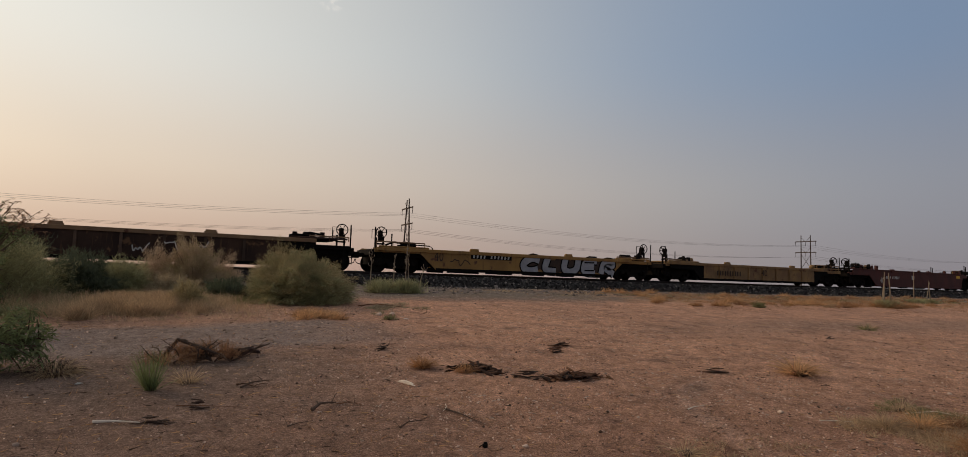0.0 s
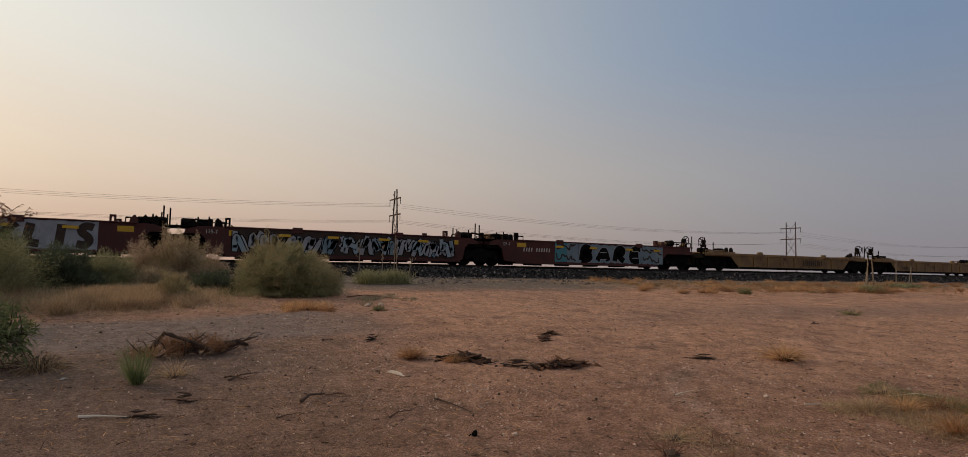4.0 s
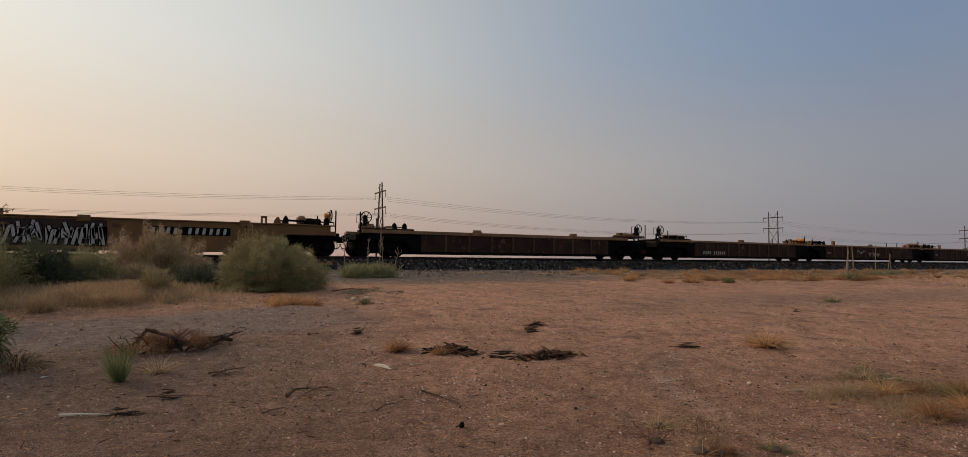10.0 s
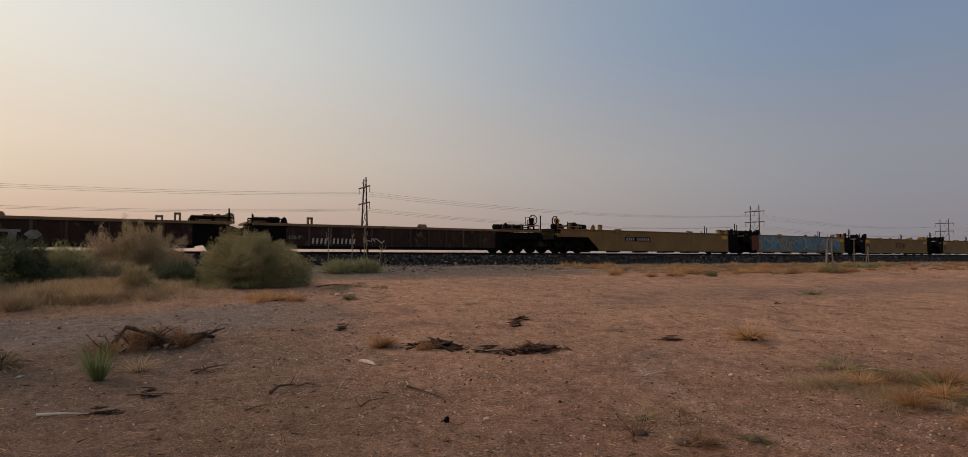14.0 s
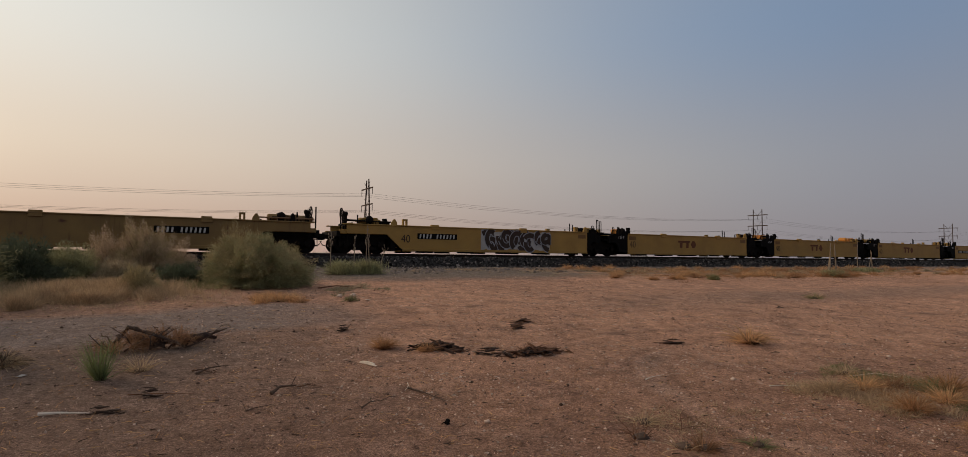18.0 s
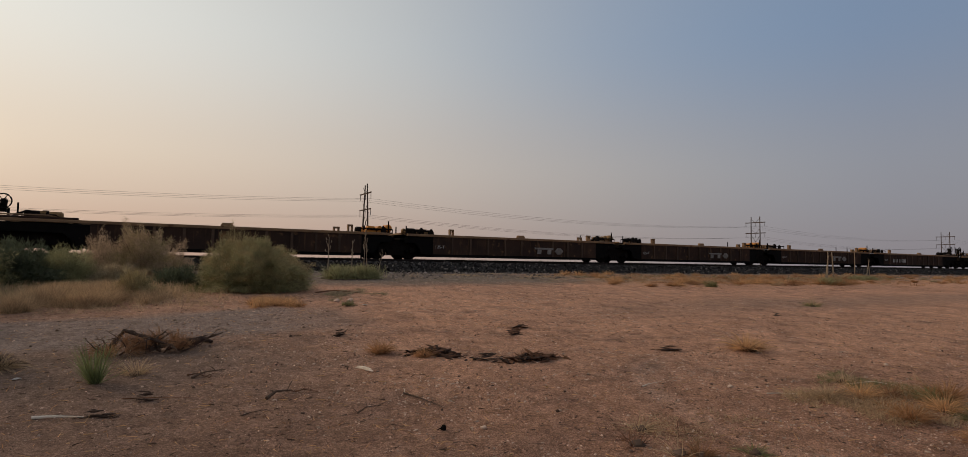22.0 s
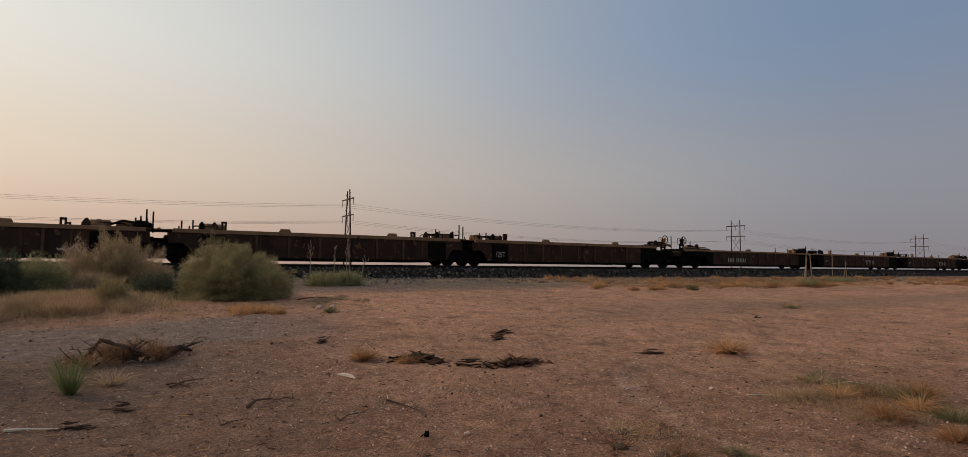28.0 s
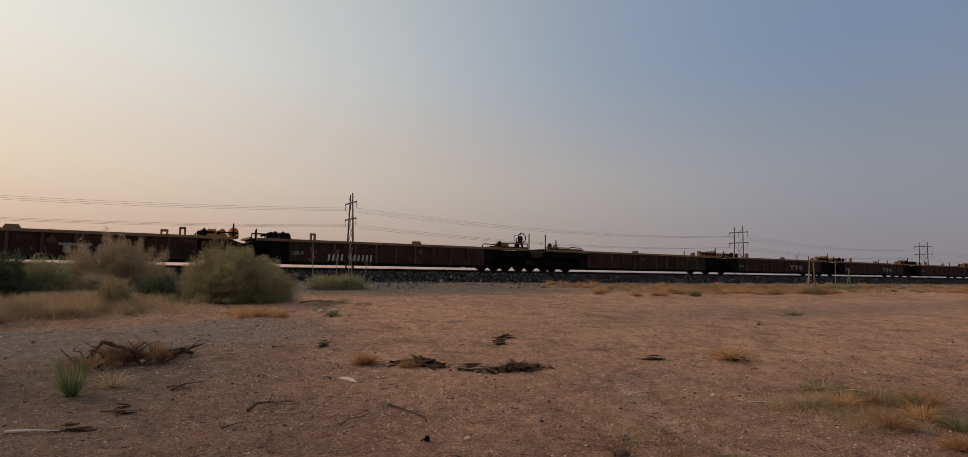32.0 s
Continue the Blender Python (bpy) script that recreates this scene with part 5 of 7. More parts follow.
            deck_rail(ob, J + d * 0.7, J + d * rng.choice((2.6, 3.3)), -1.32, h - 0.05, rng.randint(3, 5), rng.choice((0.2, 0.34)), "steel" if paint in ("red", "bright", "yellow") else "tan")
            post(ob, J + d * 0.62, -1.35, 1.1, 2.25, 0)
            post(ob, J + d * 1.5, -1.3, h - 0.1, 1.95, 0)
            if rng.random() < 0.85 or d < 0:
                edge_on = style == "M" or paint == "oldyellow"
                brake_wheel(ob, J + d * (0.95 if edge_on else 1.0), -0.95, 2.0, "steel" if rng.random() < 0.75 else "orange", -d * math.pi / 2 if edge_on else 0.0)
            gear(ob, J + d * 2.2, h - 0.02, rng, "steel" if paint != "oldyellow" else "oldyellow", "steel" if style != "M" else paint)
            if style == "M":
                loop(ob, J + d * 4.0, -1.46, h - 0.02, paint, 0.26, 0.34)
                guide(ob, J + d * 3.4, -1.46, h - 0.02, paint)
                if key == "W4" and d < 0:
                    lock_gear(ob, J - 3.2, -1.0, h - 0.02, "orange")
                tank(ob, J + d * 2.2, -0.85, h - 0.02, "steel" if paint == "red" else rng.choice(("steel", "tan")))
            else:
                bm = bmesh.new()
                box(bm, *sorted((J + d * 0.8, J + d * 3.5)), -1.5, -1.4, h, h + 0.09)
                part("raised_sill", bm, paint, ob, bevel=0.02)
            put("step_ladder", mesh(("step_ladder",), lambda bm: (tube(bm, [(-0.2, 0, 0.3), (-0.2, 0, 1.1)], 0.02, 5), tube(bm, [(0.2, 0, 0.3), (0.2, 0, 1.1)], 0.02, 5), tube(bm, [(-0.2, 0, 0.35), (0.2, 0, 0.35)], 0.02, 5), tube(bm, [(-0.2, 0, 0.65), (0.2, 0, 0.65)], 0.02, 5)), "steel"), ob, J + d * 0.75, -1.42, 0)
    n = 2 if style != "R" else 1
    for i in range(n):
        lug(ob, L * (i + 1) / (n + 1) + rng.uniform(-0.6, 0.6), -1.46, h - (0.12 if style != "M" else 0.19), top_paint)
    paint_marks(ob, key, -1.512 if not ribbed else -1.58)
    return ob


def make_train():
    yellow = "dirty yellow steel container well car, empty, on black trucks"
    red = "oxide red steel container well car covered in spray paint"
    brown = "rust-brown ribbed steel container well car, empty and backlit"
    old = "faded yellow ribbed container well car streaked with rust"
    sets = (
        (("PQ", "PRE"), (-30.8, -11.2, 7.81), "S", "brown", brown, True),
        (("K0",), (7.81, 27.09), "S", "mustard", "yellow flush-sided well car with fat silver graffiti letters", True),
        (("K1",), (27.09, 46.29), "S", "oldyellow", old, True),
        (("K2", "R1", "R2", "R3", "R4"), (46.29, 64.44, 79.25, 94.98, 110.09, 126.71), "M", "red", red, False),
        (("K3", "K4"), (126.71, 146.63, 166.49), "S", "oldyellow", old, True),
        (("K5", "J1", "J2", "J3", "J4"), (166.49, 183.72, 198.9, 214.16, 229.35, 245.6), "M", "yellow", yellow, False),
        (("K6",), (245.6, 266.16), "S", "brown", brown, True),
        (("K7", "A1", "A2", "A3", "A4"), (266.16, 283.34, 300.83, 318.62, 336.26, 353.79), "R", "brown", brown, False),
        (("K8", "Y1", "Y2", "Y3", "Y4"), (353.79, 371.77, 387.42, 402.5, 417.9, 435.04), "M", "dullyellow", yellow, False),
        (("K9", "W1", "W2", "W3", "W4"), (435.04, 452.81, 468.44, 483.91, 499.22, 516.31), "M", "bright", yellow, False),
        (("K10", "V1", "V2", "V3", "V4"), (516.31, 533.67, 549.1, 564.5, 580.25, 597.78), "R", "brown", brown, False),
        (("K11",), (597.78, 617.13), "S", "brown", brown, True),
        (("K12", "U1", "U2", "U3", "U4"), (617.13, 634.8, 650.16, 665.81, 681.18, 698.9), "U", "brown", "tall rust-brown ribbed well car with black stencil panels", False),
        (("K13", "T1", "T2", "T3", "T4"), (698.9, 716.17, 732.17, 747.9, 764.04, 780.89), "R", "brown", brown, False),
        (("K14", "X1", "X2", "X3", "X4"), (780.89, 798.35, 814.0, 829.2, 844.6, 862.2), "R", "brown", brown, False),
        (("Z", "Z1"), (862.2, 879.7, 895.2), "R", "brown", brown, False),
    )
    for keys, joints, style, paint, label, single in sets:
        for i, key in enumerate(keys):
            left = "K" if single or i == 0 else "A"
            right = "K" if single or i == len(keys) - 1 else "A"
            unit(key, joints[i], joints[i + 1] - joints[i], style, left, right, paint, label)


make_train()

# ---- plants ----
MAT.update({
    "sage": leafy(islands(surf("sage_foliage", (0.40, 0.375, 0.2), (0.285, 0.285, 0.15), 2.0, 0.8, 0, 0), 0.45)),
    "gold_sage": leafy(islands(surf("golden_sage_foliage", (0.40, 0.32, 0.165), (0.36, 0.30, 0.16), 2.0, 0.8, 0, 0), 0.45)),
    "seed_sage": leafy(islands(surf("seeding_brush_foliage", (0.44, 0.345, 0.22), (0.33, 0.285, 0.18), 2.0, 0.85, 0, 0), 0.45)),
    "dusty": leafy(islands(surf("dusty_seed_heads", (0.54, 0.405, 0.28), (0.42, 0.315, 0.205), 2.0, 0.85, 0, 0), 0.45)),
    "dark_leaf": leafy(islands(surf("dark_scrub_foliage", (0.125, 0.145, 0.085), (0.095, 0.11, 0.07), 2.0, 0.8, 0, 0), 0.45)),
    "mesquite": leafy(islands(surf("mesquite_leaf", (0.17, 0.2, 0.086), (0.125, 0.158, 0.073), 2.0, 0.75, 0, 0), 0.45)),
    "yucca": leafy(islands(surf("yucca_blade", (0.216, 0.248, 0.104), (0.168, 0.208, 0.088), 3.0, 0.6, 0, 0), 0.4)),
    "grass_green": leafy(islands(surf("dull_green_grass", (0.27, 0.25, 0.122), (0.2, 0.2, 0.096), 3.0, 0.8, 0, 0), 0.4)),
    "grass_dry": leafy(islands(surf("golden_dry_grass", (0.56, 0.405, 0.24), (0.45, 0.32, 0.195), 2.0, 0.85, 0, 0), 0.4)),
    "grass_orange": leafy(islands(surf("orange_dry_grass", (0.49, 0.275, 0.13), (0.37, 0.205, 0.105), 2.0, 0.85, 0, 0), 0.4)),
    "straw": leafy(islands(surf("bleached_straw", (0.54, 0.40, 0.25), (0.43, 0.31, 0.19), 3.0, 0.85, 0, 0), 0.35)),
    "goldstraw": leafy(islands(surf("golden_straw", (0.68, 0.43, 0.22), (0.5, 0.3, 0.15), 3.0, 0.8, 0, 0), 0.35)),
    "stalk": surf("dried_flower_stalk", (0.29, 0.23, 0.165), (0.22, 0.175, 0.125), 6.0, 0.85, 0, 0.1),
    "twig": surf("dead_wood_bark", (0.12, 0.078, 0.055), (0.075, 0.05, 0.036), 9.0, 0.9, 0, 0.3, vary=0.25),
    "bark": surf("rotten_dark_bark", (0.055, 0.03, 0.019), (0.025, 0.015, 0.011), 9.0, 0.9, 0, 0.5, 40, vary=0.4),
    "barkpale": surf("weathered_bark", (0.2, 0.092, 0.046), (0.085, 0.042, 0.025), 9.0, 0.9, 0, 0.5, 40, vary=0.4),
    "palewood": surf("bleached_split_wood", (0.82, 0.74, 0.62), (0.72, 0.63, 0.5), 12.0, 0.8, 0, 0.2, stretch=(1, 8, 8)),
    "brown_needle": leafy(islands(surf("dead_brown_needles", (0.36, 0.20, 0.105), (0.26, 0.145, 0.08), 3.0, 0.85, 0, 0), 0.4)),
    "pebble": islands(surf("desert_pebble", (0.62, 0.47, 0.37), (0.42, 0.30, 0.225), 20.0, 0.85, 0, 0.2), 0.55),
    "chip": islands(surf("bleached_chip", (0.60, 0.46, 0.36), (0.42, 0.30, 0.225), 20.0, 0.85, 0, 0.2), 0.5),
    "crumb": islands(surf("reddish_soil_crumb", (0.42, 0.25, 0.175), (0.26, 0.155, 0.11), 20.0, 0.95, 0, 0.2), 0.55),
    "clod": islands(surf("dark_dirt_clod", (0.13, 0.08, 0.058), (0.08, 0.052, 0.04), 20.0, 0.95, 0, 0.2), 0.5),
    "litter": surf("dirty_white_plastic", (0.62, 0.60, 0.57), (0.5, 0.48, 0.45), 6, 0.6, 0, 0.1),
})


def blades(P, D, length, width, droop=0.3, segs=3):
    """Tapered blades from the feet P along D; droop bends their tips down."""
    P, D = np.asarray(P, float), np.asarray(D, float)
    n = len(P)
    D = D / np.linalg.norm(D, axis=1, keepdims=True)
    side = np.cross(D, RNG.normal(size=(n, 3)))
    side /= np.linalg.norm(side, axis=1, keepdims=True) + 1e-9
    length, width = np.broadcast_to(length, n)[:, None], np.broadcast_to(width, n)[:, None]
    rings = []
    for k in range(segs + 1):
        u = k / segs
        c = P + D * length * u + np.array([0, 0, -1.0]) * (droop * length * u * u)
        w = width * (1 - u) ** 0.7 * 0.5 + 0.0006
        rings += [c - side * w, c + side * w]
    V = np.stack(rings, 1)
    m = 2 * (segs + 1)
    f = np.array([[2 * k, 2 * k + 1, 2 * k + 3, 2 * k + 2] for k in range(segs)])
    return V.reshape(-1, 3), (f[None] + (np.arange(n) * m)[:, None, None]).reshape(-1, 4)


def dome_points(n, r, h, shell=0.55, rough=0.25, seed=0):
    """Points in an uneven dome, most of them near its skin, and the way out from its foot."""
    a, u = RNG.random(n) * math.tau, RNG.random(n)
    el = np.arcsin(u ** 0.8)
    q = shell + (1 - shell) * RNG.random(n) ** 0.6
    lump = np.array([1 + rough * (1.6 * noise.noise((2.2 * math.cos(x) * math.cos(e) + seed, 2.2 * math.sin(x) * math.cos(e), 2.6 * math.sin(e))) + 1.3 * noise.noise((6.5 * math.cos(x) * math.cos(e), 6.5 * math.sin(x) * math.cos(e) + seed, 6.5 * math.sin(e)))) for x, e in zip(a, el)])
    d = np.stack([np.cos(a) * np.cos(el), np.sin(a) * np.cos(el), np.sin(el)], -1)
    p = d * (q * lump)[:, None] * np.array([r, r, h])
    return p, d


def stems(bm, n, r, h, radius, rng):
    for _ in range(n):
        a, t = rng.random() * math.tau, rng.random()
        e = Vector((math.cos(a) * r * 0.75 * t, math.sin(a) * r * 0.75 * t, h * (0.45 + 0.4 * rng.random())))
        b = Vector((e.x * 0.12, e.y * 0.12, -0.05))
        m = (b + e) / 2 + Vector((rng.uniform(-0.1, 0.1), rng.uniform(-0.1, 0.1), rng.uniform(0, 0.12))) * r
        tube(bm, [b, m, e], [radius, radius * 0.65, radius * 0.25], 5)


def bush(x, y, r, h, n, leaf, label, width=0.012, length=0.16, up=0.5, shell=0.5, rough=0.25, second=None, category="bush"):
    """Woody stems under a crown of thin twigs and leaves."""
    rng = random.Random(int(x * 100) + int(y * 10))
    ob = thing("bush", x, y, gz(x, y), label, category)
    bm = bmesh.new()
    stems(bm, 16, r, h, 0.018 + 0.008 * r, rng)
    part("stem", bm, "twig", ob)
    # second foliage covers only the top: its yellower colour stands for the top light
    for mat, m, top in ((leaf, n, 0), (second, n // 3, 1)):
        if not mat:
            continue
        p, d = dome_points(m, r, h, shell, rough, x)
        if top:
            p[:, 2] = np.abs(p[:, 2]) * 0.8 + h * 0.25
            p *= 1.02
        d = d + np.array([0, 0, up]) + RNG.normal(size=d.shape) * 0.8
        v, f = blades(p, d, length * (0.5 + RNG.random(m)), width * (0.6 + 0.8 * RNG.random(m)), 0.15, 1)
        put("crown", pydata("crown", v, f, mat), ob)
    return ob


bush(2.95, 17.6, 1.38, 1.18, 95000, "sage", "round grey-green rabbitbrush with a dense feathery crown", 0.009, 0.095, 0.3, 0.4, 0.23, "gold_sage")
bush(2.55, 17.9, 0.8, 1.32, 13000, "gold_sage", "yellow-green plumes rising through the round bush", 0.009, 0.1, 0.7, 0.45, 0.3)
bush(-2.6, 19.0, 1.0, 0.95, 36000, "dark_leaf", "dark green desert shrub among dry grass", 0.014, 0.12, 0.7, 0.3, 0.28)
bush(-1.65, 19.6, 0.9, 0.85, 28000, "sage", "grey-green sagebrush beside the dark shrub", 0.01, 0.085, 0.4, 0.4, 0.25)
bush(-0.75, 21.6, 0.75, 1.02, 22000, "dusty", "dusty tan brush with dried flower heads", 0.011, 0.075, 0.5, 0.4, 0.4)
bush(0.25, 21.2, 0.9, 1.34, 34000, "dusty", "tall dusty rabbitbrush in fading flower", 0.011, 0.08, 0.5, 0.4, 0.36, "gold_sage")
bush(1.15, 22.2, 0.6, 0.9, 14000, "dusty", "pinkish-tan brush going to seed", 0.011, 0.08, 0.5, 0.4, 0.4)
bush(-0.35, 19.4, 0.8, 0.5, 9000, "seed_sage", "low grey-brown brush below taller shrubs", 0.013, 0.12, 0.4, 0.4, 0.3)
bush(1.1, 19.0, 0.7, 0.5, 7000, "dark_leaf", "low dark brush beside the round bush", 0.015, 0.13, 0.5, 0.35, 0.3)
bush(-3.8, 17.6, 1.15, 1.3, 34000, "sage", "grey-green scrub thicket at the edge of the lot", 0.01, 0.09, 0.4, 0.35, 0.3)
bush(0.08, 15.7, 0.42, 0.56, 6500, "gold_sage", "small yellow-green shrub in dry grass", 0.01, 0.09, 0.7, 0.3, 0.3)
bush(4.35, 13.5, 0.16, 0.08, 260, "grass_green", "tiny dark green weed on bare dirt", 0.014, 0.08, 0.8, 0.2, 0.3)
bush(21.3, 17.0, 0.26, 0.2, 500, "grass_green", "low green weed at the edge of the lot", 0.02, 0.14, 0.8, 0.2, 0.3)
bush(-5.2, 24.4, 1.3, 1.3, 8000, "dark_leaf", "dark scrub close to the railway bank", 0.02, 0.25, 0.5, 0.35, 0.35)


def mesquite(x, y, h, spread_r, n_limb, label, lean=(0, 0), leaves=60, sprays=()):
    """A low tree: crooked trunk, limbs, twigs set with small hanging leaflets."""
    rng = random.Random(int(x * 31 + y * 7))
    ob = thing("mesquite_tree", x, y, gz(x, y), label, "tree")
    top = Vector((lean[0], lean[1], h * 0.42))
    bm = bmesh.new()
    tube(bm, [(0, 0, -0.1), (0.05, 0.03, h * 0.2), top * 0.98], [0.09, 0.07, 0.05], 8)
    part("trunk", bm, "twig", ob)
    tips = []
    for i in range(n_limb):
        a = i / n_limb * math.tau + rng.uniform(-0.3, 0.3)
        e = top * rng.uniform(0.5, 1) + Vector((math.cos(a) * spread_r * rng.uniform(0.5, 1), math.sin(a) * spread_r * rng.uniform(0.5, 1), h * rng.uniform(0.1, 0.55)))
        s = top * rng.uniform(0.3, 0.95)
        m = (s + e) / 2 + Vector((0, 0, 0.15 * h))
        bm = bmesh.new()
        tube(bm, [s, m, e], [0.035, 0.022, 0.008], 6)
        for _ in range(6):
            u = rng.uniform(0.3, 1)
            b = s.lerp(m, u * 2) if u < 0.5 else m.lerp(e, u * 2 - 1)
            t = b + Vector((rng.gauss(0, 1), rng.gauss(0, 1), rng.gauss(0.1, 0.7))).normalized() * rng.uniform(0.25, 0.55)
            tube(bm, [b, (b + t) / 2 + Vector((0, 0, 0.04)), t], [0.010, 0.007, 0.003], 4)
            tips.append((b, t))
        part("limb", bm, "twig", ob)
    # thin sprays with long hanging leaves above the crown
    P, D = [], []
    for sx, sy, sz in sprays:
        e = Vector((sx, sy, sz))
        s = Vector((sx * 0.45, sy, h * 0.5))
        bm = bmesh.new()
        m = s.lerp(e, 0.5) + Vector((rng.gauss(0, 0.05), 0, 0.08))
        tube(bm, [s, m, e], [0.016, 0.010, 0.004], 5)
        for _ in range(9):
            b = m.lerp(e, rng.random())
            t = b + Vector((rng.gauss(0.03, 0.15), rng.gauss(0, 0.12), rng.uniform(-0.04, 0.2)))
            tube(bm, [b, t], [0.006, 0.003], 4)
            for _ in range(9):
                P.append(b.lerp(t, rng.uniform(0.3, 1.05)))
                D.append((rng.gauss(0, 1), rng.gauss(0, 1), rng.gauss(-0.1, 0.5)))
        part("spray", bm, "twig", ob)
    if P:
        v, f = blades(np.array([p[:] for p in P]), np.array(D), 0.05 + 0.05 * RNG.random(len(P)), 0.014, 0.3, 2)
        put("spray_leaves", pydata("spray_leaves", v, f, "brown_needle"), ob)
    P, D = [], []
    for b, t in tips:
        for _ in range(leaves):
            u = rng.uniform(0.15, 1.05)
            P.append(b.lerp(t, u) + Vector((rng.gauss(0, 0.05), rng.gauss(0, 0.05), rng.gauss(0, 0.05))))
            D.append((rng.gauss(0, 1), rng.gauss(0, 1), rng.gauss(-0.25, 0.6)))
    v, f = blades(np.array([p[:] for p in P]), np.array(D), 0.05 + 0.06 * RNG.random(len(P)), 0.012 + 0.012 * RNG.random(len(P)), 0.3, 2)
    put("crown", pydata("crown", v, f, "mesquite"), ob)
    return ob


mesquite(-4.3, 16.2, 2.35, 1.35, 22, "young mesquite tree with sparse feathery leaves over scrub", leaves=55, sprays=((0.25, 0, 2.3), (0.6, 0, 2.25), (0.85, 0.1, 2.3), (1.05, 0, 2.12), (1.3, 0, 2.08), (1.5, 0.1, 1.98), (0.75, 0, 2.0), (1.2, 0, 1.9), (0.45, 0, 2.05)))
mesquite(-1.98, 8.6, 0.56, 0.62, 14, "low green mesquite shrub at the edge of the dirt", leaves=52)
mesquite(-3.6, 12.6, 1.25, 0.9, 14, "low mesquite thicket with drooping green leaflets", leaves=70)


def field(name, corners, n, mat, height, width, label, clump=0.5, droop=0.35, category="grass", density=0.45, freq=0.8, seed=0):
    """Grass over a four-cornered plot, thick in patches."""
    c = np.array(corners, float)
    u, v = RNG.random(n * 3), RNG.random(n * 3)
    xy = (c[0] * ((1 - u) * (1 - v))[:, None] + c[1] * (u * (1 - v))[:, None] + c[2] * (u * v)[:, None] + c[3] * ((1 - u) * v)[:, None])
    thick = np.array([noise.noise((x * freq, y * freq, 3 + seed)) * 0.5 + 0.5 + 0.3 * noise.noise((x * freq * 3.1, y * freq * 3.1, 8)) for x, y in xy])
    edge = np.minimum(np.minimum(u, 1 - u), np.minimum(v, 1 - v)) + np.array([0.16 * noise.noise((x * 1.7, y * 1.7, 12 + seed)) + 0.1 * noise.noise((x * 5, y * 5, 2)) for x, y in xy])
    keep = thick - 0.35 * np.clip(1 - edge / 0.22, 0, 1) > density + 0.12 * (RNG.random(n * 3) - 0.5)
    xy, thick = xy[keep][:n], thick[keep][:n]
    P = np.array([(x, y, gz(x, y) - 0.01) for x, y in xy])
    D = RNG.normal(size=P.shape) * clump + np.array([0, 0, 1.0])
    D[:, 2] = np.abs(D[:, 2]) + 0.2
    v_, f = blades(P, D, height * (0.3 + 0.6 * RNG.random(len(P)) + 0.8 * np.clip(thick - density, 0, 0.5)), width, droop, 1 if name == "far_weeds" else 2)
    tagged(new(name, pydata(name, v_, f, mat)), label, category, kind="stuff")


field("dry_grass", [(-1.95, 13.5), (-0.1, 14.2), (0.3, 17.6), (-2.3, 17.6)], 19000, "grass_dry", 0.56, 0.009, "thick golden dry grass under the shrubs", 0.45, density=0.4, freq=1.3)
field("dry_grass", [(-3.2, 13.6), (1.5, 14.9), (1.9, 18.8), (-3.8, 18.8)], 9500, "straw", 0.56, 0.008, "pale straw grass mixed under the shrubs", 0.6, density=0.47, freq=1.5, seed=9)
field("dry_grass", [(-3.2, 14.6), (1.6, 15.6), (1.9, 18.8), (-3.8, 18.8)], 7000, "grass_green", 0.42, 0.010, "dull green weeds mixed under the shrubs", 0.6, density=0.48, freq=1.0, seed=14)
field("dry_grass", [(-2.6, 12.7), (2.0, 13.6), (2.2, 17.0), (-2.6, 17.0)], 1500, "straw", 0.42, 0.007, "sparse pale stems straggling out from the scrub", 0.7, density=0.3, freq=2.5, seed=50)
field("dry_grass", [(-4.2, 13.2), (-1.7, 13.7), (-1.6, 16.0), (-4.6, 16.5)], 6000, "grass_green", 0.36, 0.011, "green and yellow weeds at the edge of the lot", 0.5)
field("dry_grass", [(2.0, 13.2), (3.4, 13.1), (3.7, 15.0), (2.1, 15.0)], 1500, "goldstraw", 0.38, 0.007, "short orange dry grass below the round bush", 0.6, density=0.46, freq=2.2)
field("dry_grass", [(4.1, 14.4), (6.2, 15.4), (6.0, 18.2), (4.3, 17.0)], 2600, "seed_sage", 0.16, 0.012, "low grey weeds spreading from the round bush", 0.9, density=0.5, freq=1.4)
field("dry_grass", [(18.5, 17.6), (36.0, 15.8), (60.0, 26.2), (16.5, 25.4)], 20000, "grass_orange", 0.24, 0.022, "patchy orange dry grass along the railway bank", 1.0, density=0.54, freq=0.9)
field("dry_grass", [(16.5, 18.4), (36.0, 15.8), (60.0, 26.2), (15.5, 25.4)], 12000, "straw", 0.2, 0.02, "pale bleached grass mixed along the railway bank", 1.0, density=0.53, freq=1.2, seed=20)
field("dry_grass", [(8.0, 20.0), (40.0, 19.0), (60.0, 26.0), (8.5, 25.8)], 9000, "seed_sage", 0.12, 0.014, "grey-green weeds mixed along the foot of the bank", 1.1, density=0.52, freq=1.1, seed=33)
field("dry_grass", [(12.0, 15.0), (34.0, 12.6), (60.0, 25.5), (13.5, 25.4)], 9000, "brown_needle", 0.1, 0.02, "low brown stubble on the dirt below the bank", 0.9, density=0.5, freq=0.7, seed=40)
field("dry_grass", [(36.0, 16.4), (90.0, 14.0), (160.0, 26.0), (60.0, 26.0)], 16000, "grass_orange", 0.26, 0.05, "dry grass strip far along the railway bank", 0.8, density=0.42, freq=0.2)
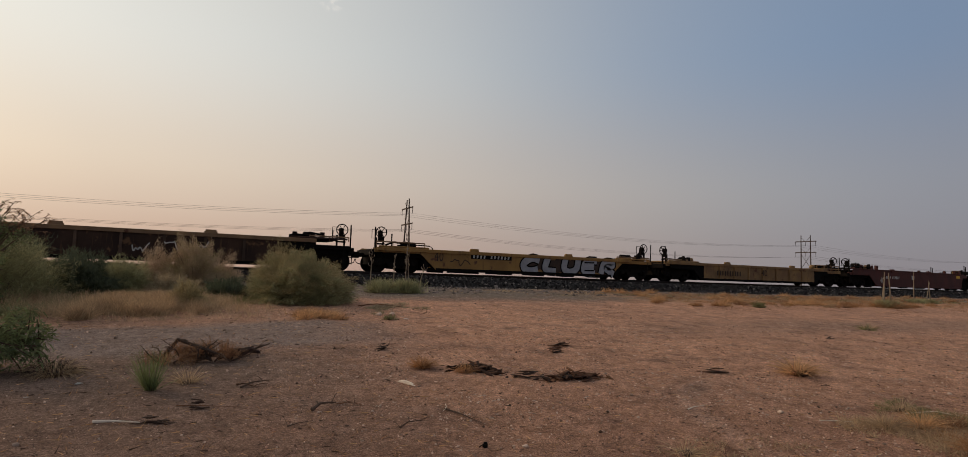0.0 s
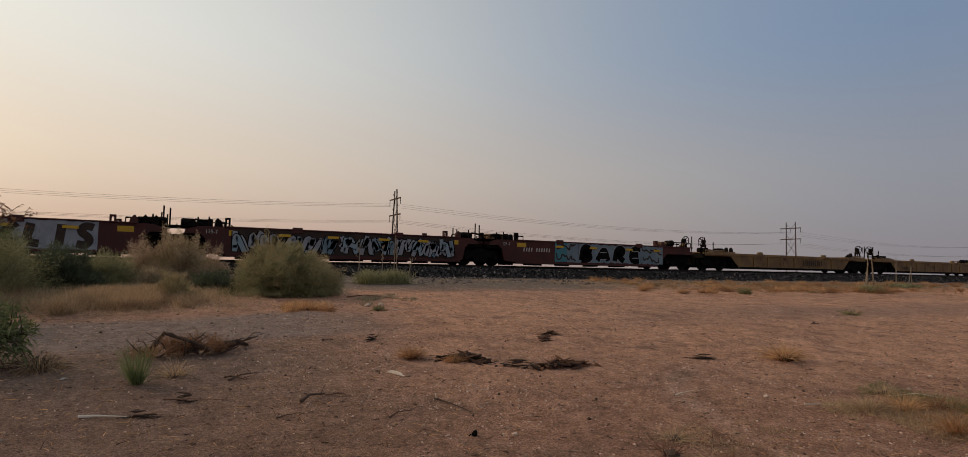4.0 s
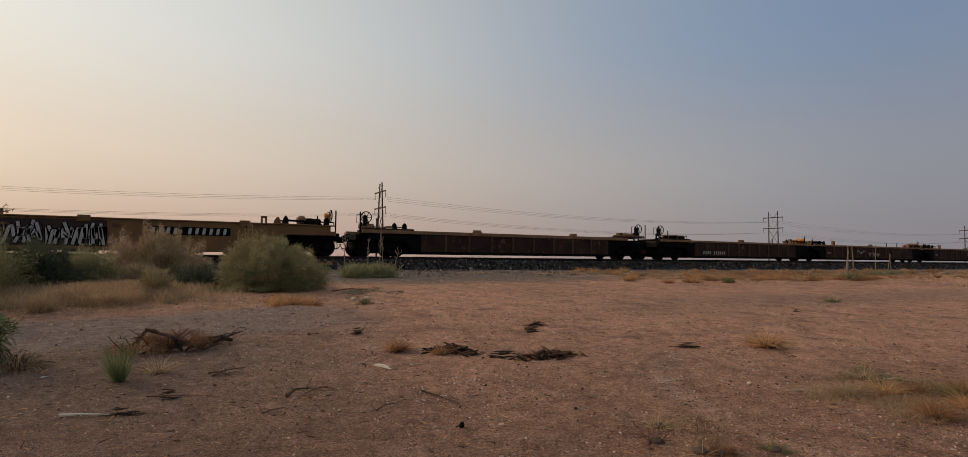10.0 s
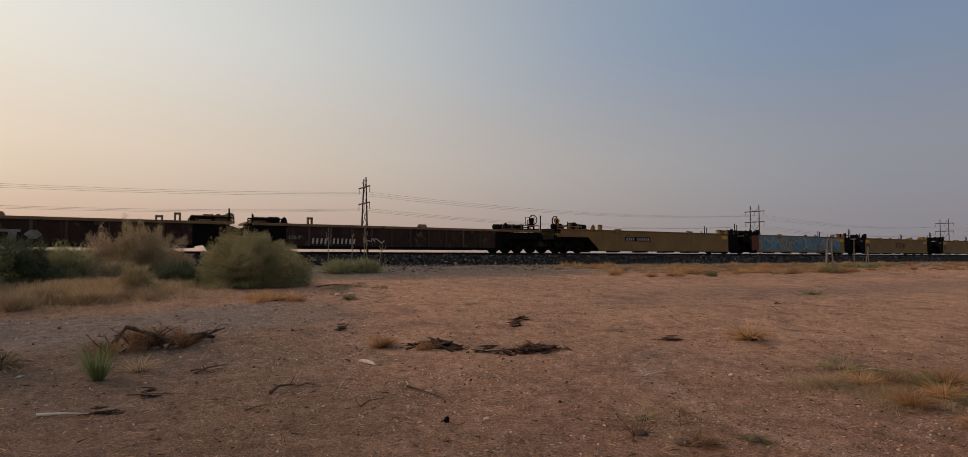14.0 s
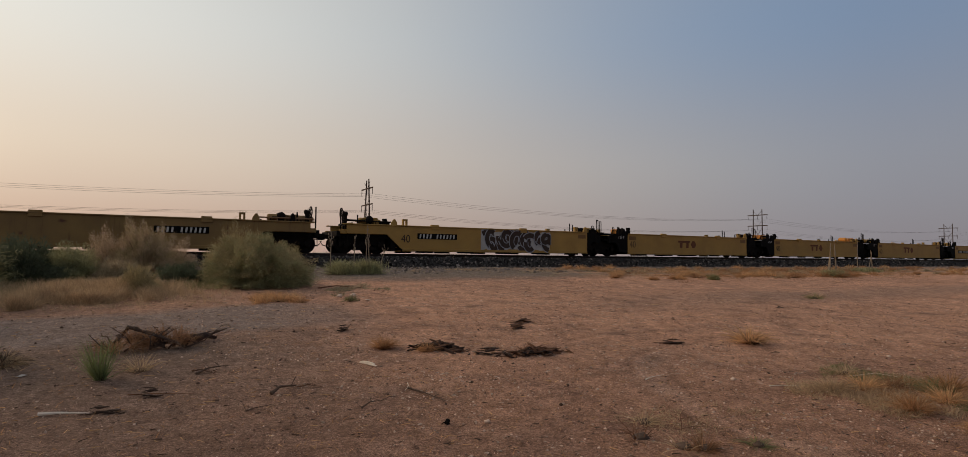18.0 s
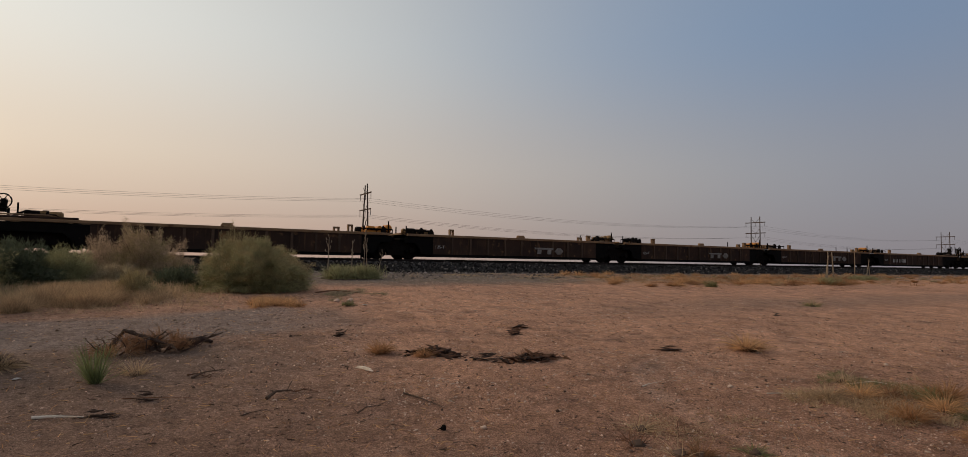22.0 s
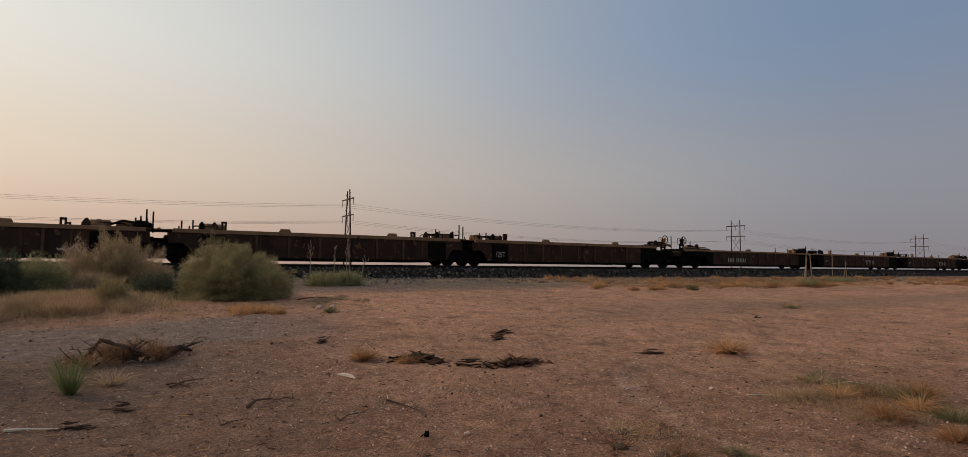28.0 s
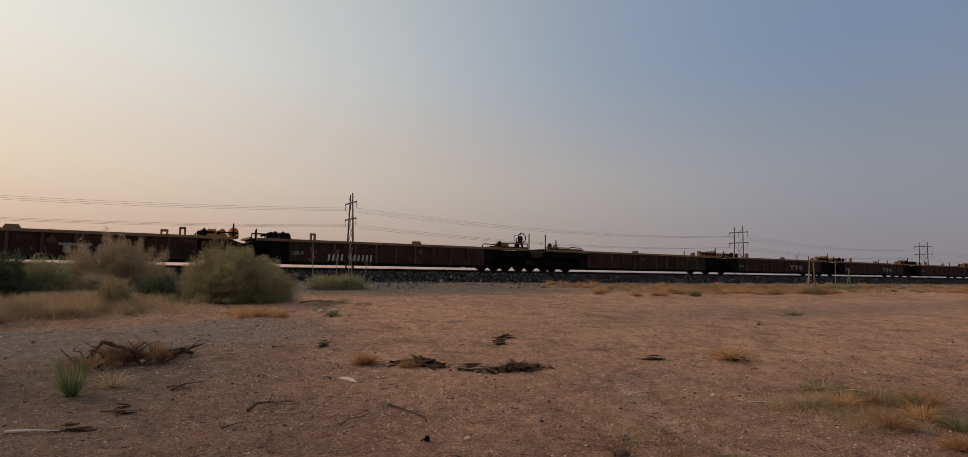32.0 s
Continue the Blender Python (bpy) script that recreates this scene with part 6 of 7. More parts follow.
field("dry_grass", [(8.5, 22.5), (40.0, 21.5), (46.0, 26.0), (7.5, 25.8)], 9000, "straw", 0.16, 0.014, "thin dry weeds among gravel by the bank", 0.7, density=0.55)
field("dry_grass", [(12.0, 20.5), (55.0, 18.5), (60.0, 25.3), (15.0, 25.0)], 4200, "grass_green", 0.24, 0.022, "green weeds scattered along the railway bank", 0.5, density=0.6, freq=0.5)
field("dry_grass", [(5.8, 2.7), (7.6, 2.4), (8.9, 3.9), (6.1, 4.3)], 4200, "straw", 0.18, 0.006, "low dry yellow grass on the dirt lot", 0.8, density=0.42, freq=1.6)
field("dry_grass", [(7.2, 3.0), (8.6, 3.6), (8.4, 4.6), (7.2, 4.4)], 1300, "grass_green", 0.15, 0.006, "low green and straw weeds on the dirt lot", 0.8, density=0.42, freq=1.6)
field("dry_grass", [(6.2, 2.6), (8.4, 3.0), (8.2, 3.9), (6.5, 3.4)], 1300, "grass_orange", 0.16, 0.006, "orange dry grass tufts on the dirt lot", 0.8, density=0.45, freq=1.6)
field("dry_grass", [(3.4, 3.3), (5.2, 3.3), (5.3, 4.2), (3.8, 4.2)], 800, "straw", 0.12, 0.005, "wisps of bleached straw on the dirt", 1.2, density=0.5, freq=2)
field("far_weeds", [(-25.0, 35.0), (90.0, 35.0), (120.0, 44.0), (-30.0, 44.0)], 80000, "dark_leaf", 1.12, 0.05, "low desert weeds beyond the railway bank", 0.35, density=0.27, freq=0.5, category="weeds")
field("far_weeds", [(80.0, 36.0), (430.0, 36.0), (560.0, 62.0), (95.0, 62.0)], 26000, "dark_leaf", 1.05, 0.14, "distant weeds and scrub beyond the railway bank", 0.4, density=0.33, freq=0.2, category="weeds", seed=6)


def tuft(x, y, r, h, n, mat, label, width=0.006, spread_k=0.9, droop=0.5, name="grass_tuft", category="grass", mess=0.17):
    """A single clump of blades from one root."""
    ob = thing(name, x, y, gz(x, y) - 0.01, label, category)
    a = RNG.random(n) * math.tau
    q = r * 0.22 * np.sqrt(RNG.random(n))
    P = np.stack([np.cos(a) * q, np.sin(a) * q, np.zeros(n)], -1)
    t = RNG.random(n) * spread_k
    D = np.stack([np.cos(a) * t * r / h, np.sin(a) * t * r / h, np.full(n, 1.0)], -1) + RNG.normal(size=(n, 3)) * mess
    v, f = blades(P, D, math.hypot(r, h) * (0.3 + 0.75 * RNG.random(n)), width, droop, 3)
    put("blade_clump", pydata("blade_clump", v, f, mat), ob)
    bm = bmesh.new()
    bmesh.ops.create_icosphere(bm, subdivisions=2, radius=1)
    for w in bm.verts:
        w.co = Vector((w.co.x * r * 0.25, w.co.y * r * 0.25, w.co.z * 0.05)) * (1 + 0.3 * noise.noise(w.co * 2))
    part("root_mound", bm, "twig", ob)
    return ob


tuft(-0.25, 7.25, 0.19, 0.47, 190, "yucca", "small spiky green yucca on the dirt lot", 0.0075, 1.7, 0.05, "yucca_plant", "yucca", 0.2)
tuft(8.5, 6.12, 0.42, 0.38, 260, "goldstraw", "dry straw tussock with splayed blades on bare dirt", 0.012, 1.8, 0.4)
tuft(8.55, 6.15, 0.4, 0.24, 90, "grass_orange", "golden blades through a dry tussock", 0.011, 1.7, 0.5)
tuft(8.46, 6.0, 0.18, 0.13, 130, "twig", "brown heart of a dry tussock", 0.008, 1.0, 0.3)
for kx, ky, kr, kh, kn, km, kl in ((6.62, 3.75, 0.26, 0.2, 260, "straw", "wispy grey-straw tuft in thin grass"), (6.95, 3.6, 0.3, 0.2, 300, "goldstraw", "yellowish tuft of dry grass on dirt"), (7.35, 3.5, 0.24, 0.15, 220, "brown_needle", "brown withered tuft on the dirt"),
                                    (7.6, 3.2, 0.24, 0.2, 300, "grass_green", "dark green weed between dry tufts"), (6.55, 2.92, 0.24, 0.17, 420, "grass_orange", "bushy orange tuft of dry grass"), (7.75, 3.12, 0.28, 0.26, 420, "grass_orange", "upright orange tuft of dry grass"),
                                    (7.3, 2.95, 0.3, 0.18, 320, "goldstraw", "tangled yellow tuft of dry grass"), (7.2, 2.6, 0.28, 0.14, 260, "grass_green", "low dark weed below dry grass"), (6.4, 2.3, 0.22, 0.15, 320, "grass_orange", "small orange tuft beside dry stems"),
                                    (7.7, 4.2, 0.35, 0.1, 200, "straw", "flat pale tuft on the dirt"), (4.35, 3.05, 0.2, 0.05, 120, "grass_green", "flat green weed on dark dirt"), (3.95, 3.9, 0.3, 0.12, 70, "straw", "wiry straw tuft with a bent stalk"), (3.9, 3.2, 0.22, 0.1, 160, "brown_needle", "matted brown tuft on the dirt")):
    tuft(kx, ky, kr, kh * 1.35, int(kn * 1.3), km, kl, 0.0055, 1.5, 0.4)
for kx, ky, kr, kh, km in ((2.75, 13.7, 0.34, 0.3, "goldstraw"), (3.2, 13.5, 0.3, 0.22, "grass_orange"), (2.35, 14.0, 0.3, 0.24, "grass_orange")):
    tuft(kx, ky, kr, kh, 130, km, "golden dry grass clump at the foot of the round bush", 0.008, 1.4, 0.4)
tuft(3.0, 7.8, 0.24, 0.17, 700, "grass_orange", "small orange tuft of dry grass beside rotten bark", 0.004, 1.2, 0.3)
tuft(3.45, 7.35, 0.2, 0.13, 480, "grass_orange", "flattened orange tuft of dry grass", 0.004, 1.3, 0.4)
tuft(-1.25, 8.4, 0.5, 0.26, 420, "straw", "collapsed grey-brown grass mound beside the shrub", 0.007, 1.3, 0.7)
tuft(-1.3, 8.45, 0.45, 0.28, 420, "twig", "dark withered stems in a collapsed grass mound", 0.007, 1.2, 0.7)
tuft(0.1, 7.55, 0.3, 0.25, 160, "straw", "wispy straw grass beside the yucca", 0.004, 1.3, 0.4)
tuft(3.62, 3.6, 0.3, 0.11, 40, "barkpale", "sprawl of brittle brown stems on the dirt", 0.007, 1.6, 0.3)
tuft(3.78, 3.3, 0.3, 0.1, 50, "straw", "bent pale stems over the dirt", 0.006, 1.8, 0.3)
tuft(17.92, 10.58, 0.4, 0.2, 160, "grass_dry", "lone dry weed on the far dirt", 0.008, 1.3, 0.4)
tuft(17.7, 10.5, 0.45, 0.1, 160, "grass_green", "low weed at the foot of a dry stem", 0.012, 1.3, 0.4)


def stalked_yucca(x, y, r, h, stalk_list, label, pods=10, thick=1.0):
    """A clump of yucca blades with dried flower stalks and seed pods."""
    ob = thing("yucca_plant", x, y, gz(x, y), label, "yucca")
    rng = random.Random(int(x * 10))
    n = 2600
    c = np.stack([np.where(RNG.random(n) < 0.35, RNG.normal(-0.62 * r, r * 0.14, n), RNG.normal(0.4 * r, r * 0.27, n)), RNG.normal(0, r * 0.2, n), np.zeros(n)], -1)
    D = RNG.normal(size=(n, 3)) * 0.5 + np.array([0, 0, 1.0])
    v, f = blades(c, D, h * (0.6 + 0.7 * RNG.random(n)), 0.02, 0.3, 3)
    put("blade_clump", pydata("blade_clump", v, f, "sage"), ob)
    for dx, dy, top, lean in stalk_list:
        bm = bmesh.new()
        tube(bm, [(dx, dy, 0), (dx + lean * 0.5, dy, top * 0.55), (dx + lean, dy, top)], [0.02 * thick, 0.016 * thick, 0.009 * thick], 6)
        part("flower_stalk", bm, "stalk", ob)
        for _ in range(pods):
            u = rng.uniform(0.6, 1.0)
            p = Vector((dx + lean * u, dy, top * u))
            q = p + Vector((rng.gauss(0, 0.06), rng.gauss(0, 0.06), rng.uniform(0.02, 0.1)))
            bm = bmesh.new()
            tube(bm, [p, q], 0.008, 4)
            tube(bm, [q, q + Vector((0, 0, 0.035)), q + Vector((0, 0, 0.075))], [0.009, 0.017, 0.006], 6)
            part("seed_pod", bm, "stalk", ob)


TUSSOCKS = [tuft(17.2 + k, 18.6 + 0.9 * k, r, h, n, m, lab, 0.014, 1.3, 0.5) for k, (r, h, n, m, lab) in enumerate((
    (0.42, 0.3, 190, "grass_orange", "orange dry tussock along the railway bank"), (0.55, 0.34, 240, "goldstraw", "golden straw tussock along the railway bank"), (0.4, 0.2, 170, "straw", "bleached flattened tussock along the railway bank"),
    (0.5, 0.24, 200, "brown_needle", "brown withered tussock along the railway bank"), (0.4, 0.26, 200, "seed_sage", "grey-green weed clump along the railway bank")))]
for ob in TUSSOCKS:
    ob["group"] = "dry tussocks by the bank"
for k in range(170):
    a, b = 17.5 + 42 * RNG.random() ** 1.2, 17.3 + 7.6 * RNG.random()
    if noise.noise((a * 0.35, b * 0.6, 2)) < -0.08:
        continue
    copy_thing(TUSSOCKS[int(RNG.choice(5, p=(0.36, 0.24, 0.16, 0.1, 0.14)))], pose(a, b, gz(a, b) - 0.01, 0, 0, 360 * RNG.random()))

for kx, ky, kr, kh in ((31.2, 17.2, 0.8, 0.4), (32.1, 17.4, 0.6, 0.3), (30.4, 17.6, 0.6, 0.26), (29.0, 18.2, 0.5, 0.22), (34.0, 17.9, 0.6, 0.28)):
    tuft(kx, ky, kr, kh, 320, "grass_orange", "orange dry grass clump round a stalked yucca", 0.014, 1.4, 0.4)
stalked_yucca(7.2, 22.0, 1.0, 0.72, ((-0.95, 0, 1.55, 0.02), (-0.05, 0, 1.35, 0.03), (0.42, 0, 1.75, 0.05), (0.62, 0.1, 1.55, -0.1), (0.95, 0, 1.0, 0.25)), "yucca clump with tall dried flower stalks below the bank")
stalked_yucca(31.3, 17.6, 0.7, 0.5, ((-0.25, 0, 1.75, 0.1), (-0.1, 0.2, 1.5, 0.35), (0.35, 0, 1.7, -0.15)), "yucca with bare pale stalks in orange grass", pods=0, thick=2.2)
stalked_yucca(40.0, 20.5, 1.2, 0.4, ((-0.8, 0, 1.9, 0.05), (0.5, 0, 1.3, 0.45), (1.0, 0, 1.4, -0.2)), "yucca clump with leaning dried stalks near the bank", pods=0, thick=1.6)

# ---- power line ----
def pylon(x, y, h=24.6, splay=False):
    """Two-pole wooden frame with two crossarms, braces and hanging insulators."""
    z = 1.05
    ob = thing("power_pylon", x, y, z, "two-pole wooden power line frame with double crossarms", "power pylon", "power line frames")
    for s in (-2.4, 2.4):
        bm = bmesh.new()
        a, b = (-0.14 * s, 0.2 * s) if splay else (0, 0)
        tube(bm, [(a, s * 1.06, -0.5), ((a + b) / 2, s, h * 0.5), (b, s * 0.97, h)], [0.30, 0.25, 0.19], 10)
        part("pole", bm, "pole", ob)
    for za in (h - 2.9, h - 8.0):
        bm = bmesh.new()
        box(bm, -0.25, -0.08, -5.3, 5.3, za - 0.2, za + 0.2)
        part("crossarm", bm, "pole", ob)
        for yy in (-5.0, 0, 5.0):
            bm = bmesh.new()
            prof = [(0, 0.05)]
            for k in range(9):
                prof += [(-0.15 - 0.2 * k, 0.13), (-0.25 - 0.2 * k, 0.06)]
            lathe(bm, prof, 8, "z", (-0.16, yy, za - 0.2))
            part("insulator", bm, "wire", ob)
        for s in (-1, 1):
            bm = bmesh.new()
            tube(bm, [(-0.16, s * 0.3, za + 0.1), (-0.16, s * 2.3, za + 2.0)], 0.07, 6)
            part("brace", bm, "pole", ob)
    for s in (-1, 1):
        bm = bmesh.new()
        tube(bm, [(0.1, -2.35 * s, h - 9.0), (0.1, 2.45 * s, h - 15.5)], 0.09, 6)
        part("brace", bm, "pole", ob)
    return ob


PY, SPAN = 180.0, 195.0
for k in range(-2, 6):
    pylon(62.3 + SPAN * k, PY, splay=k == 0)
for k in range(-2, 5):
    x0 = 62.3 + SPAN * k
    for za, sag in ((20.9, 3.0), (15.8, 3.0)):
        for yy in (-5.0, 0.0, 5.0):
            bm = bmesh.new()
            tube(bm, [(x0 - 0.16 + SPAN * u, PY + yy, za - 0.15 - sag * 4 * u * (1 - u)) for u in np.linspace(0, 1, 25)], 0.03, 4)
            tagged(new("power_line", finish("power_line", bm, "wire")), "thin sagging power line wire between wooden frames", "wire", "power line wires")

# ---- dead wood, bark, stones and litter on the dirt ----
def chip_mesh(seed, mat):
    def make(bm):
        rng = random.Random(seed)
        bmesh.ops.create_icosphere(bm, subdivisions=1, radius=1)
        for v in bm.verts:
            k = 1 + 0.55 * noise.noise(v.co * 1.7 + Vector((seed * 3.1, 0, 0)))
            v.co = Vector((v.co.x * k * 1.35, v.co.y * 0.3 * k, v.co.z * 0.15 * k + 0.04 * v.co.x * v.co.x))
    return mesh(("bark_piece", seed, mat), make, mat)


def bark_pile(x, y, lx, ly, ang, n, mats, label, size=0.09):
    ob = thing("bark_pile", x, y, gz(x, y), label, "bark debris", rz=math.degrees(ang))
    rng = random.Random(int(x * 77))
    for i in range(n):
        px, py = rng.gauss(0, lx * 0.4), rng.gauss(0, ly * 0.4)
        px, py = max(-lx, min(lx, px)), max(-ly, min(ly, py))
        wx, wy = x + px * math.cos(ang) - py * math.sin(ang), y + px * math.sin(ang) + py * math.cos(ang)
        o = put("bark_piece", chip_mesh(rng.randint(0, 6), rng.choice(mats)), ob, px, py, gz(wx, wy) - gz(x, y) + rng.uniform(0.0, 0.09) * max(0, 1 - abs(px) / lx))
        s = size * rng.uniform(0.4, 1.5)
        heap = n > 100
        o.scale = (s, s, s * (1.4 if heap else 0.8))
        o.rotation_euler = (rng.gauss(0, 0.3 if heap else 0.12), rng.gauss(0, 0.22 if heap else 0.06), rng.gauss(0, 0.9 if heap else 0.5))
    return ob


bark_pile(3.65, 7.45, 0.42, 0.2, -0.9, 190, ("bark", "bark", "barkpale"), "heap of dark rotten bark strips on bare dirt", 0.065)
bark_pile(4.75, 6.65, 0.62, 0.16, 0.05, 150, ("bark", "barkpale", "barkpale"), "scatter of brown and dark bark pieces", 0.062)
bark_pile(4.15, 6.85, 0.35, 0.06, -0.2, 14, ("bark",), "line of dark bark crumbs between two heaps", 0.06)
bark_pile(6.25, 9.25, 0.3, 0.12, 0.3, 20, ("bark", "barkpale"), "dark flakes of bark lying on dirt", 0.085)
bark_pile(5.8, 8.75, 0.24, 0.1, 0.1, 18, ("barkpale", "barkpale", "bark"), "brown flakes of bark lying on dirt", 0.08)
bark_pile(2.92, 9.4, 0.16, 0.07, 0.5, 9, ("bark",), "dark clod of bark on the dirt", 0.08)
bark_pile(0.18, 6.4, 0.07, 0.05, 0.2, 9, ("bark",), "dark clump of rotten wood on the dirt", 0.04)
bark_pile(-0.2, 6.02, 0.16, 0.08, 0.2, 12, ("bark",), "dark crumbs of bark beside a white stick", 0.035)
bark_pile(7.32, 6.6, 0.26, 0.06, -0.5, 12, ("barkpale", "bark"), "small brown clods on the dirt lot", 0.07)
bark_pile(13.58, 8.96, 0.12, 0.06, 0.4, 5, ("bark",), "dark clods on the far dirt", 0.08)


def branch(parent, pts, r, rng, twigs=4, mat="twig"):
    bm = bmesh.new()
    pts = [Vector(p) for p in pts]
    tube(bm, pts, [r * (1 - 0.75 * i / (len(pts) - 1)) for i in range(len(pts))], 6)
    for _ in range(twigs):
        i = rng.randint(0, len(pts) - 2)
        b = pts[i].lerp(pts[i + 1], rng.random())
        t = b + Vector((rng.gauss(0, 0.09), rng.gauss(0, 0.09), abs(rng.gauss(0.01, 0.035))))
        tube(bm, [b, (b + t) / 2 + Vector((0, 0, 0.015)), t], [r * 0.4, r * 0.3, r * 0.1], 4)
    return part("branch", bm, mat, parent)


def brush_pile():
    x, y = 0.35, 8.85
    ob = thing("brush_pile", x, y, gz(x, y), "pile of dead crooked branches with rusty brown needles", "brush pile")
    rng = random.Random(5)
    branch(ob, [(-0.55, 0.1, 0.02), (-0.38, 0.05, 0.3), (-0.05, -0.05, 0.18), (0.25, -0.1, 0.05)], 0.04, rng, 7)
    branch(ob, [(-0.1, 0.0, 0.05), (0.3, 0.3, 0.12), (0.62, 0.5, 0.1), (0.85, 0.6, 0.16)], 0.035, rng, 6)
    branch(ob, [(0.35, 0.32, 0.04), (0.55, 0.42, 0.1), (0.7, 0.5, 0.05)], 0.075, rng, 3, "bark")
    for _ in range(26):
        a, c = rng.random() * math.tau, (rng.uniform(-0.6, 0.3), rng.uniform(-0.15, 0.25))
        d = rng.uniform(0.2, 0.45)
        branch(ob, [(c[0], c[1], 0.02), (c[0] + math.cos(a) * d * 0.5, c[1] + math.sin(a) * d * 0.5, rng.uniform(0.08, 0.22)), (c[0] + math.cos(a) * d, c[1] + math.sin(a) * d, rng.uniform(0.05, 0.3))], 0.013, rng, 4)
    # needles in fans along the branches
    n, fans = 1600, 30
    root = np.stack([np.clip(RNG.normal(-0.18, 0.3, fans), -0.65, 0.45), RNG.normal(0.06, 0.14, fans), 0.02 + 0.12 * RNG.random(fans)], -1)
    way = RNG.normal(size=(fans, 3)) * 0.45 + np.array([-0.15, 0, 0.8])
    pick = RNG.integers(0, fans, n)
    P = root[pick] + RNG.normal(size=(n, 3)) * 0.025
    D = way[pick] + RNG.normal(size=(n, 3)) * 0.28
    v, f = blades(P, D, 0.1 + 0.2 * RNG.random(n), 0.0045, 0.25, 2)
    put("needles", pydata("needles", v, f, "brown_needle"), ob)


brush_pile()


def stick(x0, y0, x1, y1, r, mat, label, twigs=2, lift=0.0, bend=0.02):
    ob = thing("stick", x0, y0, gz(x0, y0), label, "stick")
    rng = random.Random(int(x0 * 991 + y0 * 17))
    d = Vector((x1 - x0, y1 - y0, gz(x1, y1) - gz(x0, y0)))
    n = Vector((-d.y, d.x, 0)).normalized()
    branch(ob, [(0, 0, r * 0.8), d * 0.4 + n * bend + Vector((0, 0, r + lift)), d + Vector((0, 0, r * 0.8))], r, rng, twigs, mat)
    return ob


stick(-0.63, 6.15, -0.27, 6.05, 0.016, "palewood", "bleached white stick lying on the dirt", 0)
stick(-0.30, 6.05, 0.02, 5.98, 0.007, "twig", "thin dark twig on the dirt", 2)
stick(1.2, 6.08, 1.47, 6.24, 0.02, "twig", "short dark crooked stick on the dirt", 2, 0.03)
stick(1.47, 6.2, 1.72, 6.12, 0.008, "barkpale", "pale twig tangle on the dirt", 6, 0.02)
stick(2.47, 5.72, 2.66, 5.22, 0.011, "twig", "straight brown twig on the dirt", 1)
stick(2.55, 5.9, 2.42, 5.66, 0.005, "palewood", "thin pale twig on the dirt", 1)
stick(0.63, 7.2, 1.0, 7.45, 0.014, "twig", "dark twig with broken ends", 5, 0.02)
stick(0.6, 7.35, 0.8, 7.15, 0.012, "barkpale", "grey-brown twig on the dirt", 3, 0.02)
stick(1.83, 5.26, 2.13, 5.4, 0.009, "twig", "thin dark twig with pale shoots", 4, 0.02)
stick(0.0, 6.55, 0.55, 6.35, 0.006, "barkpale", "thin brown twig on the dirt", 1)
stick(0.9, 5.6, 1.15, 5.75, 0.007, "twig", "small twig half sunk in dirt", 2)
stick(6.2, 4.2, 6.6, 4.0, 0.007, "palewood", "bleached straw stem on the dirt", 0)
stick(7.6, 4.1, 8.2, 3.6, 0.006, "palewood", "long bleached straw stem in grass", 0, 0.05)
stick(4.1, 3.6, 4.6, 4.0, 0.006, "barkpale", "dry bent stem on the dirt", 3, 0.05)
stick(5.1, 5.0, 5.5, 5.1, 0.008, "palewood", "pale splinter on the dirt", 0)
stick(4.4, 16.6, 5.6, 16.3, 0.02, "barkpale", "fallen grey branch beside the round bush", 4, 0.06)


def plank():
    ob = thing("wood_chunk", 2.45, 6.9, gz(2.45, 6.9) + 0.018, "pale splintered chunk of wood on the dirt", "wood", rz=-72)
    bm = bmesh.new()
    prism(bm, [(-0.2, -0.02), (-0.14, 0.02), (0.02, 0.035), (0.17, 0.02), (0.2, 0.0), (0.12, -0.02)], -0.022, 0.02)
    part("split_face", bm, "palewood", ob, bevel=0.006)
    bm = bmesh.new()
    prism(bm, [(0.1, -0.015), (0.14, 0.012), (0.3, 0.0), (0.28, -0.015)], -0.06, -0.036)
    part("splinter", bm, "palewood", ob, bevel=0.004)
    ob.scale = (0.75, 0.6, 0.7)


plank()


def stone(x, y, r, mat, label, name="stone"):
    ob = thing(name, x, y, gz(x, y) + r * 0.35, label, "stone" if name == "stone" else "block")
    bm = bmesh.new()
    bmesh.ops.create_icosphere(bm, subdivisions=3, radius=r)
    for v in bm.verts:
        v.co *= 1 + 0.35 * noise.noise(v.co / r * 1.3 + Vector((x, y, 0)))
        v.co.z *= 0.65
    part("body", bm, mat, ob, smooth=True)


stone(2.68, 4.46, 0.028, "pebble", "pale rounded stone on the dirt")
stone(2.6, 4.52, 0.012, "pebble", "small pale stone on the dirt")
stone(4.72, 14.5, 0.07, "pebble", "dusty rounded rock beside the round bush")
stone(4.35, 14.4, 0.07, "pebble", "small dusty rock beside the round bush")
stone(9.6, 4.6, 0.03, "pebble", "pale stone on the dirt")
stone(6.1, 4.6, 0.03, "pebble", "small pale stone lying on the dirt")


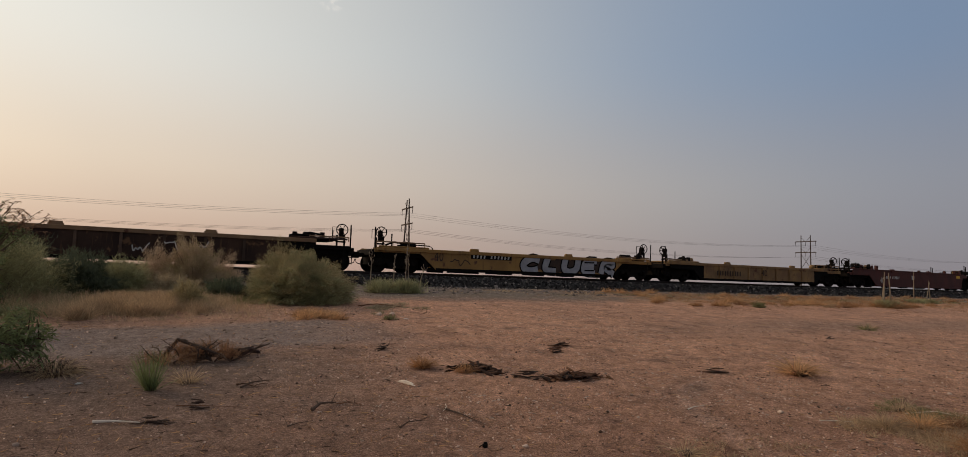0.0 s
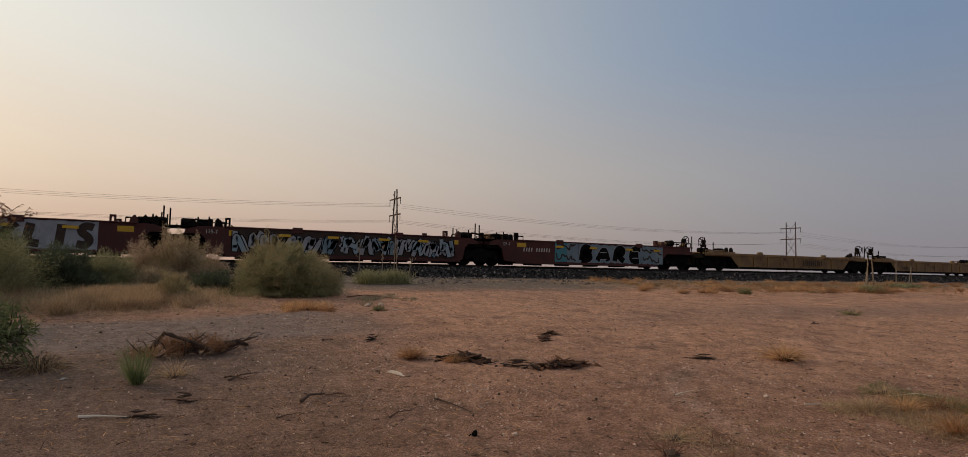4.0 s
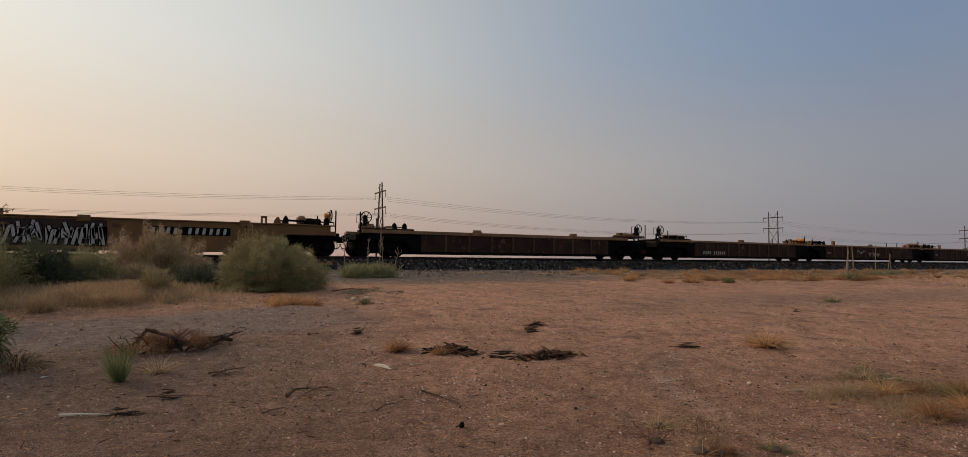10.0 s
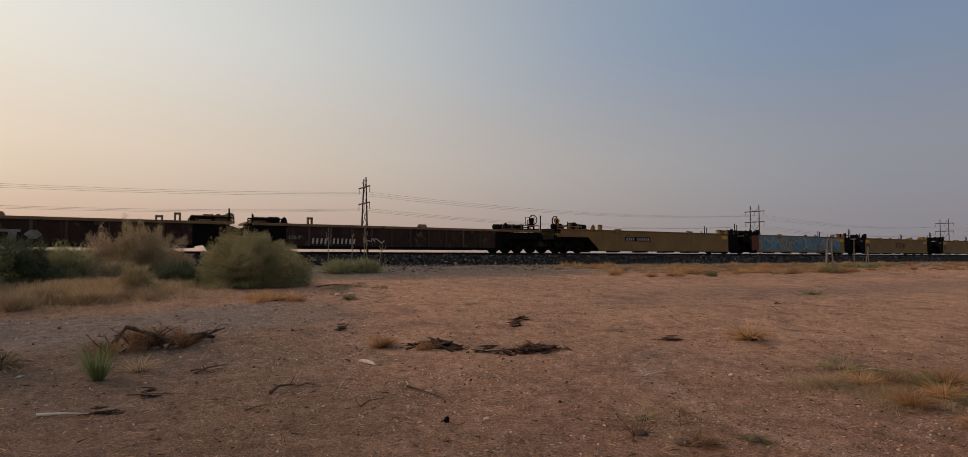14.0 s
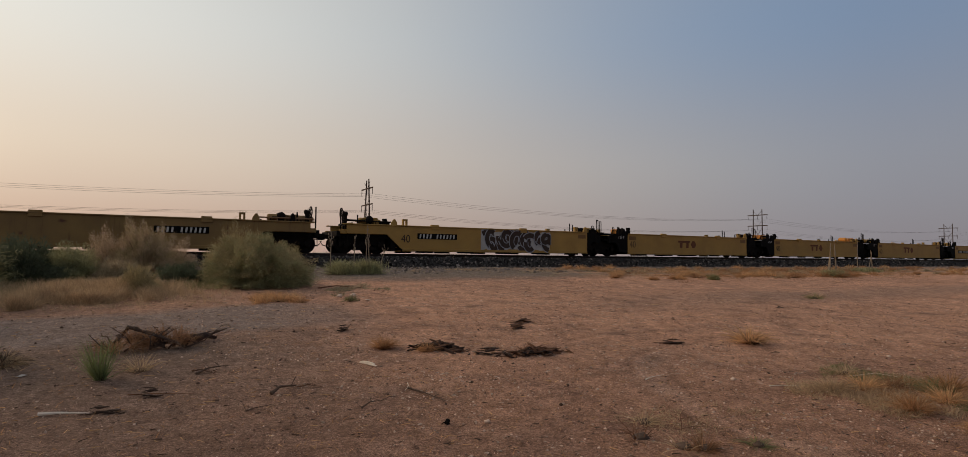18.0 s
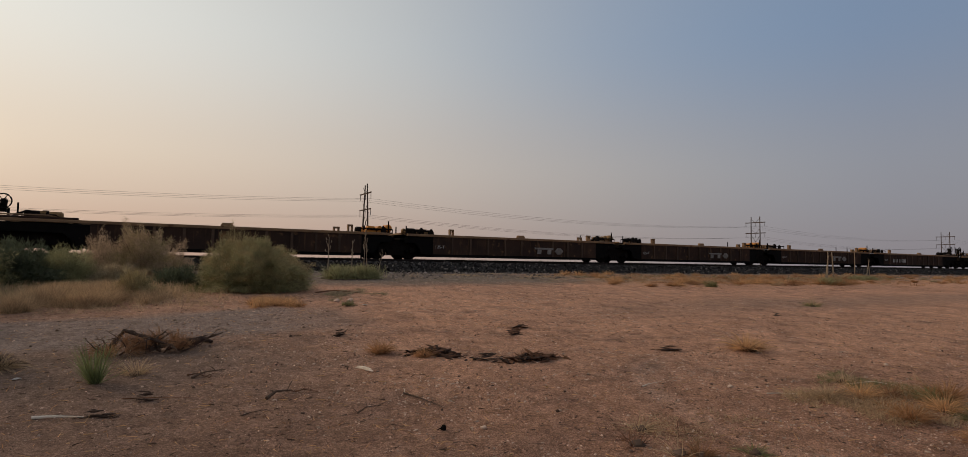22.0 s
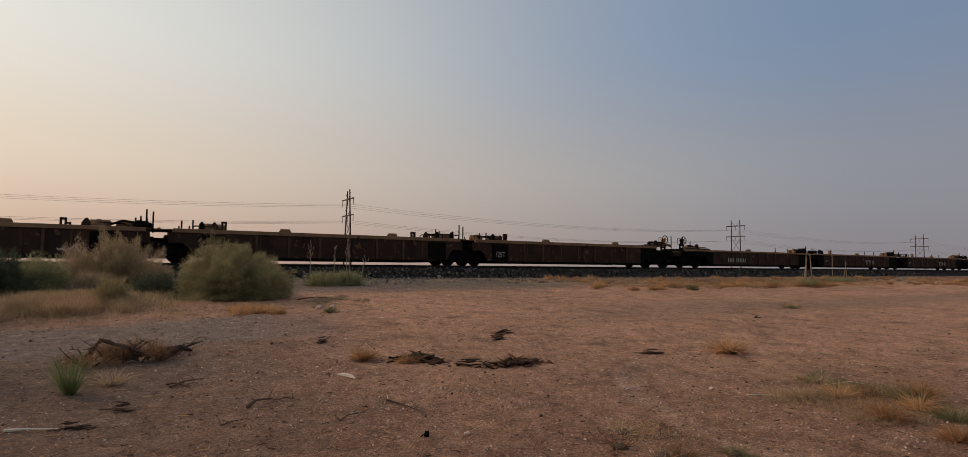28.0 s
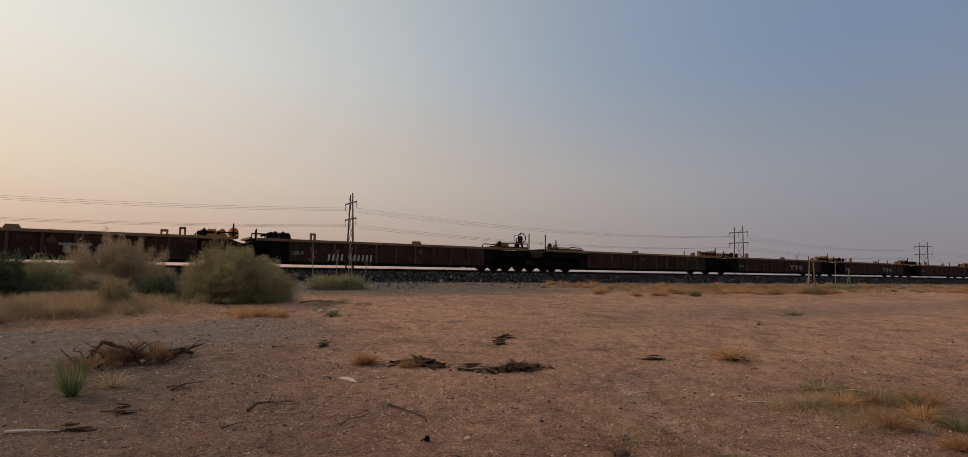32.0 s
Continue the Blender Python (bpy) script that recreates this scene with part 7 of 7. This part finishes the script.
def small_block():
    ob = thing("black_block", 2.35, 4.57, gz(2.35, 4.57), "small black broken rubber block on the dirt", "block", rz=25)
    bm = bmesh.new()
    box(bm, -0.03, 0.03, -0.03, 0.025, -0.01, 0.05)
    box(bm, -0.015, 0.035, -0.02, 0.02, 0.04, 0.07)
    part("body", bm, "black", ob, bevel=0.006)
    bm = bmesh.new()
    tube(bm, [(-0.03, 0, 0.03), (-0.07, 0.01, 0.035), (-0.1, 0.02, 0.02)], 0.008, 5)
    part("stub", bm, "black", ob)
    ob.scale = (0.62, 0.62, 0.62)


small_block()


def litter(x, y, s, label):
    ob = thing("litter", x, y, gz(x, y), label, "litter", rz=int(x * 50) % 90)
    bm = bmesh.new()
    v = [bm.verts.new((a * s, b * s, 0.012 + 0.25 * s * noise.noise((a * 2, b * 2, x)))) for b in (-0.6, 0, 0.6) for a in (-1, -0.3, 0.4, 1)]
    for j in range(2):
        for i in range(3):
            bm.faces.new((v[j * 4 + i], v[j * 4 + i + 1], v[j * 4 + i + 5], v[j * 4 + i + 4]))
    bmesh.ops.solidify(bm, geom=bm.faces[:], thickness=0.003)
    part("scrap", bm, "litter", ob)


litter(-0.96, 7.76, 0.05, "crumpled white plastic scrap on the dirt")
litter(-1.3, 7.2, 0.02, "tiny white scrap on the dirt")
litter(4.75, 13.5, 0.09, "white scrap beside dry grass")


def scatter():
    """Grit and straw that nobody would count."""
    bm = bmesh.new()
    bmesh.ops.create_icosphere(bm, subdivisions=1, radius=1)
    v0 = np.array([v.co[:] for v in bm.verts])
    f0 = np.array([[v.index for v in f.verts] for f in bm.faces])
    bm.free()
    n = 19000
    d, a = 2.2 + 22 * RNG.random(n) ** 1.7, np.radians(-16 + 95 * RNG.random(n))
    x, y = d * np.sin(a), d * np.cos(a)
    ok = (y > 1.2) & (RNG.random(n) < np.clip(0.25 + (x - 0.5) / 3, 0.25, 1))
    x, y, d = x[ok], y[ok], d[ok]
    n = len(x)
    z = np.array([gz(p, q) for p, q in zip(x, y)])
    s = (0.003 + 0.010 * RNG.random(n) ** 7) * (0.85 + d * 0.035)
    V = v0[None] * s[:, None, None] * (0.6 + 0.7 * RNG.random((n, 1, 3))) + np.stack([x, y, z + s * 0.2], -1)[:, None]
    F = f0[None] + (np.arange(n) * len(v0))[:, None, None]
    tagged(new("pebbles", pydata("pebbles", V, F.reshape(-1, 3), "pebble")), "fine pale pebbles strewn over the dirt", "pebbles", kind="stuff")
    n = 4500
    d, a = 2.2 + 20 * RNG.random(n) ** 1.5, np.radians(-16 + 95 * RNG.random(n))
    x, y = d * np.sin(a), d * np.cos(a)
    keep = np.array([noise.noise((p * 0.8, q * 0.8, 17)) > -0.1 for p, q in zip(x, y)]) & (y > 1.5)
    x, y, d = x[keep], y[keep], d[keep]
    n = len(x)
    z = np.array([gz(p, q) for p, q in zip(x, y)])
    s = (0.003 + 0.015 * RNG.random(n) ** 8) * (0.85 + d * 0.03)
    V = v0[None] * s[:, None, None] * (0.6 + 0.7 * RNG.random((n, 1, 3))) * (0.75 + 0.5 * RNG.random((n, len(v0), 1))) + np.stack([x, y, z + s * 0.2], -1)[:, None]
    F = f0[None] + (np.arange(n) * len(v0))[:, None, None]
    tagged(new("clods", pydata("clods", V, F.reshape(-1, 3), "clod")), "small dark clods and cinders strewn over the dirt", "clods", kind="stuff")
    # crumbs of broken soil in loose clusters on the open side of the lot
    n = 16000
    x, y = 0.6 + 9.5 * RNG.random(n), 2.6 + 8.5 * RNG.random(n)
    keep = np.array([noise.noise((p * 0.7, q * 0.7, 41)) + 0.7 * noise.noise((p * 2.6, q * 2.6, 3)) > 0.12 for p, q in zip(x, y)])
    x, y = x[keep], y[keep]
    n = len(x)
    z = np.array([gz(p, q) for p, q in zip(x, y)])
    s = 0.004 + 0.012 * RNG.random(n) ** 4
    V = v0[None] * s[:, None, None] * (0.6 + 0.7 * RNG.random((n, 1, 3))) * (0.7 + 0.6 * RNG.random((n, len(v0), 1))) + np.stack([x, y, z + s * 0.25], -1)[:, None]
    F = f0[None] + (np.arange(n) * len(v0))[:, None, None]
    tagged(new("clods", pydata("clods", V, F.reshape(-1, 3), "crumb")), "reddish crumbs of broken soil in loose clusters", "clods", kind="stuff")
    # pale chips and splinters lying flat in clusters
    n = 11000
    x, y = 1.4 + 9 * RNG.random(n) ** 0.9, 2.4 + 12 * RNG.random(n) ** 1.3
    keep = np.array([noise.noise((p * 0.6, q * 0.6, 71)) + 0.8 * noise.noise((p * 2.2, q * 2.2, 13)) > 0.1 for p, q in zip(x, y)])
    x, y = x[keep], y[keep]
    n = len(x)
    z = np.array([gz(p, q) for p, q in zip(x, y)])
    s = (0.004 + 0.013 * RNG.random(n) ** 3) * (0.8 + 0.05 * y)
    turn = RNG.random(n) * math.tau
    W = v0[None] * s[:, None, None] * np.stack([1 + 0.9 * RNG.random(n), 0.4 + 0.4 * RNG.random(n), 0.35 + 0.25 * RNG.random(n)], -1)[:, None] * (0.7 + 0.6 * RNG.random((n, len(v0), 1)))
    c, k = np.cos(turn)[:, None], np.sin(turn)[:, None]
    V = np.stack([W[..., 0] * c - W[..., 1] * k, W[..., 0] * k + W[..., 1] * c, W[..., 2]], -1) + np.stack([x, y, z + s * 0.2], -1)[:, None]
    F = f0[None] + (np.arange(n) * len(v0))[:, None, None]
    tagged(new("pebbles", pydata("pebbles", V, F.reshape(-1, 3), "chip")), "pale chips and splinters lying flat in the dirt", "pebbles", kind="stuff")
    # coarser gravel further out, in drifts
    for name, mat, n, label in (("pebbles", "pebble", 7500, "coarse pale gravel in drifts over the lot"), ("clods", "clod", 2000, "dark gravel and clods in drifts over the lot")):
        d, a = 5.5 + 18 * RNG.random(n), np.radians(-12 + 92 * RNG.random(n))
        x, y = d * np.sin(a), d * np.cos(a)
        keep = np.array([noise.noise((p * 0.5, q * 0.9, 23 if mat == "clod" else 31)) + 0.5 * noise.noise((p * 1.9, q * 1.9, 5)) > 0.12 - 0.25 * min(1, max(0, (p - 2) / 5)) for p, q in zip(x, y)]) & (y > 1.2)
        x, y, d = x[keep], y[keep], d[keep]
        n = len(x)
        z = np.array([gz(p, q) for p, q in zip(x, y)])
        s = 0.004 + 0.005 * RNG.random(n) + 0.014 * RNG.random(n) ** 8
        V = v0[None] * s[:, None, None] * (0.6 + 0.7 * RNG.random((n, 1, 3))) * (0.75 + 0.5 * RNG.random((n, len(v0), 1))) + np.stack([x, y, z + s * 0.15], -1)[:, None]
        F = f0[None] + (np.arange(n) * len(v0))[:, None, None]
        tagged(new(name, pydata(name, V, F.reshape(-1, 3), mat)), label, name, kind="stuff")
    for name, mat, n, length, width, label in (("straw_bits", "goldstraw", 2600, 0.09, 0.007, "bits of bleached straw strewn over the dirt"), ("twig_bits", "twig", 3200, 0.07, 0.009, "bits of dark twig and bark strewn over the dirt"),
                                               ("dry_stubble", "grass_orange", 4000, 0.05, 0.006, "sparse dry stubble on the dirt lot")):
        d, a = 2.6 + 17 * RNG.random(n) ** 1.5, np.radians(-16 + 95 * RNG.random(n))
        x, y = d * np.sin(a), d * np.cos(a)
        P = np.array([(p, q, gz(p, q) + 0.006) for p, q in zip(x, y)])
        D = RNG.normal(size=(n, 3))
        D[:, 2] = 0.05 + 0.12 * RNG.random(n) if name != "dry_stubble" else 0.6
        v, f = blades(P, D, length * (0.3 + RNG.random(n)), width * (0.7 + d * 0.05), 0.05, 2)
        tagged(new(name, pydata(name, v, f, mat)), label, "litter", kind="stuff")


scatter()


def ties():
    """Timber ties under the rails, the near ones each a piece of the track bed."""
    me = mesh(("railroad_tie",), lambda bm: box(bm, -0.115, 0.115, -1.3, 1.3, -0.17, 0.0), "tie", bevel=0.015)
    bed = bpy.data.objects["ballast_bed"]
    for k in range(240):
        put("railroad_tie", me, bed, -20 + 0.5 * k, TRACK_Y + 0.03 * noise.noise((k * 3.3, 0, 0)), RAIL_Z - 0.168)


ties()


def motions():
    for ob, s in UNITS:
        walk(ob, [(t, pose(s - SPEED * t, TRACK_Y, RAIL_Z)) for t in (0.0, 8.0, 16.0, 24.0, 32.0)])


motions()
